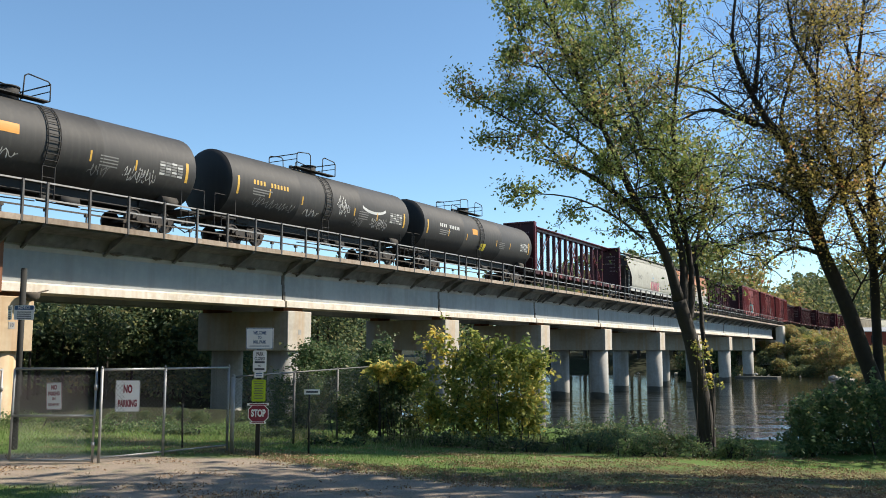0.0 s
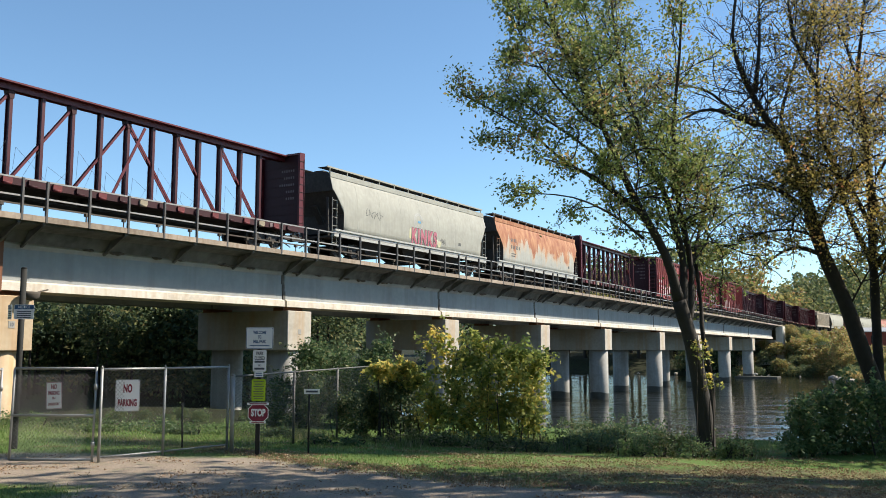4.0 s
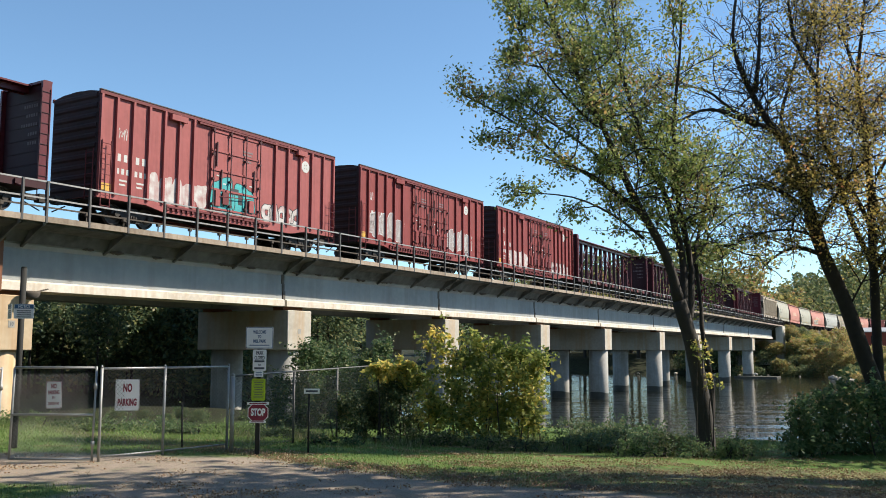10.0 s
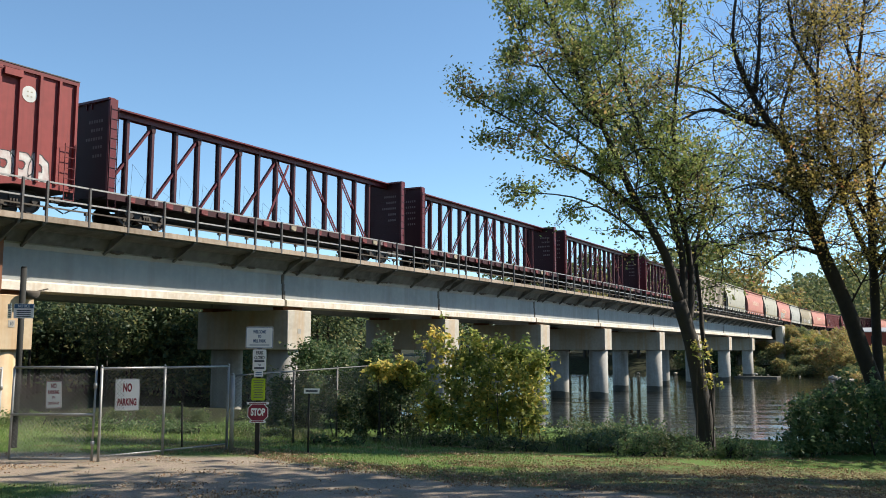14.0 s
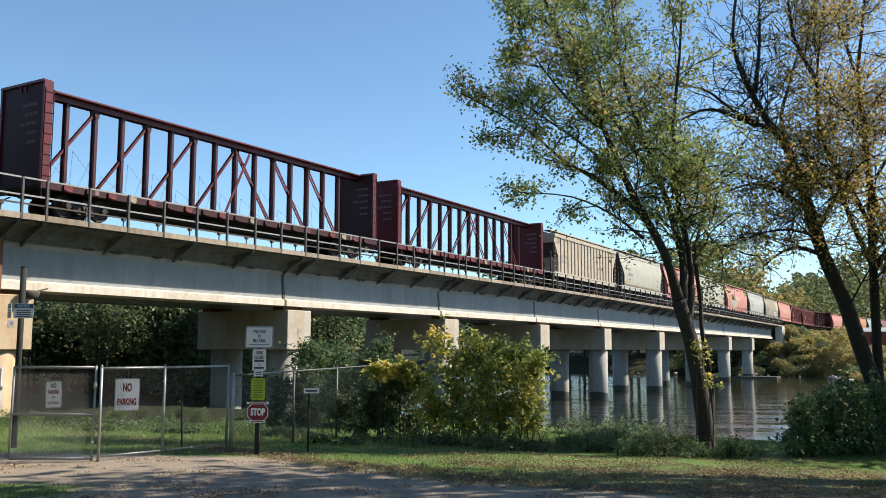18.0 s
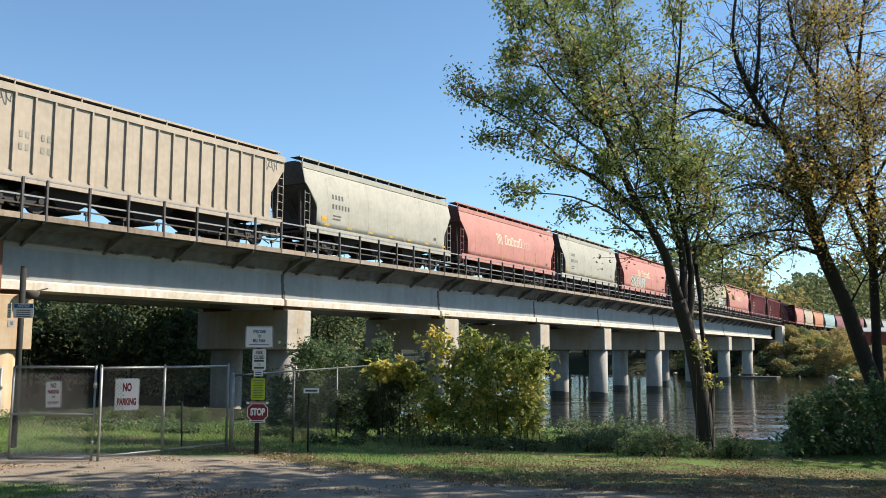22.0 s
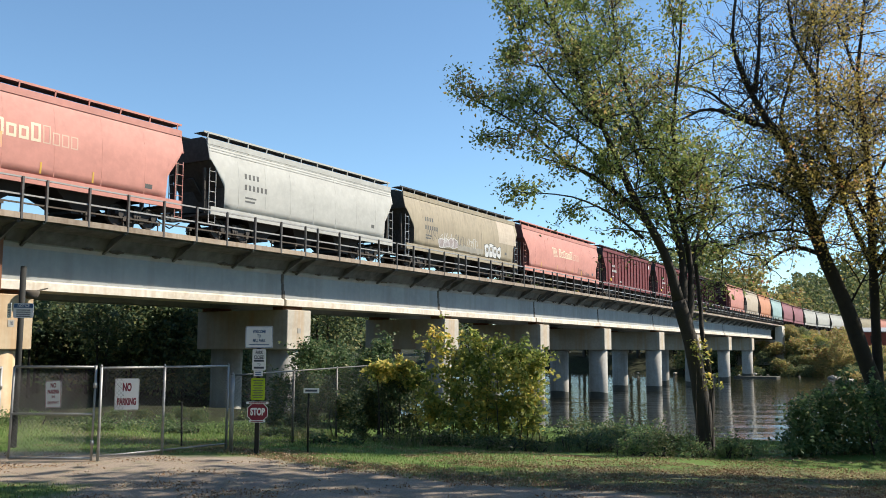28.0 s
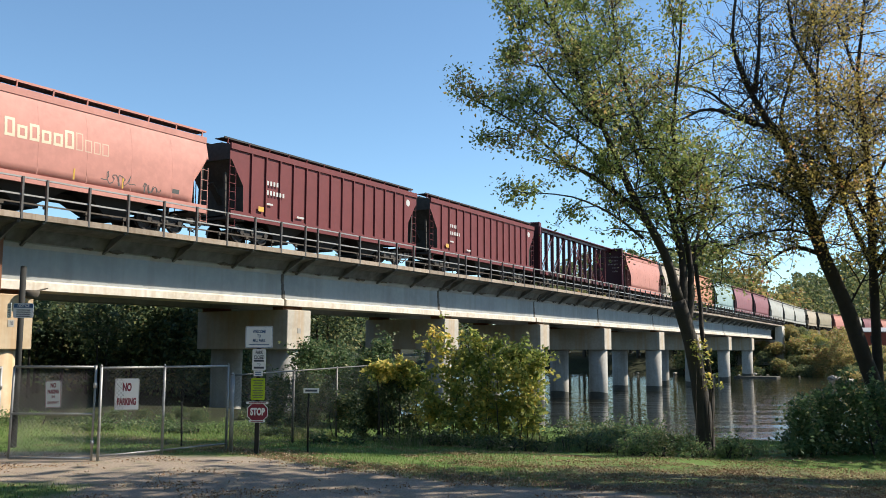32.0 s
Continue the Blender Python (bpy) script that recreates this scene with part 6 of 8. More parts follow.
M_VINE = leaf_material("vine_leaves", [(0.0, (0.17, 0.23, 0.065)), (0.35, (0.32, 0.365, 0.10)), (0.62, (0.56, 0.51, 0.14)), (0.85, (0.82, 0.62, 0.16)), (1.0, (0.84, 0.65, 0.2))], through=0.55, patchy=0.35)
M_SHRUB = leaf_material("shrub_leaves", [(0.0, (0.062, 0.115, 0.052)), (0.6, (0.115, 0.185, 0.08)), (0.9, (0.2, 0.25, 0.115)), (1.0, (0.36, 0.33, 0.15))])
M_WOOD = leaf_material("woodland_leaves", [(0.0, (0.065, 0.105, 0.064)), (0.55, (0.115, 0.165, 0.08)), (0.85, (0.2, 0.225, 0.092)), (1.0, (0.32, 0.285, 0.14))])
# paler than the near woods: the haze of distance is put into the leaf colours
M_FARWOOD = leaf_material("far_bank_leaves", [(0.0, (0.10, 0.14, 0.072)), (0.5, (0.175, 0.215, 0.092)), (0.85, (0.30, 0.31, 0.12)), (1.0, (0.44, 0.37, 0.17))])
M_AUTUMN = leaf_material("autumn_woodland", [(0.0, (0.20, 0.225, 0.095)), (0.4, (0.35, 0.345, 0.13)), (0.75, (0.57, 0.47, 0.165)), (0.92, (0.60, 0.34, 0.165)), (1.0, (0.50, 0.22, 0.16))])
M_GRASS = leaf_material("grass_blades", [(0.0, (0.09, 0.165, 0.04)), (0.5, (0.16, 0.245, 0.065)), (0.85, (0.25, 0.285, 0.11)), (1.0, (0.42, 0.365, 0.22))], 0.6, 0.3)
M_WEED = leaf_material("weed_leaves", [(0.0, (0.09, 0.15, 0.055)), (0.6, (0.16, 0.24, 0.085)), (1.0, (0.28, 0.33, 0.14))])
M_DRYGRASS = leaf_material("tall_bank_grass", [(0.0, (0.071, 0.107, 0.031)), (0.5, (0.131, 0.178, 0.056)), (0.8, (0.262, 0.238, 0.126)), (1.0, (0.428, 0.357, 0.238))], 0.7, 0.3)
M_FALLEN = leaf_material("fallen_leaves", [(0.0, (0.17, 0.085, 0.045)), (0.4, (0.30, 0.185, 0.10)), (0.75, (0.40, 0.28, 0.165)), (1.0, (0.52, 0.42, 0.30))], 0.7, 0.1)

MAIN_LIMBS = {
    "trunk": [(6.6, 23, -1.1), (6.6, 23, -0.1), (6.5, 23, 1.0), (6.3, 23, 2.3), (6.0, 23, 3.4)],
    "A": [(6.0, 23, 3.4), (5.65, 22.9, 4.6), (4.75, 22.5, 6.1), (4.0, 22, 7.6), (3.3, 21.7, 8.9), (2.5, 21.4, 10.7), (2.1, 21, 12.7)],
    "A2": [(5.1, 22.65, 5.5), (4.0, 22.2, 6.25), (2.95, 22, 6.85), (2.1, 21.6, 7.45), (1.1, 21.1, 7.9), (0.4, 20.9, 8.2)],
    "A4": [(4.0, 22, 7.6), (3.6, 21.85, 7.8), (2.7, 21.4, 8.6), (1.9, 21.0, 9.6), (1.4, 20.8, 10.6)],
    "A6": [(2.1, 21.6, 7.45), (1.6, 21.3, 7.25), (1.15, 21.1, 7.2)],
    "A7": [(2.3, 21.2, 8.95), (1.6, 21.0, 9.0), (1.1, 20.9, 9.05)],
    "A5": [(4.9, 22.55, 5.85), (4.6, 22.4, 5.9), (3.7, 21.8, 6.4), (2.9, 21.4, 6.6), (2.2, 21.0, 6.7)],
    "A3": [(4.55, 22.4, 6.5), (3.3, 23, 7.7), (2.3, 23.6, 8.6), (1.9, 24, 9.4)],
    "B": [(6.1, 23, 3.0), (6.2, 23.2, 4.3), (6.0, 23.2, 5.35), (5.75, 23.3, 6.3), (5.35, 23.5, 7.6), (4.95, 23.8, 9.2), (4.7, 24.2, 11.4), (4.7, 24.5, 14.0)],
    "B2": [(5.65, 23.4, 6.6), (4.8, 24.3, 8.3), (4.3, 25, 10.2), (4.1, 25.5, 12.4)],
    "C": [(6.2, 23, 2.6), (6.4, 23.2, 4.2), (6.1, 23.2, 6.1), (6.0, 23, 8.0), (6.1, 22.6, 9.8), (6.2, 22.4, 12.3)],
    "C2": [(6.4, 23.2, 4.3), (6.9, 24, 5.5), (7.3, 24.6, 6.7), (7.2, 25, 8.2)],
    "D": [(5.1, 22.9, 5.0), (4.2, 22.2, 5.5), (3.1, 21.4, 5.8), (1.9, 20.8, 5.8)],
    "C3": [(6.4, 23.2, 4.3), (7.0, 23.6, 5.0), (7.4, 23.8, 4.7), (7.4, 24, 3.9)],
    "stem2": [(6.8, 23.3, -1.0), (6.8, 23.3, -0.0), (6.9, 23.4, 1.2), (6.7, 23.4, 2.5), (6.7, 23.5, 3.3), (6.6, 23.5, 4.4)],
}
RIGHT_LIMBS = {
    "N1": [(11.4, 27, 5.1), (10.6, 26.6, 6.2), (9.9, 26.3, 6.9), (9.3, 26.1, 7.2)],
    "N2": [(11.15, 26.9, 5.8), (10.6, 26.2, 7.0), (10.3, 25.9, 7.8)],
    "N3": [(11.8, 27, 4.2), (11.0, 26.6, 5.4), (10.2, 26.3, 6.0), (9.6, 26.1, 5.9)],
    "trunk": [(12.95, 27, -1.6), (12.95, 27, -0.1), (12.8, 27, 1.0), (12.4, 27, 2.3), (12.0, 27, 3.6), (11.4, 27, 5.1), (11.0, 26.8, 6.3)],
    "L1": [(11.0, 26.8, 6.3), (10.4, 26.6, 8.0), (9.6, 26.4, 9.1), (8.9, 26.2, 10.4), (8.6, 26, 11.5), (8.9, 26, 13.6)],
    "L1b": [(9.3, 26.3, 9.8), (9.6, 26.6, 11.4), (9.8, 27, 13.3)],
    "L2": [(10.0, 26.5, 8.6), (8.5, 25.8, 9.1), (7.4, 25.2, 9.6), (6.0, 24.6, 9.5)],
    "L3": [(9.3, 26.3, 8.8), (7.8, 25.6, 9.1), (6.7, 25, 8.6), (5.9, 24.6, 8.0)],
    "L4": [(11.4, 27, 5.5), (10.3, 26.5, 5.7), (9.1, 26, 5.5), (8.3, 25.5, 5.1)],
    "L5": [(10.6, 26.7, 7.7), (10.4, 27.2, 9.2), (11.0, 27.8, 10.7), (11.6, 28.3, 12.3)],
    "R": [(12.95, 27.1, 0.3), (13.05, 27.3, 3.0), (13.1, 27.4, 5.4), (13.15, 27.5, 7.7), (13.1, 27.6, 9.5), (13.05, 27.7, 10.7), (13.4, 27.8, 12.9), (13.7, 28, 15.3)],
    "R5": [(13.05, 27.7, 10.6), (12.6, 27.4, 11.6), (12.2, 27.2, 12.6), (12.0, 27, 13.8)],
    "R2": [(13.1, 27.4, 4.7), (12.3, 27, 6.1), (11.8, 26.7, 7.4), (11.2, 26.4, 8.9), (11.2, 26.2, 10.9), (11.4, 26, 12.6)],
    "R3": [(11.2, 26.3, 10.1), (10.7, 26.8, 11.8), (10.7, 27, 13.7)],
    "R4": [(13.4, 27.5, 7.5), (14.1, 27, 9.0), (14.7, 26.6, 10.7)],
    "M1": [(11.0, 26.8, 6.3), (9.9, 26.2, 6.8), (8.9, 25.6, 6.9), (8.0, 25.2, 6.6)],
    "M2": [(11.2, 27, 5.6), (11.5, 26.2, 6.6), (11.9, 25.6, 7.4), (12.4, 25.2, 7.7)],
    "M3": [(13.2, 27.4, 5.6), (12.2, 26.6, 6.9), (11.2, 26, 7.5), (10.3, 25.6, 7.8)],
    "M4": [(13.2, 27.4, 4.7), (13.9, 27, 6.0), (14.2, 26.6, 7.1)],
    "M5": [(13.3, 27.4, 6.3), (12.8, 27, 8.5), (12.1, 26.4, 9.2), (11.4, 26, 9.4)],
    "M7": [(13.05, 27.3, 4.2), (13.5, 26.8, 5.0), (13.9, 26.4, 5.4), (14.3, 26.2, 5.2)],
    "M8": [(12.1, 27, 3.4), (12.5, 26.4, 4.5), (13.0, 26, 5.2), (13.4, 25.8, 5.3)],
    "M9": [(12.2, 26.9, 6.2), (12.9, 26.4, 6.6), (13.5, 26.0, 6.6), (14.0, 25.8, 6.4)],
    "M6": [(11.4, 27, 5.0), (10.9, 27.6, 5.3), (10.4, 28, 5.1), (10.0, 28.2, 4.7)],
}


def tube(bm, pts, r0, r1, n=7):
    """A tapered, gently bent limb through points."""
    P = [Vector(p) for p in pts]
    fine = []
    for i in range(len(P) - 1):
        a, b = P[max(i - 1, 0)], P[min(i + 2, len(P) - 1)]
        for k in range(3):
            t = k / 3
            fine.append(0.5 * ((2 * P[i]) + (-a + P[i + 1]) * t + (2 * a - 5 * P[i] + 4 * P[i + 1] - b) * t * t + (-a + 3 * P[i] - 3 * P[i + 1] + b) * t ** 3))
    fine.append(P[-1])
    rings = []
    for i, p in enumerate(fine):
        d = (fine[min(i + 1, len(fine) - 1)] - fine[max(i - 1, 0)]).normalized()
        q = d.to_track_quat("Z", "Y").to_matrix()
        r = r0 + (r1 - r0) * (i / (len(fine) - 1)) ** 0.75
        r *= 1 + 0.12 * noise.noise(p * 1.7)
        rings.append([p + q @ Vector((r * math.cos(2 * math.pi * j / n), r * math.sin(2 * math.pi * j / n), 0)) for j in range(n)])
    loft(bm, rings, smooth=True)
    return fine


def leaf_mesh(name, pos, size, mat, seed, droop=0.35, aspect=0.62, facing=None):
    """One quad with a fold for each leaf, in any direction, hanging a little."""
    rs = np.random.RandomState(seed)
    N = len(pos)
    pos = np.asarray(pos, float)
    d = rs.normal(size=(N, 3))
    d[:, 2] = d[:, 2] * 0.6 - droop
    d /= np.linalg.norm(d, axis=1)[:, None]
    up = rs.normal(size=(N, 3))
    side = np.cross(d, up)
    side /= np.linalg.norm(side, axis=1)[:, None]
    nor = np.cross(side, d)
    s = (size * rs.uniform(0.6, 1.35, N))[:, None]
    w = s * aspect * 0.5
    v = np.stack([pos, pos + d * s * 0.5 + side * w + nor * s * 0.08, pos + d * s, pos + d * s * 0.5 - side * w + nor * s * 0.08], 1).reshape(-1, 3)
    me = bpy.data.meshes.new(name)
    me.vertices.add(4 * N)
    me.vertices.foreach_set("co", v.ravel())
    me.loops.add(4 * N)
    me.loops.foreach_set("vertex_index", np.arange(4 * N))
    me.polygons.add(N)
    me.polygons.foreach_set("loop_start", np.arange(N) * 4)
    me.polygons.foreach_set("loop_total", np.full(N, 4))
    me.update(calc_edges=True)
    me.materials.append(mat)
    return me


def twigs(limbs, seed, count, length, start=0.3, levels=2, up=0.25, spread=0.9, reach=()):
    """Side shoots from limbs: their bars and the places where leaves sit."""
    rnd = random.Random(seed)
    segs, tips = [], []

    def shoot(p, d, ln, r, lv):
        pts = [p]
        k = 4
        for i in range(k):
            d = (d + Vector((rnd.gauss(0, 0.22), rnd.gauss(0, 0.22), rnd.gauss(0, 0.18) + 0.03))).normalized()
            p = p + d * ln / k
            pts.append(p)
        segs.append((pts, r))
        if lv > 0:
            for i in range(3 + (lv > 1)):
                q = pts[rnd.randrange(1, k + 1)]
                dd = (d + Vector((rnd.gauss(0, spread), rnd.gauss(0, spread), rnd.gauss(0.05, spread * 0.7)))).normalized()
                shoot(q, dd, ln * rnd.uniform(0.45, 0.7), r * 0.55, lv - 1)
        tips.append((pts, lv))

    for q, pts in enumerate(limbs):
        far = reach[q]
        tot = len(pts)
        for i in range(count(pts, far)):
            f = start + (1 - start) * rnd.random() ** 0.8
            j = min(int(f * (tot - 1)), tot - 2)
            p = pts[j].lerp(pts[j + 1], rnd.random())
            d = (pts[j + 1] - pts[j]).normalized()
            dd = (d * 0.55 + Vector((rnd.gauss(0, spread), rnd.gauss(0, spread), rnd.gauss(up, 0.5)))).normalized()
            shoot(p, dd, far * length * rnd.uniform(0.6, 1.25) * (1.15 - 0.45 * f), 0.021 * (1.3 - 0.7 * f), levels)
    return segs, tips


def near_tree(name, label, limbs, radii, mat, seed, per_m, length, leaves, size, start=0.3, spray=0.16, bare=lambda p: 0.0, droop=0.35, reach={}):
    tree = tagged(new(name), label, "tree")
    lines, far = [], []
    for key, pts in limbs.items():
        r0, r1 = radii.get(key, (0.09, 0.02))
        bm = bmesh.new()
        fine = tube(bm, pts, r0, r1, 10 if r0 > 0.15 else 7)
        part("trunk" if key.startswith(("trunk", "stem")) else "limb", fix(bm), M_BARK, tree)
        if not key.startswith(("trunk", "stem")):
            lines.append(fine)
            far.append(reach.get(key, 1.0))
    segs, tips = twigs(lines, seed, lambda p, f: max(3, int(f * per_m * sum((b - a).length for a, b in zip(p, p[1:])))), length, start, reach=far)
    bm = bmesh.new()
    for pts, r in segs:
        for a, b in zip(pts, pts[1:]):
            rod(bm, a, b, r, r * 0.8, n=3, caps=False)
    tagged(part("branchwork", bm, M_BARK, tree), kind="stuff")
    rs = np.random.RandomState(seed)
    rnd = random.Random(seed + 1)
    places = []
    for pts, lv in tips:
        if lv > 1:
            continue
        k = leaves if lv == 0 else leaves // 2
        for i in range(k):
            j = rnd.randrange(1, len(pts))
            p = pts[j - 1].lerp(pts[j], rnd.random())
            if rnd.random() < bare(p):
                continue
            places.append((p.x + rnd.gauss(0, spray), p.y + rnd.gauss(0, spray), p.z + rnd.gauss(0, spray * 0.8)))
    me = leaf_mesh("crown", places, size, mat, seed, droop)
    ob = new("crown", me)
    ob.parent = tree
    tagged(ob, kind="stuff")
    return tree, len(places)


def bush(name, label, lobes, n, size, mat, seed, stems=14, category="bush"):
    """Leaves in a shell over several uneven mounds, on thin stems."""
    b = tagged(new(name), label, category)
    rs = np.random.RandomState(seed)
    pts = []
    rnd = random.Random(seed + 5)
    main, lobes = lobes, []
    for cx, cy, cz, rx, ry, rz in main:
        lobes.append((cx, cy, cz, rx * 0.86, ry * 0.86, rz * 0.86))
        for i in range(6):
            d = Vector((rnd.gauss(0, 1), rnd.gauss(-0.4, 0.8), rnd.gauss(0.3, 0.9))).normalized()
            q = rnd.uniform(0.2, 0.42)
            lobes.append((cx + d.x * rx * 0.85, cy + d.y * ry * 0.85, cz + d.z * rz * 0.85, rx * q, ry * q, min(rx, rz) * q))
    wt = np.array([l[3] * l[5] for l in lobes])
    cnt = rs.multinomial(n, wt / wt.sum())
    for (cx, cy, cz, rx, ry, rz), k in zip(lobes, cnt):
        d = rs.normal(size=(k, 3))
        d /= np.linalg.norm(d, axis=1)[:, None]
        rad = rs.uniform(0.35, 1.0, k) ** 0.45
        lump = np.array([1 + 0.42 * noise.noise((v[0] * 2.3 + seed, v[1] * 2.3, v[2] * 2.3 + cx)) + 0.12 * noise.noise((v[0] * 6, v[1] * 6 + seed, v[2] * 6)) for v in d])
        p = d * (rad * lump)[:, None] * np.array((rx, ry, rz)) + np.array((cx, cy, cz))
        gz = np.array([ground_z(x, y) for x, y in p[:, :2]])
        pts.append(p[p[:, 2] > gz + 0.03])
    # loose shoots stick out of the mass
    rnd = random.Random(seed)
    for i in range(n // 90):
        cx, cy, cz, rx, ry, rz = rnd.choice(lobes)
        d = Vector((rnd.gauss(0, 1), rnd.gauss(-0.3, 1), rnd.gauss(0.5, 0.8))).normalized()
        p = Vector((cx + d.x * rx * 0.85, cy + d.y * ry * 0.85, cz + d.z * rz * 0.85))
        ln = rnd.uniform(0.25, 0.75)
        dd = (d + Vector((rnd.gauss(0, 0.4), rnd.gauss(0, 0.4), rnd.gauss(0.2, 0.4)))).normalized()
        row = [p + dd * ln * j / 14 + Vector((rnd.gauss(0, 0.04), rnd.gauss(0, 0.04), rnd.gauss(0, 0.04) - 0.1 * (j / 14) ** 2)) for j in range(15)]
        row = [q for q in row if q.z > ground_z(q.x, q.y) + 0.05]
        if row:
            pts.append(np.array([tuple(q) for q in row]))
    pts = np.concatenate(pts)
    ob = new("foliage", leaf_mesh("foliage", pts, size, mat, seed))
    ob.parent = b
    tagged(ob, kind="stuff")
    rnd = random.Random(seed)
    bm = bmesh.new()
    for i in range(stems):
        cx, cy, cz, rx, ry, rz = rnd.choice(lobes)
        x, y = cx + rnd.uniform(-0.4, 0.4) * rx, cy + rnd.uniform(-0.4, 0.4) * ry
        a = Vector((x, y, ground_z(x, y) - 0.05))
        c = Vector((x + rnd.uniform(-0.5, 0.5) * rx, y + rnd.uniform(-0.5, 0.5) * ry, cz + rz * rnd.uniform(0.3, 0.95)))
        tube(bm, [a, a.lerp(c, 0.5) + Vector((rnd.gauss(0, 0.1), rnd.gauss(0, 0.1), 0.1)), c], 0.025, 0.008, 5)
    tagged(part("woody_base", bm, M_BARK, b), kind="stuff")
    return b


def far_tree(label, h, w, mat, seed, n=2600, size=0.42, low=0.18):
    """A tree of the woods: trunk, a few limbs and a ragged crown of leaf clumps."""
    rnd = random.Random(seed)
    t = tagged(new("woodland_tree"), label, "tree", "trees along the river")
    bm = bmesh.new()
    bend = rnd.uniform(-0.6, 0.6)
    tube(bm, [(0, 0, -0.6), (bend * 0.3, 0, h * 0.35), (bend, 0, h * 0.85)], 0.035 * h * 0.6, 0.03, 7)
    lobes = []
    for i in range(11):
        f = 0.25 + 0.75 * (i / 10)
        ang = i * 2.4 + seed
        rr = w * 0.5 * (0.35 + 0.75 * math.sin(math.pi * min(1, f * 0.93)))
        c = Vector((bend * f + math.cos(ang) * rr * 0.62, math.sin(ang) * rr * 0.62, h * (low + (0.92 - low) * f)))
        lobes.append((c, rr * rnd.uniform(0.45, 0.75)))
        tube(bm, [(bend * f * 0.7, 0, c.z - h * 0.14), c], 0.05, 0.015, 5)
    part("trunk", fix(bm), M_BARK, t)
    rs = np.random.RandomState(seed)
    pts = []
    for c, r in lobes:
        k = n // len(lobes)
        d = rs.normal(size=(k, 3))
        d /= np.linalg.norm(d, axis=1)[:, None]
        rad = r * rs.uniform(0.2, 1.0, k) ** 0.5 * np.array([1 + 0.4 * noise.noise((v[0] * 2 + seed, v[1] * 2, v[2] * 2)) for v in d])
        pts.append(d * rad[:, None] * np.array((1, 1, 0.85)) + np.array(c))
    ob = new("crown", leaf_mesh("crown", np.concatenate(pts), size, mat, seed))
    ob.parent = t
    tagged(ob, kind="stuff")
    return t


PLANTED = []                           # every tree of the woods


def set_tree(src, used, x, y, sc, rz, z=None):
    t = plant(src, used, x, y, sc, rz, z)
    PLANTED.append(t)
    return t


def join_far(keep):
    """Past the nearest trees the woods are one sheet of trunks and leaves."""
    def rank(t):
        x, y = t.location.xy
        seen = y > 12 and abs(x) < 0.56 * y
        return (0 if seen else 400) + math.hypot(x, y)
    rest = sorted(PLANTED, key=rank)[keep:]
    arrays = {}
    for t in rest:
        m = np.array(t.matrix_basis)
        for ob in t.children:
            me = ob.data
            co = np.empty(len(me.vertices) * 3)
            me.vertices.foreach_get("co", co)
            co = co.reshape(-1, 3)
            if ob.name.startswith("crown"):
                q = co.reshape(-1, 4, 3)[::2]
                c = q.mean(1, keepdims=True)
                co = (c + (q - c) * 1.4).reshape(-1, 3)
                faces = np.arange(len(co)).reshape(-1, 4)
            else:
                faces = np.array([tuple(p.vertices) for p in me.polygons if len(p.vertices) == 4])
            arrays.setdefault(me.materials[0].name, []).append((co @ m[:3, :3].T + m[:3, 3], faces))
    me = bpy.data.meshes.new("distant_woods")
    V, F, mats, base = [], [], [], 0
    for k, (nm, rows) in enumerate(arrays.items()):
        me.materials.append(bpy.data.materials[nm])
        for co, faces in rows:
            V.append(co)
            F.append(faces + base)
            mats.append(np.full(len(faces), k))
            base += len(co)
    V, F, mats = np.concatenate(V), np.concatenate(F), np.concatenate(mats)
    me.vertices.add(len(V))
    me.vertices.foreach_set("co", V.ravel())
    me.loops.add(F.size)
    me.loops.foreach_set("vertex_index", F.ravel())
    me.polygons.add(len(F))
    me.polygons.foreach_set("loop_start", np.arange(len(F)) * 4)
    me.polygons.foreach_set("loop_total", np.full(len(F), 4))
    me.polygons.foreach_set("material_index", mats)
    me.update(calc_edges=True)
    for t in rest:
        for ob in list(t.children):
            bpy.data.objects.remove(ob)
        bpy.data.objects.remove(t)
    tagged(new("distant_woods", me), "distant autumn woods and scrub, with unseen trees that block skylight", "woods", kind="stuff")


def plant(src, used, x, y, sc, rz, z=None):
    m = pose(x, y, ground_z(x, y) - 0.1 if z is None else z, 0, 0, rz)
    if src not in used:
        used.add(src)
        src.matrix_basis = m @ Matrix.Diagonal((sc, sc, sc, 1))
        return src
    t = copy_thing(src, m)
    t.scale = (sc, sc, sc)
    return t


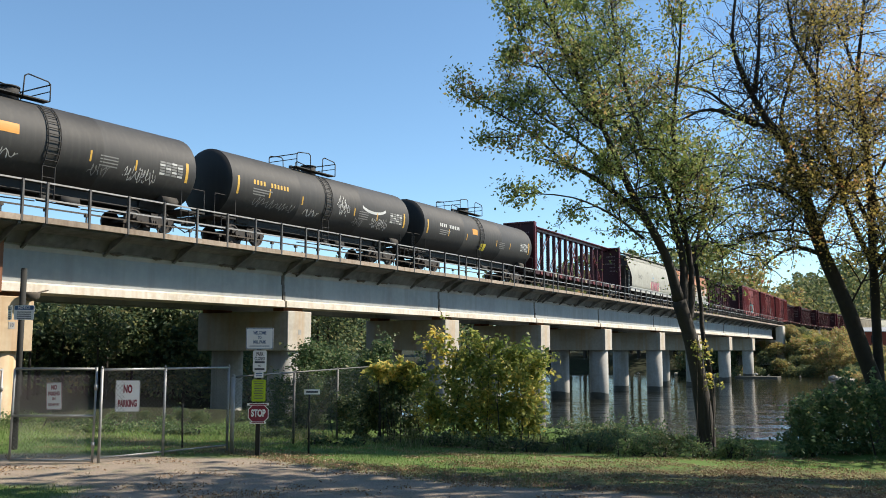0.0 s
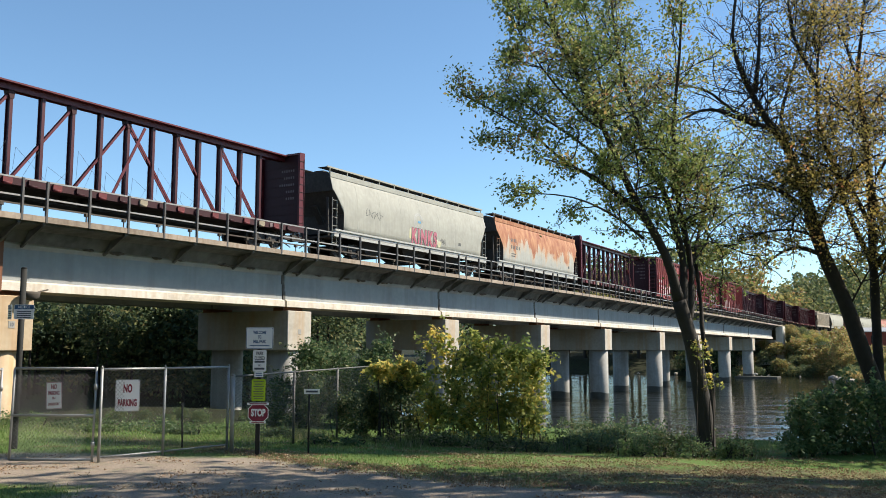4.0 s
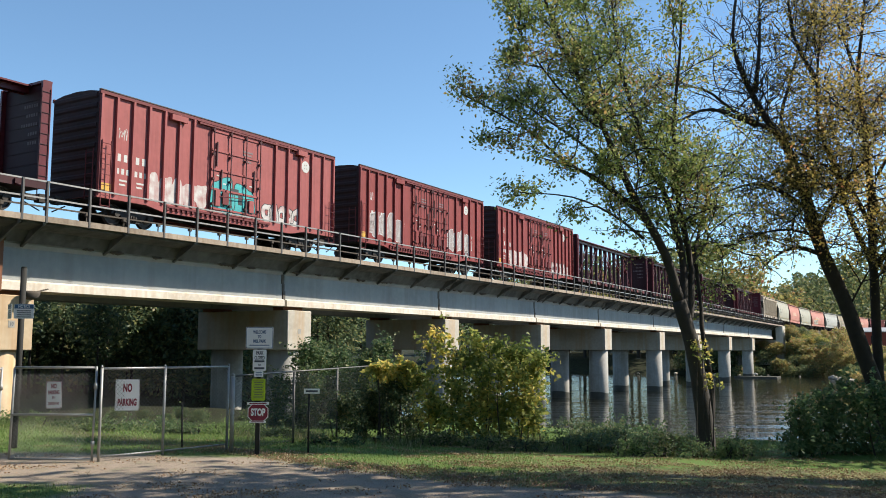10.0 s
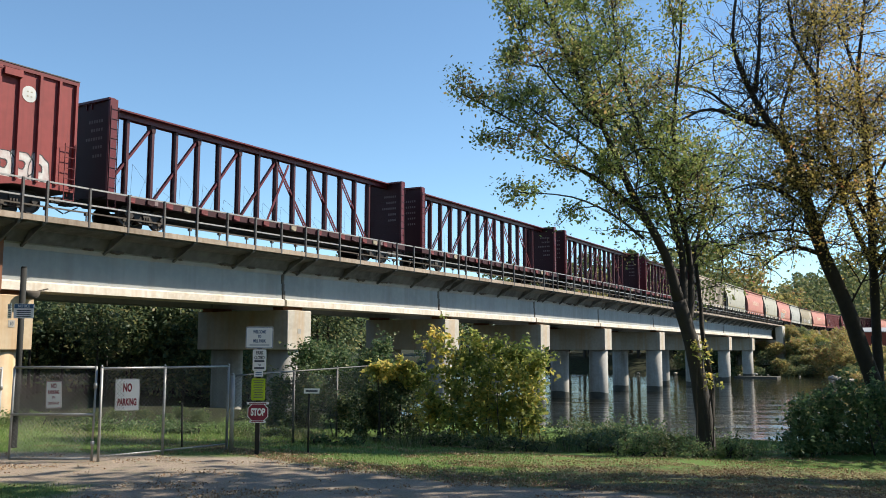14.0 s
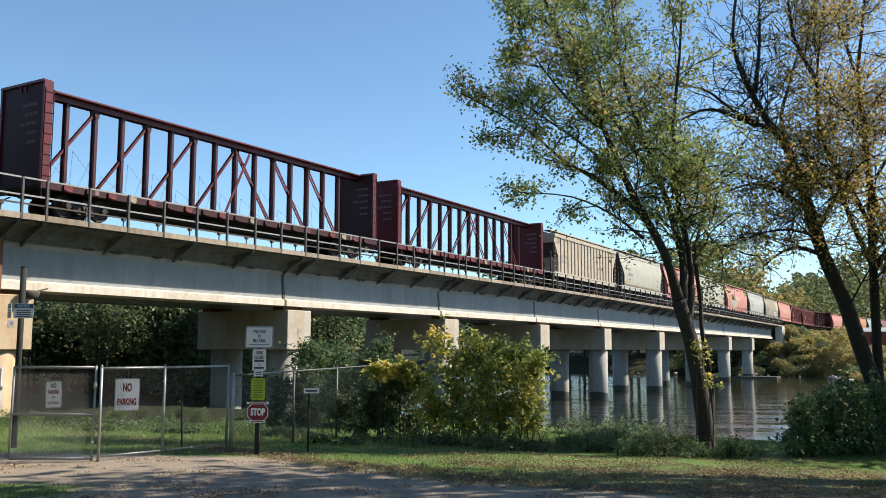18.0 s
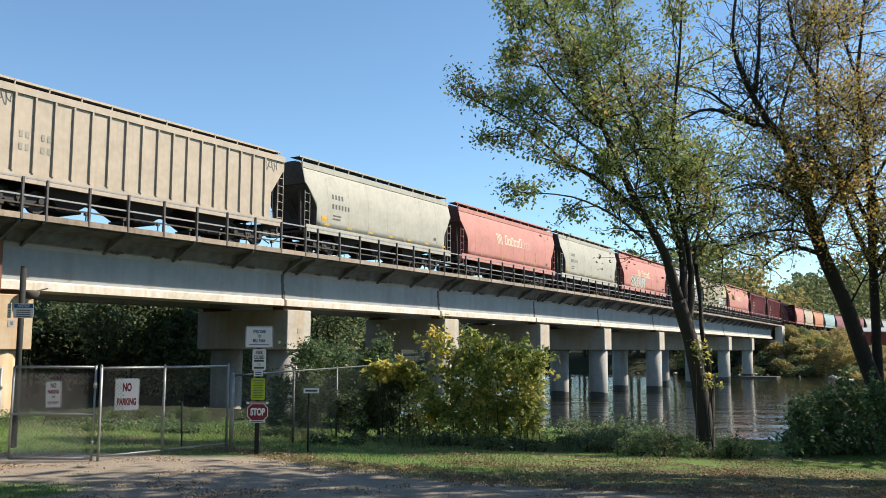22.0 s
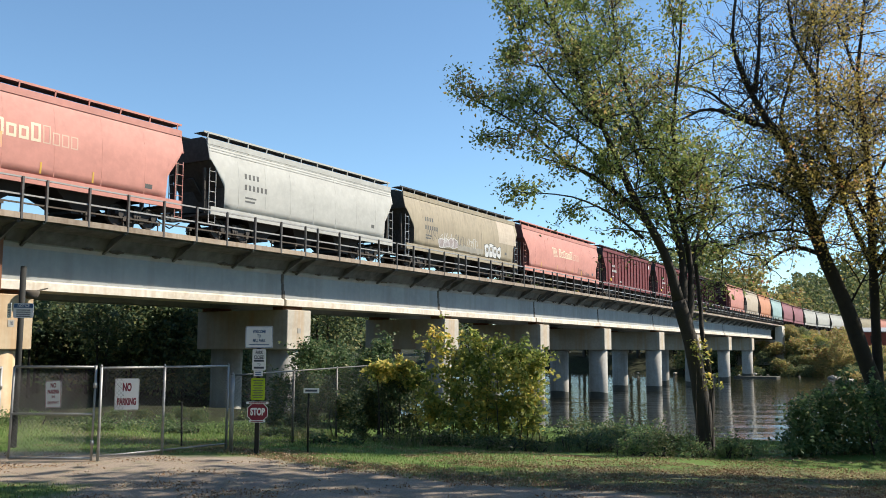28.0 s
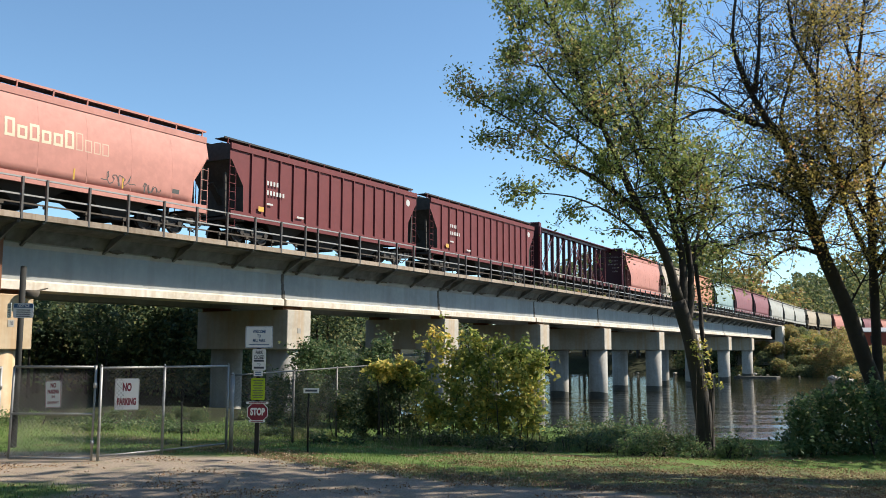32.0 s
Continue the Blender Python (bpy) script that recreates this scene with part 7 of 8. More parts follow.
def sow(name, label, n, area, height, width, mat, seed, keep=lambda x, y: True, lean=0.35):
    """Single blades on the ground, as one sheet of stuff."""
    rs = np.random.RandomState(seed)
    v = []
    while len(v) < n:
        x, y = rs.uniform(area[0], area[1]), rs.uniform(area[2], area[3])
        if keep(x, y):
            v.append((x, y))
    v = np.array(v)
    N = len(v)
    z = np.array([ground_z(x, y) for x, y in v])
    a = rs.uniform(0, 2 * math.pi, N)
    h = height * rs.uniform(0.4, 1.25, N)
    w = width * rs.uniform(0.7, 1.3, N)
    p = np.column_stack((v, z - 0.01))
    dx = np.column_stack((np.cos(a), np.sin(a), np.zeros(N))) * w[:, None] / 2
    b = rs.uniform(0, 2 * math.pi, N)
    tip = p + np.column_stack((np.cos(b) * h * lean * rs.uniform(0.2, 1, N), np.sin(b) * h * lean * rs.uniform(0.2, 1, N), h))
    co = np.stack([p - dx, p + dx, tip], 1).reshape(-1, 3)
    me = bpy.data.meshes.new(name)
    me.vertices.add(3 * N)
    me.vertices.foreach_set("co", co.ravel())
    me.loops.add(3 * N)
    me.loops.foreach_set("vertex_index", np.arange(3 * N))
    me.polygons.add(N)
    me.polygons.foreach_set("loop_start", np.arange(N) * 3)
    me.polygons.foreach_set("loop_total", np.full(N, 3))
    me.update(calc_edges=True)
    me.materials.append(mat)
    return tagged(new(name, me), label, "grass", kind="stuff")


def on_drive(x, y):
    e = y + 0.45 * (x + min(x, 0)) + 0.5 * noise.noise((x * 0.4, y * 0.4, 1.0))
    if x < -5.5 and y < 14.8:
        return False
    return (e < 15.2 and y < 18.8) or (x < -6.0 and y < 19)


def vegetation():
    r = {"trunk": (0.24, 0.17), "stem2": (0.09, 0.05), "A": (0.15, 0.02), "B": (0.13, 0.02), "C": (0.12, 0.02), "A2": (0.06, 0.012), "A4": (0.042, 0.01), "A5": (0.04, 0.01), "A6": (0.02, 0.008), "A7": (0.02, 0.008), "A3": (0.05, 0.012), "B2": (0.07, 0.015), "C2": (0.06, 0.012), "D": (0.045, 0.01), "C3": (0.03, 0.008)}
    near_tree("maple_tree", "leaning multi-stemmed tree with green leaves turning yellow", MAIN_LIMBS, r, M_LEAF, 5, 4.2, 1.3, 13, 0.09, 0.2, 0.16, lambda p: 0.9 if p.z > 9.2 and p.x < 1.0 + 0.12 * (p.y - 21) else (0.25 if p.z < 6.5 and p.x < 3.5 else 0.0), 0.6, {"A2": 0.55, "A3": 0.8, "A4": 0.8, "A5": 0.62, "A6": 0.42, "A7": 0.36, "D": 0.48})
    r = {"trunk": (0.30, 0.18), "L1": (0.17, 0.03), "R": (0.17, 0.03), "R2": (0.1, 0.02), "L2": (0.08, 0.012), "L3": (0.075, 0.012), "L4": (0.06, 0.01), "N1": (0.035, 0.01), "N2": (0.035, 0.01), "N3": (0.035, 0.01), "M7": (0.03, 0.008), "M8": (0.035, 0.008), "M9": (0.035, 0.008), "R5": (0.05, 0.012), "R4": (0.06, 0.012)}
    # its upper left is nearly bare
    near_tree("forked_tree", "forked dark tree with thinning yellow-brown leaves", RIGHT_LIMBS, r, M_LEAFY, 9, 4.2, 1.4, 15, 0.09, 0.15, 0.18, lambda p: 0.95 if p.x < 9.7 and p.z > 8.4 else ((0.78 if p.x < 10.6 else 0.5) if p.z > 10.2 else (0.85 if p.x < 8.8 else (0.4 if p.z > 7.6 else 0.3))), 0.6)
    forked = [o for o in scene.objects if o.name == "forked_tree"][0]
    for pts in ([(9.5, 26.1, 5.5), (9.35, 26.1, 4.9), (9.5, 26.1, 4.3), (9.3, 26.1, 3.6)], [(9.0, 26.0, 5.5), (9.05, 26.0, 5.0), (8.85, 26.0, 4.5), (8.95, 26.0, 4.1)], [(8.6, 25.8, 5.3), (8.5, 25.8, 4.8), (8.65, 25.8, 4.3)], [(10.2, 26.4, 5.6), (10.3, 26.4, 5.0), (10.2, 26.4, 4.5)]):
        bm = bmesh.new()
        tube(bm, pts, 0.018, 0.008, 5)
        part("hanging_twig", fix(bm), M_BARK, forked)
    bush("sapling", "young shoot with a few yellow leaves beside a trunk", [(6.5, 22.75, 2.0, 0.28, 0.25, 0.3), (6.6, 22.8, 1.4, 0.2, 0.2, 0.3), (6.35, 22.7, 2.35, 0.2, 0.2, 0.2)], 170, 0.10, M_VINE, 23, 5, "sapling")
    bush("vine_thicket", "tall thicket overgrown with yellowing grape vine", [(0.0, 27.0, 1.0, 0.7, 0.7, 1.15), (-0.2, 27.2, 2.35, 0.36, 0.4, 0.62), (0.7, 26.9, 1.2, 0.75, 0.8, 1.1), (1.5, 26.8, 1.1, 0.8, 0.8, 1.3), (2.3, 26.9, 1.0, 0.68, 0.8, 1.3), (2.75, 27.0, 0.7, 0.42, 0.6, 1.15), (0.9, 27.1, 2.15, 0.45, 0.5, 0.42), (1.9, 27.1, 2.1, 0.5, 0.5, 0.36), (-0.5, 27.0, 0.5, 0.4, 0.6, 0.8), (2.55, 27.1, 1.75, 0.5, 0.6, 0.55), (1.3, 27.2, 2.25, 0.5, 0.5, 0.4), (2.85, 27.2, 1.5, 0.3, 0.5, 0.75), (0.2, 26.7, 0.2, 0.8, 0.6, 0.75), (1.2, 26.6, 0.2, 0.8, 0.6, 0.8), (2.1, 26.7, 0.2, 0.8, 0.6, 0.75)], 8000, 0.145, M_VINE, 3)
    bush("vine_thicket", "low dark bush with yellow vine over its top", [(-1.6, 27.4, 1.5, 0.75, 0.45, 0.32), (-0.95, 27.3, 1.35, 0.4, 0.4, 0.45)], 1500, 0.15, M_VINE, 7, 6)
    bush("shrub", "shaded bush beneath the vine by the fence", [(-1.5, 27.7, 0.5, 1.0, 0.7, 1.0), (-2.6, 27.9, 0.2, 0.8, 0.6, 0.75)], 9000, 0.09, M_WOOD, 8)
    bush("shrub", "dark green shrub by the fence", [(-4.7, 32.0, 0.8, 0.6, 0.9, 2.0), (-3.6, 33.0, 0.7, 1.0, 1.0, 1.5), (-2.4, 32.0, 0.5, 1.0, 0.9, 1.5), (-5.4, 32, 0.0, 0.9, 0.8, 1.4), (-4.4, 32.4, 1.9, 0.4, 0.6, 0.7), (-2.2, 32.5, 1.7, 0.5, 0.6, 0.8)], 22000, 0.10, M_SHRUB, 4)
    bush("shrub", "wide dark green shrub on the river bank", [(9.4, 23.2, 0.2, 0.7, 0.7, 0.9), (10.2, 23.3, 0.4, 0.75, 0.8, 1.1), (11.1, 23.4, 0.3, 0.9, 0.8, 1.05), (12.1, 23.3, 0.4, 0.9, 0.8, 1.1), (13.0, 23.2, 0.4, 0.9, 0.8, 1.1), (8.8, 22.9, -0.1, 0.45, 0.5, 0.5)], 14000, 0.11, M_SHRUB, 6)
    # rank weeds down the bank to the water
    rnd = random.Random(16)
    for i in range(26):
        x, y = rnd.uniform(2.6, 8.8), rnd.uniform(24.6, 31)
        if x > 0.235 * y:
            continue
        q = rnd.uniform(0.45, 0.95)
        z = ground_z(x, y)
        bush("weed_clump", "rank dark weeds on the river bank", [(x, y, z + 0.1 * q, 0.9 * q, 0.6 * q, 0.5 * q), (x + 0.6 * q, y, z, 0.7 * q, 0.5 * q, 0.45 * q)], 1000, 0.075, (M_WOOD, M_SHRUB)[i % 2], 90 + i, 8, "weeds")
    # weeds round the foot of the leaning tree
    for i, (x, y, q) in enumerate(((6.1, 22.4, 0.6), (6.9, 22.5, 0.5), (5.3, 22.7, 0.65), (7.3, 22.9, 0.45), (4.6, 22.9, 0.5))):
        z = ground_z(x, y)
        bush("weed_clump", "green weeds round the foot of a tree", [(x, y, z + 0.1 * q, 0.6 * q, 0.5 * q, 0.8 * q), (x + 0.4 * q, y, z, 0.5 * q, 0.4 * q, 0.6 * q)], 900, 0.06, (M_SHRUB, M_WEED, M_DRYGRASS)[i % 3], 130 + i, 8, "weeds")
    # low weeds along the crest of the bank
    rnd = random.Random(15)
    for i in range(20):
        x, y = rnd.uniform(-3.5, 7.4), rnd.uniform(23.2, 25.6)
        q = rnd.uniform(0.35, 0.8)
        z = ground_z(x, y)
        bush("weed_clump", "low green weeds on the crest of the bank", [(x, y, z + 0.1 * q, 0.8 * q, 0.5 * q, 0.42 * q), (x + 0.6 * q, y, z, 0.6 * q, 0.5 * q, 0.5 * q)], 900, 0.065, (M_SHRUB, M_WOOD, M_DRYGRASS)[i % 3], 60 + i, 8, "weeds")
    # weeds under the bridge
    for i, (x, y, s) in enumerate(((-13.5, 27.5, 1.0), (-11.0, 28.0, 0.8), (-8.8, 27.0, 0.9), (-6.6, 27.5, 0.8), (-15.5, 27.0, 1.0), (-4.6, 26.5, 0.6), (-9.8, 25.6, 0.45), (-7.6, 25.8, 0.4))):
        bush("weed_clump", "knee-high green weeds under the bridge", [(x, y, ground_z(x, y) + 0.1 * s, 1.3 * s, 0.8 * s, 0.36 * s), (x + 0.9 * s, y + 0.2, ground_z(x, y) + 0.1 * s, 0.8 * s, 0.6 * s, 0.3 * s)], 2000, 0.065, M_SHRUB if i % 3 else M_WEED, 20 + i, 8, "weeds")
    # woods behind the bridge and across the river
    dark = [far_tree("tall woodland tree in dark green leaf", 15, 8.5, M_WOOD, 31), far_tree("broad woodland tree in dark green leaf", 12, 8.0, M_WOOD, 32), far_tree("slender woodland tree turning yellow-green", 14, 6.0, M_WOOD, 33)]
    bank = [far_tree("tall tree on the far bank in olive leaf", 15, 8.5, M_FARWOOD, 34), far_tree("broad tree on the far bank in green leaf", 12, 8.0, M_FARWOOD, 35), far_tree("slender tree on the far bank in green leaf", 14, 6.0, M_FARWOOD, 36)]
    gold = [far_tree("riverside tree in yellow autumn leaf", 10, 7.0, M_AUTUMN, 41), far_tree("tall olive-yellow tree by the river", 12, 7.0, M_AUTUMN, 42), far_tree("low riverside scrub in autumn colours", 5.5, 6.0, M_AUTUMN, 43)]
    used = set()
    rnd = random.Random(77)
    line = np.column_stack((_x, _y))[520 - 60:520 + 460]

    def clear(x, y, gap, side=0):
        """Off the track, and beyond it (side 1) or on the camera's side (-1)."""
        d = line - np.array((x, y))
        j = int(np.argmin((d * d).sum(1)))
        if math.hypot(*d[j]) < gap:
            return False
        a = float(_a[520 - 60 + j])
        off = (x - line[j][0]) * math.cos(a) - (y - line[j][1]) * math.sin(a)
        return side == 0 or off * side < 0

    def wood(kinds, n, bearing, depth, scale, gap, side, wet=False):
        """Trees scattered within a sector seen from the drive."""
        k = tries = 0
        while k < n and tries < n * 30:
            tries += 1
            y = rnd.uniform(*depth)
            x = y * rnd.uniform(*bearing)
            if 0.44 < x / y < 0.53 and 135 < y < 290:      # open ground before the red building
                continue
            if not clear(x, y, gap, side) or (ground_z(x, y) < WATER + 0.25 and not wet):
                continue
            set_tree(kinds[k % len(kinds)], used, x, y, rnd.uniform(*scale), rnd.uniform(0, 360))
            k += 1
    scrub = far_tree("dense dark undergrowth of the wood", 4.2, 6.0, M_WOOD, 51, 2600, 0.3)
    wood([scrub], 46, (-0.62, 0.06), (52, 72), (0.7, 1.2), 7, 1)
    bole = far_tree("slim dark woodland tree with a bare lower trunk", 9, 4.0, M_WOOD, 37, 1300, 0.34, 0.5)
    wood([bole], 34, (-0.60, 0.0), (43, 56), (0.62, 0.8), 7, 1)
    wood(dark, 30, (-0.62, -0.02), (50, 66), (0.42, 0.58), 8, 1)
    wood(dark, 44, (-0.62, 0.12), (58, 95), (0.5, 0.75), 14, 1)
    wood(dark, 22, (-0.17, 0.03), (62, 104), (0.6, 0.85), 14, 1)
    thicket = far_tree("dense scrub on the far bank", 4.2, 6.0, M_FARWOOD, 52, 2600, 0.3)
    wood([thicket], 44, (0.06, 0.37), (152, 182), (0.8, 1.4), 7, 1)
    wood([gold[2], bank[1]], 12, (0.10, 0.37), (160, 182), (0.45, 0.7), 7, 1)
    wood(bank + [gold[1]], 46, (0.02, 0.29), (180, 255), (1.3, 1.75), 12, 1)
    wood([gold[1], gold[0], bank[1]], 12, (0.29, 0.365), (185, 255), (0.75, 1.1), 12, 1)
    wood([gold[2], gold[0], gold[2], gold[1]], 40, (0.39, 0.58), (140, 180), (0.45, 0.75), 9, -1)
    wood([gold[2]], 20, (0.40, 0.5), (176, 225), (0.45, 0.65), 7, -1)
    # scrub over the slope of the far embankment
    for i in range(130):
        sl, off = rnd.uniform(187, 275) if i % 3 else rnd.uniform(184.6, 200), rnd.uniform(4.0, 15.5)
        p = on_line(sl, off, 6.5 - (off - 3.6) * 0.83 - 0.4)
        set_tree((gold[2], thicket, gold[2], gold[0])[i % 4], used, p[0], p[1], rnd.uniform(0.26, 0.46) * (0.55 if i % 4 == 3 else 1) * (0.7 if off < 7 else 1), rnd.uniform(0, 360), p[2])
    for i in range(40):
        sl, off = rnd.uniform(184.8, 200), rnd.uniform(3.3, 9)
        p = on_line(sl, off, min(6.6, 6.5 - (off - 3.6) * 0.83) - 0.25)
        set_tree((gold[2], thicket)[i % 2], used, p[0], p[1], rnd.uniform(0.14, 0.26), rnd.uniform(0, 360), p[2])
    # taller shrubs of mixed colours over the bank's rounded end
    tints = [far_tree("round shrub in yellow leaf on the railway bank", 4.4, 4.4, M_VINE, 53, 2000, 0.26, 0.1), far_tree("orange-brown shrub on the railway bank", 4.0, 3.2, M_LEAFY, 54, 1500, 0.26, 0.1), far_tree("dark green shrub on the railway bank", 4.2, 4.6, M_FARWOOD, 55, 2000, 0.26, 0.1), far_tree("grey-green thorny shrub on the railway bank", 3.6, 4.6, M_WOOD, 56, 1300, 0.24, 0.1)]
    for i in range(76):
        sl, off = rnd.uniform(183.5, 190), rnd.uniform(4.4, 13)
        p = on_line(sl, off, 0)
        z = ground_z(p[0], p[1])
        top = on_line(sl, off, 6.0 - (off - 4.4) * 0.22)[2] - rnd.uniform(0.0, 3.2)
        sc = rnd.uniform(0.32, 0.7)
        set_tree(tints[(3, 2, 0, 2, 1, 0, 3)[i % 7]], used, p[0], p[1], sc, rnd.uniform(0, 360), max(z, top - 4.2 * sc))
    for i in range(60):
        sl, off = rnd.uniform(190, 235), rnd.uniform(3.6, 14)
        p = on_line(sl, off, 6.4 - (off - 3.6) * 0.83)
        set_tree(tints[(0, 2, 1, 0, 2)[i % 5]], used, p[0], p[1], rnd.uniform(0.3, 0.6) * (0.6 if off < 6 else 1), rnd.uniform(0, 360), p[2])
    # tall trees beyond the line
    for kind, b, y, sc in ((bank[0], 0.283, 205, 1.8), (bank[2], 0.297, 215, 2.0), (bank[1], 0.27, 200, 1.9), (bank[0], 0.255, 210, 1.7), (bank[1], 0.307, 222, 1.7), (gold[0], 0.335, 228, 2.0), (gold[0], 0.327, 240, 1.9), (gold[1], 0.35, 236, 1.25), (gold[1], 0.365, 244, 1.2), (gold[1], 0.38, 250, 1.25), (gold[0], 0.372, 236, 1.2), (bank[1], 0.395, 270, 1.75), (bank[0], 0.41, 275, 1.45), (bank[1], 0.42, 280, 1.8), (gold[1], 0.40, 255, 1.2), (bank[0], 0.44, 305, 2.0), (bank[0], 0.455, 310, 2.2), (bank[1], 0.47, 315, 2.5), (bank[0], 0.485, 320, 2.3)):
        if clear(b * y, y, 6, 1):
            set_tree(kind, used, b * y, y, sc, 50 * b * y)
    # and dark bushes before the abutment
    for i in range(44):
        sl, off = rnd.uniform(174, 183), rnd.uniform(-5, 13)
        p = on_line(sl, off, 0)
        z = ground_z(p[0], p[1])
        set_tree((thicket, scrub, gold[2])[i % 3], used, p[0], p[1], rnd.uniform(0.35, 0.65), rnd.uniform(0, 360), z - 0.2 + 0.35 * max(0, sl - 177))
    for i in range(190):
        off = rnd.uniform(-10, 22)
        sl = far_edge(off) + rnd.uniform(-1.5, 24)
        d = DIST - off
        if abs(off + 3) < 7 and sl < 184:
            continue
        set_tree((thicket, gold[2], gold[2], bank[1])[i % 4], used, sl * U.x - d * U.y, sl * U.y + d * U.x, rnd.uniform(0.3, 0.5) * (0.4 if i % 4 == 3 else 1), rnd.uniform(0, 360))
    wood([gold[1], gold[0], gold[1], bank[1]], 30, (0.32, 0.43), (250, 330), (1.2, 1.6), 9, 1)
    wood([bank[0], bank[1], gold[1]], 46, (0.385, 0.60), (325, 430), (1.4, 2.0), 12, 0)
    wood([bank[0], bank[1], bank[2]], 26, (0.43, 0.60), (335, 375), (1.8, 2.2), 9, 0)
    wood([bank[0], bank[2]], 8, (0.455, 0.56), (190, 225), (0.8, 1.1), 9, -1)
    # trees beside the park drive, whose shade falls over it
    park = far_tree("tall open-crowned park tree beside the drive", 17, 5.5, M_LEAF, 61, 1050, 0.24, 0.63)
    for x, y, sc in ((10.0, 17.6, 1.0), (9.3, 16.2, 1.05), (9.7, 15.4, 1.0), (10.9, 17.4, 1.0), (13.2, 16.6, 1.0), (12.4, 18.4, 1.0), (16.2, 18.4, 1.0), (19.4, 19.0, 1.0), (15.4, 15.2, 1.0), (18.0, 16.4, 1.0), (20.6, 16.8, 1.0)):
        set_tree(park, used, x, y, sc, 40 * x)
    park = far_tree("leafy park tree on the river bank", 12.5, 6.5, M_LEAF, 62, 2600, 0.24, 0.25)
    for x, y, sc in ((16.8, 24.6, 0.8), (20.4, 24.8, 1.0), (18.6, 29.5, 0.95), (19.2, 26.4, 0.95), (21.5, 31.0, 1.1), (22.5, 27.5, 1.1)):
        set_tree(park, used, x, y, sc, 40 * x)
    # unseen woods by the near end of the bridge, added to keep skylight off the piers
    for i in range(16):
        x, y = -11 - 5.5 * (i % 4) + rnd.uniform(-1.5, 1.5), 8 - 6.0 * (i // 4) + rnd.uniform(-1.5, 1.5)
        if clear(x, y, 9) and x < -0.5 * max(y, 0) - 6:
            set_tree(dark[i % 3], used, x, y, rnd.uniform(1.0, 1.2), rnd.uniform(0, 360))
    for i in range(22):
        x, y = -20 - 6.0 * (i % 5) + rnd.uniform(-2, 2), 14 + 6.0 * (i // 5) + rnd.uniform(-2, 2)
        if clear(x, y, 7) and x < -0.6 * y - 4:
            set_tree(dark[i % 3], used, x, y, rnd.uniform(0.7, 1.0), rnd.uniform(0, 360))
    # unseen tall trees close behind the camera, added to dim the piers' near faces
    for i in range(20):
        x, y = -24 + 3.6 * i + rnd.uniform(-1, 1), -9 - 5 * (i % 2) + rnd.uniform(-1.5, 1.5)
        set_tree(dark[i % 3], used, x, y, rnd.uniform(1.15, 1.4), rnd.uniform(0, 360))
    for i in range(40):
        x, y = rnd.uniform(-20, -4), rnd.uniform(29.5, 37)
        if min(abs(so(x, y)[0] - q) for q, w in PIERS) < 2.4:
            continue
        set_tree(scrub, used, x, y, rnd.uniform(0.07, 0.13), rnd.uniform(0, 360))
    # an unseen ring of trees behind the camera, added to block the low sky
    for i in range(26):
        a = radians(100 + 205 * i / 25)
        q = 30 + 22 * (i % 3) + rnd.uniform(-5, 5)
        x, y = q * math.sin(a), q * math.cos(a)
        if clear(x, y, 14):
            set_tree(dark[i % 3], used, x, y, rnd.uniform(0.9, 1.2), rnd.uniform(0, 360))
    join_far(280)
    sow("lawn", "mown green grass with bare patches", 90000, (-16, 20, 13, 31), 0.055, 0.016, M_GRASS, 1, lambda x, y: not on_drive(x, y) and abs(x) < 0.52 * y + 1 and (x < 2 or noise.noise((x * 0.5, y * 0.5, 2)) > 0.9 - 0.09 * (y - 12)))
    sow("tall_grass", "tall seeding grass along the bank crest", 6000, (-6, 9, 22.5, 28.5), 0.28, 0.014, M_DRYGRASS, 2, lambda x, y: noise.noise((x * 0.9, y * 0.9, 4)) > 0.22 and y > 23.2 - 0.05 * x and x < 8.2, 0.6)
    sow("tall_grass", "rank green grass under the fence", 9000, (-17, -1, 21.5, 29), 0.10, 0.018, M_GRASS, 3, lambda x, y: True, 0.6)
    # fallen leaves lie flat
    rs = np.random.RandomState(12)
    v = []
    while len(v) < 64000:
        x, y = rs.uniform(-9, 16), rs.uniform(12.8, 25)
        c = noise.noise((x * 0.8, y * 1.1, 9)) + 0.6 * noise.noise((x * 2.4, y * 3.0, 5))
        e = y + 0.45 * (x + min(x, 0))
        if 15.0 < e < 16.6 and x > -5.5:
            band = 0.34 + 0.5 * c
        elif x > 1.5 - 0.4 * (y - 15) and not on_drive(x, y):
            band = 0.34 + 0.5 * c - max(0.0, y - 18.0) * 0.06
        elif -7 < x < -2.2 and y < 14.9 and on_drive(x, y):
            band = 0.30 + 0.7 * c - abs(y - 14.0) * 0.2
        elif on_drive(x, y):
            band = 0.8 * c - 0.12
        else:
            band = 0.9 * c + (0.08 if x > -1 else -0.22)
        if rs.uniform(0, 0.8) < band:
            v.append((x, y, ground_z(x, y) + 0.012 + rs.uniform(0, 0.02)))
    me = leaf_mesh("leaf_litter", v, 0.031, M_FALLEN, 13, 0.0, 0.7)
    tagged(new("leaf_litter", me), "brown fallen leaves on grass and drive", "leaves", kind="stuff")


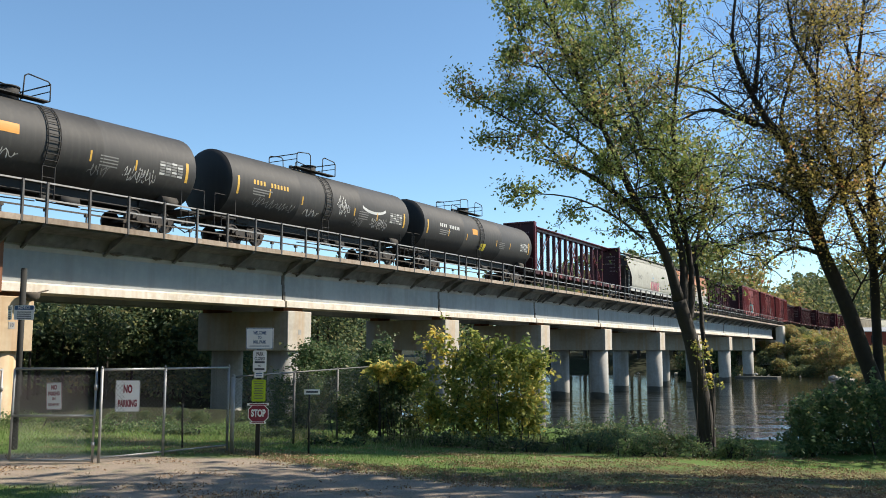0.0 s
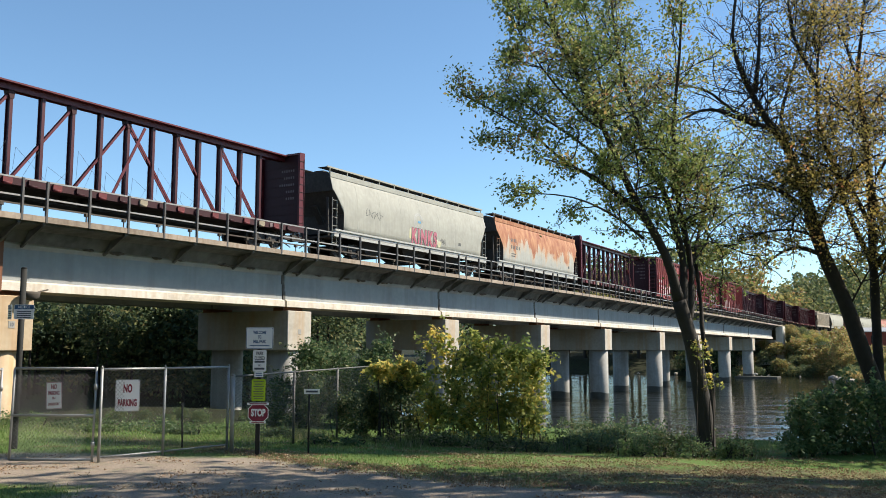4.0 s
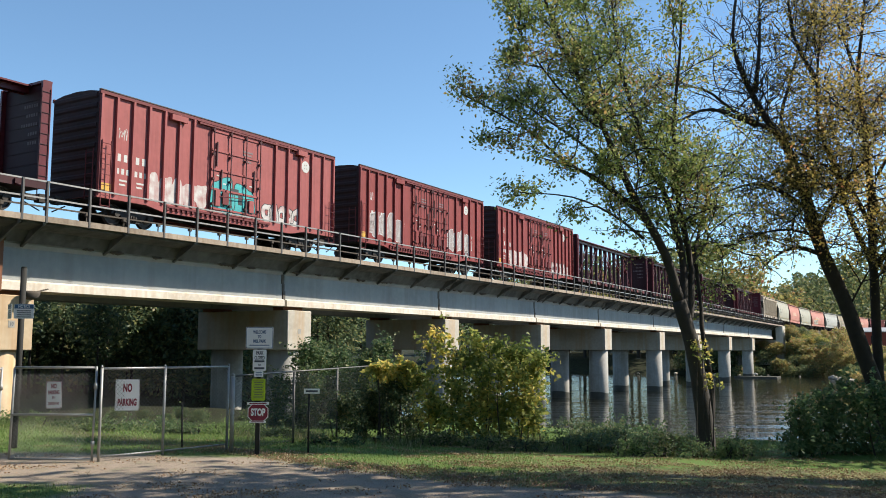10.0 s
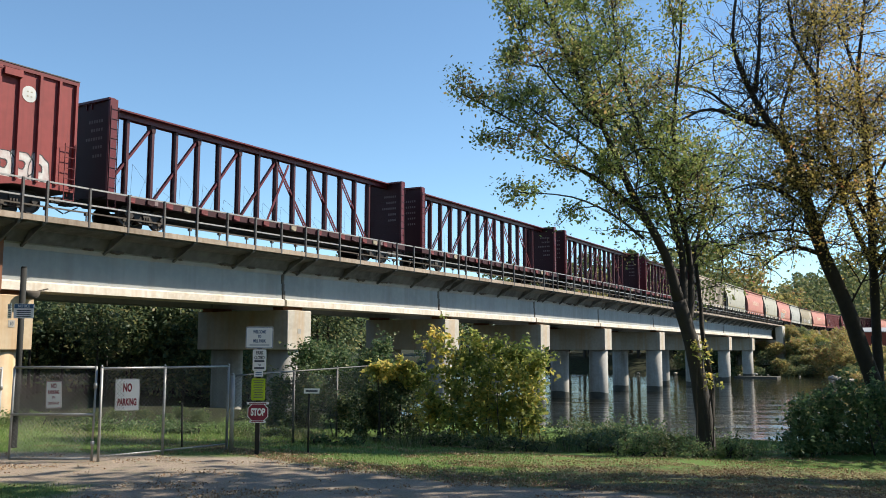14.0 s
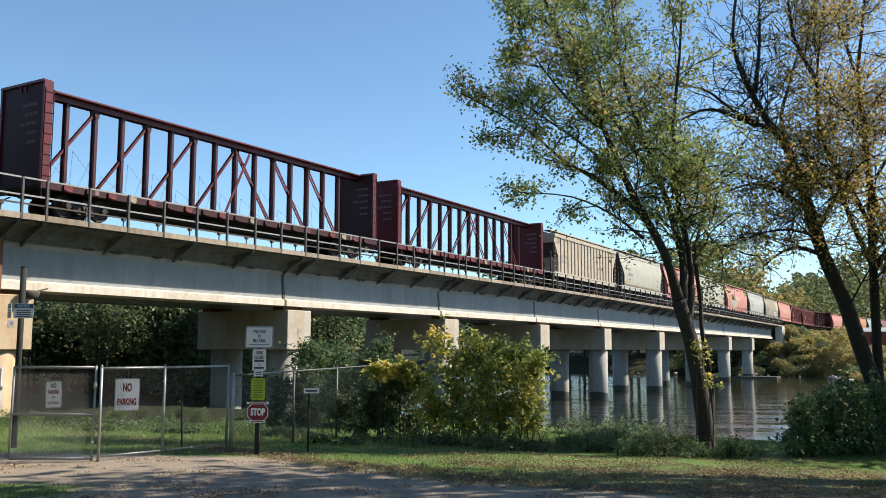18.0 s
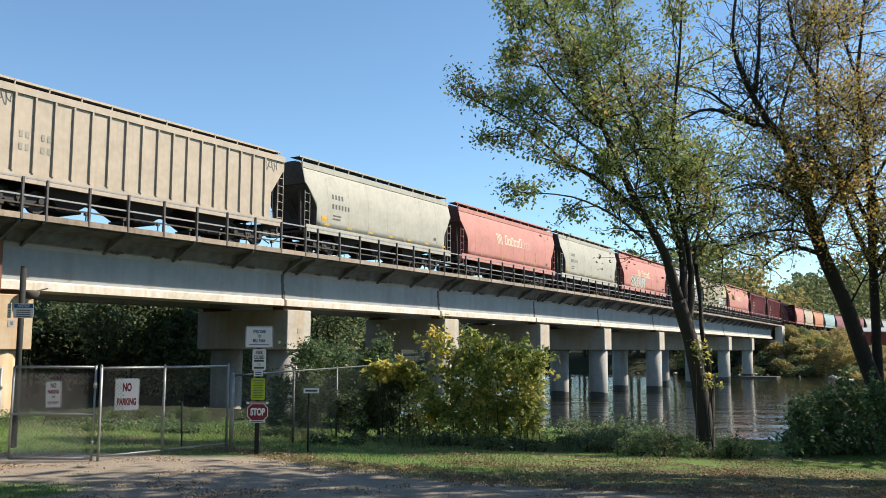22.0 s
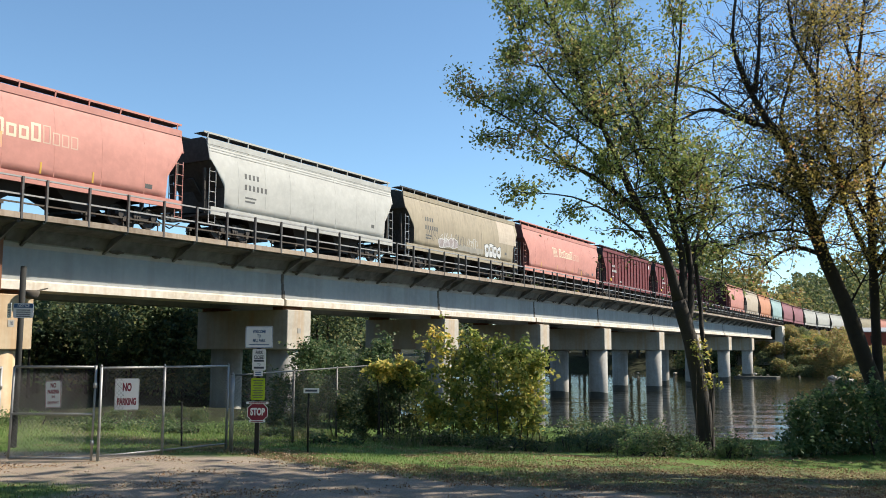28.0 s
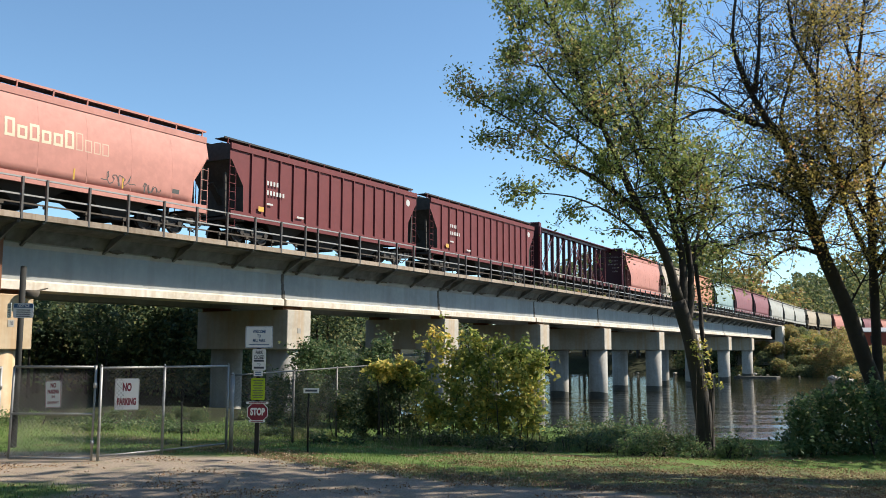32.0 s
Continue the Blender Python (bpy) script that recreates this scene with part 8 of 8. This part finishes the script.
def red_building():
    """A low red building beyond the river."""
    wall = material("red_clapboard", (0.36, 0.07, 0.04), 0.8, scale=0.6, streaks=0.3)
    tin = material("grey_roof_sheet", (0.42, 0.42, 0.41), 0.5, 0.3, scale=0.5, streaks=0.4, streak_col=(0.3, 0.25, 0.2))
    b = tagged(new("red_building"), "low red building with a pale grey roof beyond the river", "building")
    b.matrix_basis = pose(113.5, 250, 2.6, 0, 0, -14)
    bm = bmesh.new()
    box(bm, 0, 24, 0, 9, 0, 4.6)
    part("walls", bm, wall, b)
    bm = bmesh.new()
    loft(bm, [[(x, -0.5, 4.7), (x, 4.5, 5.9), (x, 9.5, 4.7), (x, 9.5, 4.5), (x, 4.5, 5.7), (x, -0.5, 4.5)] for x in (-0.5, 24.5)])
    part("roof", fix(bm), tin, b)
    for x in (4, 10, 16, 21):
        bm = bmesh.new()
        box(bm, x, x + 1.4, -0.06, 0.0, 1.6, 3.6)
        part("window", bm, M_UNDER, b)


red_building()
vegetation()


# ---- fence, gate and signs ----
M_GALV = material("galvanised_steel", (0.34, 0.34, 0.335), 0.5, 0.4, second=(0.22, 0.22, 0.22), scale=7, bump=0.05)
# a darker copy of the gate's steel for the long fence
M_DARKGALV = material("weathered_fence_steel", (0.13, 0.13, 0.125), 0.6, 0.3, second=(0.08, 0.078, 0.072), scale=7, bump=0.05)
M_WIRE = material("chain_link_wire", (0.17, 0.17, 0.17), 0.5, 0.6, scale=9, bump=0)
M_POSTDARK = material("dark_sign_post", (0.022, 0.022, 0.02), 0.85, scale=6)
M_SIGNW = material("sign_white", (0.84, 0.85, 0.86), 0.35, second=(0.72, 0.73, 0.74), scale=4, amount=0.3, bump=0)
M_SIGNRED = material("sign_red", (0.22, 0.013, 0.04), 0.4, scale=4, amount=0.3, bump=0)
M_SIGNGREEN = material("sign_lime", (0.42, 0.58, 0.02), 0.4, scale=4, amount=0.3, bump=0)
M_SIGNBLUE = material("sign_blue", (0.05, 0.12, 0.26), 0.4, scale=4, amount=0.3, bump=0)
M_SIGNBACK = material("sign_grey_back", (0.3, 0.3, 0.3), 0.5, 0.4, scale=4, bump=0)
M_INK = material("sign_ink", (0.07, 0.08, 0.11), 0.5, scale=4, amount=0.2, bump=0)


def mesh_panel(a, b, za, zb, h, parent, cell=0.085, r=0.0023):
    """Woven wire between two posts: crossed slanting wires, with barbs at the top."""
    a, b = Vector(a), Vector(b)
    n = (b - a).length
    bm = bmesh.new()
    k = int((n + h) / cell)
    for sgn in (1, -1):
        for i in range(k):
            t0 = i * cell - h
            # a wire runs at 45 degrees from (t0, 0) to (t0 + h, h)
            lo, hi = max(0.0, -t0), min(h, n - t0)
            if hi - lo < 0.02:
                continue
            pts = []
            for z in (lo, hi):
                t = t0 + z
                t = t if sgn > 0 else n - t
                f = t / n
                pts.append(Vector((a.x + (b.x - a.x) * f, a.y + (b.y - a.y) * f, za + (zb - za) * f + z)) + Vector((0, 0.002 * sgn, 0)))
            rod(bm, pts[0], pts[1], r, n=3, caps=False)
    for i in range(int(n / cell)):
        f = (i + 0.5) * cell / n
        p = Vector((a.x + (b.x - a.x) * f, a.y + (b.y - a.y) * f, za + (zb - za) * f + h))
        rod(bm, p, p + Vector((0.012 if i % 2 else -0.012, 0, 0.035)), r, n=3, caps=False)
    return tagged(part("wire_mesh", bm, M_WIRE, parent), kind="stuff")


def pipe(name, parent, a, b, r=0.024, mat=None):
    bm = bmesh.new()
    rod(bm, a, b, r, n=8)
    return part(name, bm, mat or M_GALV, parent)


def capped_post(parent, x, y, h, r=0.036, mat=None):
    bm = bmesh.new()
    z = ground_z(x, y)
    rod(bm, (x, y, z - 0.1), (x, y, h), r, n=10)
    rod(bm, (x, y, h), (x, y, h + 0.05), r * 1.15, r * 0.3, n=10)
    return part("post", bm, mat or M_GALV, parent)


def gate_leaf(label, x0, y0, x1, y1, lean):
    g = tagged(new("gate_leaf"), label, "gate", "leaves of the park gate")
    z0, z1, zm = 0.06, 1.80, 0.90
    p = lambda f, z: Vector((x0 + (x1 - x0) * f + lean * z, y0 + (y1 - y0) * f, z + ground_z(x0, y0)))
    pipe("stile", g, p(0, z0), p(0, z1))
    pipe("stile", g, p(1, z0 - 0.05), p(1, z1 + 0.03))
    for z, nm in ((z0, "bottom_rail"), (zm, "mid_rail"), (z1, "top_rail")):
        pipe(nm, g, p(0, z), p(1, z))
    q0, q1 = p(0.02, z0), p(0.98, z0)
    mesh_panel(q0, q1, q0.z, q1.z, z1 - z0, g)
    for z in (0.35, 1.45):
        bm = bmesh.new()
        rod(bm, p(1, z) + Vector((0, 0, -0.05)), p(1, z) + Vector((0, 0, 0.05)), 0.04, n=8)
        part("hinge", bm, M_GALV, g)
    return g


def fence():
    gate_leaf("galvanised chain-link gate leaf with a mid rail", -8.33, 17.7, -6.74, 17.7, 0.012)
    gate_leaf("open galvanised chain-link gate leaf", -9.6, 15.9, -8.48, 17.5, 0.012)
    f = tagged(new("chain_link_fence"), "galvanised chain-link fence panel beside the gate", "fence")
    pts = [(-6.62, 17.72), (-5.72, 18.8), (-4.72, 20.1)]
    for x, y in pts:
        capped_post(f, x, y, 1.80, 0.029)
    for (x0, y0), (x1, y1) in zip(pts, pts[1:]):
        pipe("top_rail", f, (x0, y0, 1.78), (x1, y1, 1.78))
        pipe("bottom_rail", f, (x0, y0, 0.1), (x1, y1, 0.1), 0.018)
        mesh_panel((x0, y0 - 0.03, 0), (x1, y1 - 0.03, 0), 0.06, 0.06, 1.72, f)
    f = tagged(new("chain_link_fence"), "chain-link fence running down to the bridge through shrubs", "fence")
    n = 4
    for i in range(n + 1):
        t = i / n
        x, y = -4.5 + 2.6 * t, 19.6 + 16.2 * t
        capped_post(f, x, y, 1.60, 0.032 if i else 0.045, M_DARKGALV if i else None)
        if i:
            pipe("top_rail", f, (px_, py_, 1.59), (x, y, 1.59), 0.021, M_DARKGALV)
            za, zb = ground_z(px_, py_) + 0.05, ground_z(x, y) + 0.05
            mesh_panel((px_, py_, 0), (x, y, 0), za, zb, 1.58 - max(za, zb), f, 0.075 if i < 3 else 0.13)
        px_, py_ = x, y
    # a bare steel stake, and a short post with a small notice
    s = tagged(new("steel_stake"), "thin dark steel stake in the grass", "post")
    bm = bmesh.new()
    rod(bm, (-5.83, 20.6, ground_z(-5.83, 20.6) - 0.1), (-5.86, 20.6, 0.98), 0.022, n=6)
    part("stake", bm, M_POSTDARK, s)


def board(name, parent, w, h, mat, corner=0.03, thick=0.006, sides=None):
    """A thin rounded plate, facing -y."""
    bm = bmesh.new()
    ring = []
    if sides:
        ring = [(w / 2 / math.cos(math.pi / sides) * math.cos(math.pi / sides + 2 * math.pi * i / sides), w / 2 / math.cos(math.pi / sides) * math.sin(math.pi / sides + 2 * math.pi * i / sides)) for i in range(sides)]
    else:
        for cx, cz, a0 in ((1, 1, 0), (-1, 1, 90), (-1, -1, 180), (1, -1, 270)):
            for k in range(4):
                t = radians(a0 + 30 * k)
                ring.append((cx * (w / 2 - corner) + corner * math.cos(t), cz * (h / 2 - corner) + corner * math.sin(t)))
    loft(bm, [[(x, e, z) for x, z in ring] for e in (-thick / 2, thick / 2)])
    return part(name, fix(bm), mat, parent)


def border(parent, w, h, t, mat, corner=0.02, y=-0.005, sides=None):
    bm = bmesh.new()
    rings = []
    for off in (0, t):
        ring = []
        if sides:
            r = (w / 2 - off) / math.cos(math.pi / sides)
            ring = [(r * math.cos(math.pi / sides + 2 * math.pi * i / sides), r * math.sin(math.pi / sides + 2 * math.pi * i / sides)) for i in range(sides)]
        else:
            for cx, cz, a0 in ((1, 1, 0), (-1, 1, 90), (-1, -1, 180), (1, -1, 270)):
                for k in range(4):
                    a = radians(a0 + 30 * k)
                    ring.append((cx * (w / 2 - off - corner) + corner * math.cos(a), cz * (h / 2 - off - corner) + corner * math.sin(a)))
        rings.append([bm.verts.new((x, y, z)) for x, z in ring])
    n = len(rings[0])
    for i in range(n):
        bm.faces.new((rings[0][i], rings[0][(i + 1) % n], rings[1][(i + 1) % n], rings[1][i]))
    return part("border", bm, mat, parent)


def words(parent, txt, size, z, mat, x=0.0, y=-0.005, sx=0.9, bold=0.02):
    me = text_mesh(txt, size, bold)
    for v in me.vertices:
        v.co = (x + v.co.x * sx, y, z + v.co.y)
    me.materials.append(mat)
    ob = new("lettering", me)
    ob.parent = parent
    return ob


def bars(parent, rows, mat, y=-0.005):
    """Lines of writing too small to read: (z, width, height)."""
    for z, w, h in rows:
        bm = bmesh.new()
        bm.faces.new([bm.verts.new(p) for p in ((-w / 2, y, z - h / 2), (w / 2, y, z - h / 2), (w / 2, y, z + h / 2), (-w / 2, y, z + h / 2))])
        part("text_line", bm, mat, parent)


def sign(name, label, m, w, h, mat, **kw):
    s = tagged(new(name), label, "sign")
    s.matrix_basis = m
    p = board("plate", s, w, h, mat, **kw)
    return s


def signs():
    # on the gate and its side panel
    s = sign("no_parking_sign", "white no parking sign with red letters on the fence", pose(-6.24, 18.1, 1.26, 0, 0, 14), 0.46, 0.62, M_SIGNW)
    words(s, "NO", 0.21, 0.13, M_SIGNRED, sx=0.5, bold=0.05)
    words(s, "PARKING", 0.18, -0.15, M_SIGNRED, sx=0.475, bold=0.05)
    border(s, 0.45, 0.61, 0.006, M_SIGNBACK, 0.03)
    s = sign("no_parking_sign", "small white no parking sign with red letters on the gate", pose(-7.5, 17.64, 1.28, 0, -2, 0), 0.305, 0.52, M_SIGNW)
    words(s, "NO", 0.115, 0.165, M_SIGNRED, sx=0.6, bold=0.045)
    words(s, "PARKING", 0.1, 0.045, M_SIGNRED, sx=0.52, bold=0.045)
    words(s, "IN", 0.07, -0.05, M_SIGNRED)
    words(s, "DRIVEWAY", 0.075, -0.165, M_SIGNRED, sx=0.58, bold=0.03)
    border(s, 0.295, 0.51, 0.008, M_SIGNRED, 0.03)
    # the park's sign post
    post = tagged(new("sign_post"), "dark square steel sign post beside the drive", "post")
    bm = bmesh.new()
    box(bm, -3.92, -3.83, 19.2, 19.27, ground_z(-3.9, 19.2) - 0.2, 2.62)
    part("post", bm, M_POSTDARK, post)
    X, Y = -3.87, 19.185
    s = sign("welcome_sign", "white park welcome sign with dark blue letters", pose(X, Y, 2.405, 0, 0, 0), 0.58, 0.455, M_SIGNW)
    words(s, "WELCOME", 0.09, 0.115, M_SIGNBLUE, sx=0.62, bold=0.04)
    words(s, "TO", 0.085, 0.02, M_SIGNBLUE, sx=0.62, bold=0.04)
    words(s, "MILL PARK", 0.09, -0.075, M_SIGNBLUE, sx=0.62, bold=0.04)
    bars(s, [(-0.158, 0.42, 0.016)], M_SIGNBLUE)
    border(s, 0.565, 0.44, 0.01, M_SIGNBLUE, 0.025)
    s = sign("park_hours_sign", "white park closed sign with dark letters", pose(X + 0.01, Y, 1.93, 0, 0, 0), 0.285, 0.45, M_SIGNW)
    words(s, "PARK", 0.1, 0.15, M_INK, sx=0.62, bold=0.035)
    words(s, "CLOSED", 0.1, 0.05, M_INK, sx=0.58, bold=0.035)
    words(s, "TO", 0.055, -0.1, M_INK)
    bars(s, [(-0.02, 0.21, 0.04), (-0.165, 0.21, 0.04)], M_INK)
    s = sign("small_notice", "small white notice plate under the park sign", pose(X, Y, 1.645, 0, 0, 0), 0.19, 0.115, M_SIGNW, corner=0.01)
    bars(s, [(0.025, 0.13, 0.02), (-0.02, 0.13, 0.02)], M_SIGNBLUE)
    s = sign("green_notice", "lime green notice with fine dark print", pose(X, Y, 1.32, 0, 0, 0), 0.29, 0.455, M_SIGNGREEN)
    bars(s, [(0.18 - 0.035 * i, 0.22 - 0.03 * (i % 3), 0.012) for i in range(11)], M_INK)
    s = sign("stop_sign", "small red octagonal stop sign with white letters", pose(X + 0.005, Y - 0.004, 0.845, 0, 0, 0), 0.43, 0.43, M_SIGNRED, sides=8)
    border(s, 0.43, 0.43, 0.014, M_SIGNW, sides=8)
    words(s, "STOP", 0.2, 0.0, M_SIGNW, sx=0.62, y=-0.006, bold=0.05)
    s = sign("strip_notice", "narrow white strip of print above the stop sign", pose(X, Y - 0.012, 1.035, 0, 0, 0), 0.46, 0.05, M_SIGNW, corner=0.008)
    bars(s, [(0.0, 0.36, 0.022)], M_SIGNRED)
    s = sign("strip_notice", "narrow white strip of print below the stop sign", pose(X, Y - 0.012, 0.655, 0, 0, 0), 0.34, 0.045, M_SIGNW, corner=0.008)
    bars(s, [(0.0, 0.26, 0.018)], M_SIGNRED)
    # the railway's notice on a tall pole
    pole = tagged(new("notice_pole"), "tall dark pole carrying a folded notice", "pole")
    bm = bmesh.new()
    rod(bm, (-9.34, 20.05, ground_z(-9.3, 20) - 0.2), (-9.32, 20.05, 3.95), 0.065, n=10)
    rod(bm, (-9.32, 20.05, 3.95), (-9.32, 20.05, 3.98), 0.07, 0.05, n=10)
    part("pole", bm, M_POSTDARK, pole)
    for dx, rz, w in ((0.17, 8, 0.42), (-0.17, -50, 0.3)):
        s = sign("notice_sign", "blue and white warning notice on the pole", pose(-9.40 + dx, 19.95 + (0.06 if rz < 0 else 0), 2.985, 0, 0, rz), w, 0.32, M_SIGNW)
        bm = bmesh.new()
        box(bm, -w / 2 + 0.01, w / 2 - 0.01, -0.007, -0.004, 0.06, 0.15)
        part("header_band", bm, M_SIGNBLUE, s)
        words(s, "NOTICE", 0.085, 0.105, M_SIGNW, y=-0.009, sx=0.8 if rz > 0 else 0.6)
        bars(s, [(0.01 - 0.045 * i, w * 0.7, 0.02) for i in range(4)], M_INK)
    # a small board on a stake
    st = tagged(new("small_board"), "small white board on a thin dark stake", "sign")
    bm = bmesh.new()
    rod(bm, (-2.92, 20.0, ground_z(-2.9, 20) - 0.2), (-2.92, 20.0, 1.27), 0.022, n=6)
    part("stake", bm, M_POSTDARK, st)
    bm = bmesh.new()
    box(bm, -3.03, -2.69, 19.96, 19.972, 1.2, 1.31)
    part("board", bm, M_SIGNW, st)
    bm = bmesh.new()
    bm.faces.new([bm.verts.new(p) for p in ((-2.99, 19.957, 1.235), (-2.73, 19.957, 1.235), (-2.73, 19.957, 1.275), (-2.99, 19.957, 1.275))])
    part("text_line", bm, M_INK, st)


fence()
signs()


def pier_number():
    ob = sorted((o for o in bpy.data.objects if o.name.startswith("number_plate")), key=lambda o: o.name)[1]
    me = text_mesh("10", 0.19, 0.02)
    for v in me.vertices:
        v.co = (-0.01 + v.co.x * 0.8, -2.036, 3.09 + v.co.y)
    me.materials.append(M_INK)
    t = new("numeral", me)
    t.parent = ob


pier_number()


# ---- motion ----
def motions():
    for car, u in CARS:
        walk(car, [(t, line_pose(u - V * t, 0, TOR)) for t in [1.0 * i for i in range(33)]])
    # every wheelset rolls alike: one turn about its axle, shared by all
    sets = [o for o in scene.objects if o.name.startswith("wheelset")]
    walk(sets[0], [(i / FPS, pose(0, 0, 0, 0, -math.degrees(V / 0.465 * i / FPS), 0)) for i in range(32 * FPS + 1)])
    src = sets[0].animation_data
    for o in sets[1:]:
        o.rotation_mode = "QUATERNION"
        keys = o.animation_data_create()
        keys.action = src.action
        keys.action_slot = src.action_slot


motions()
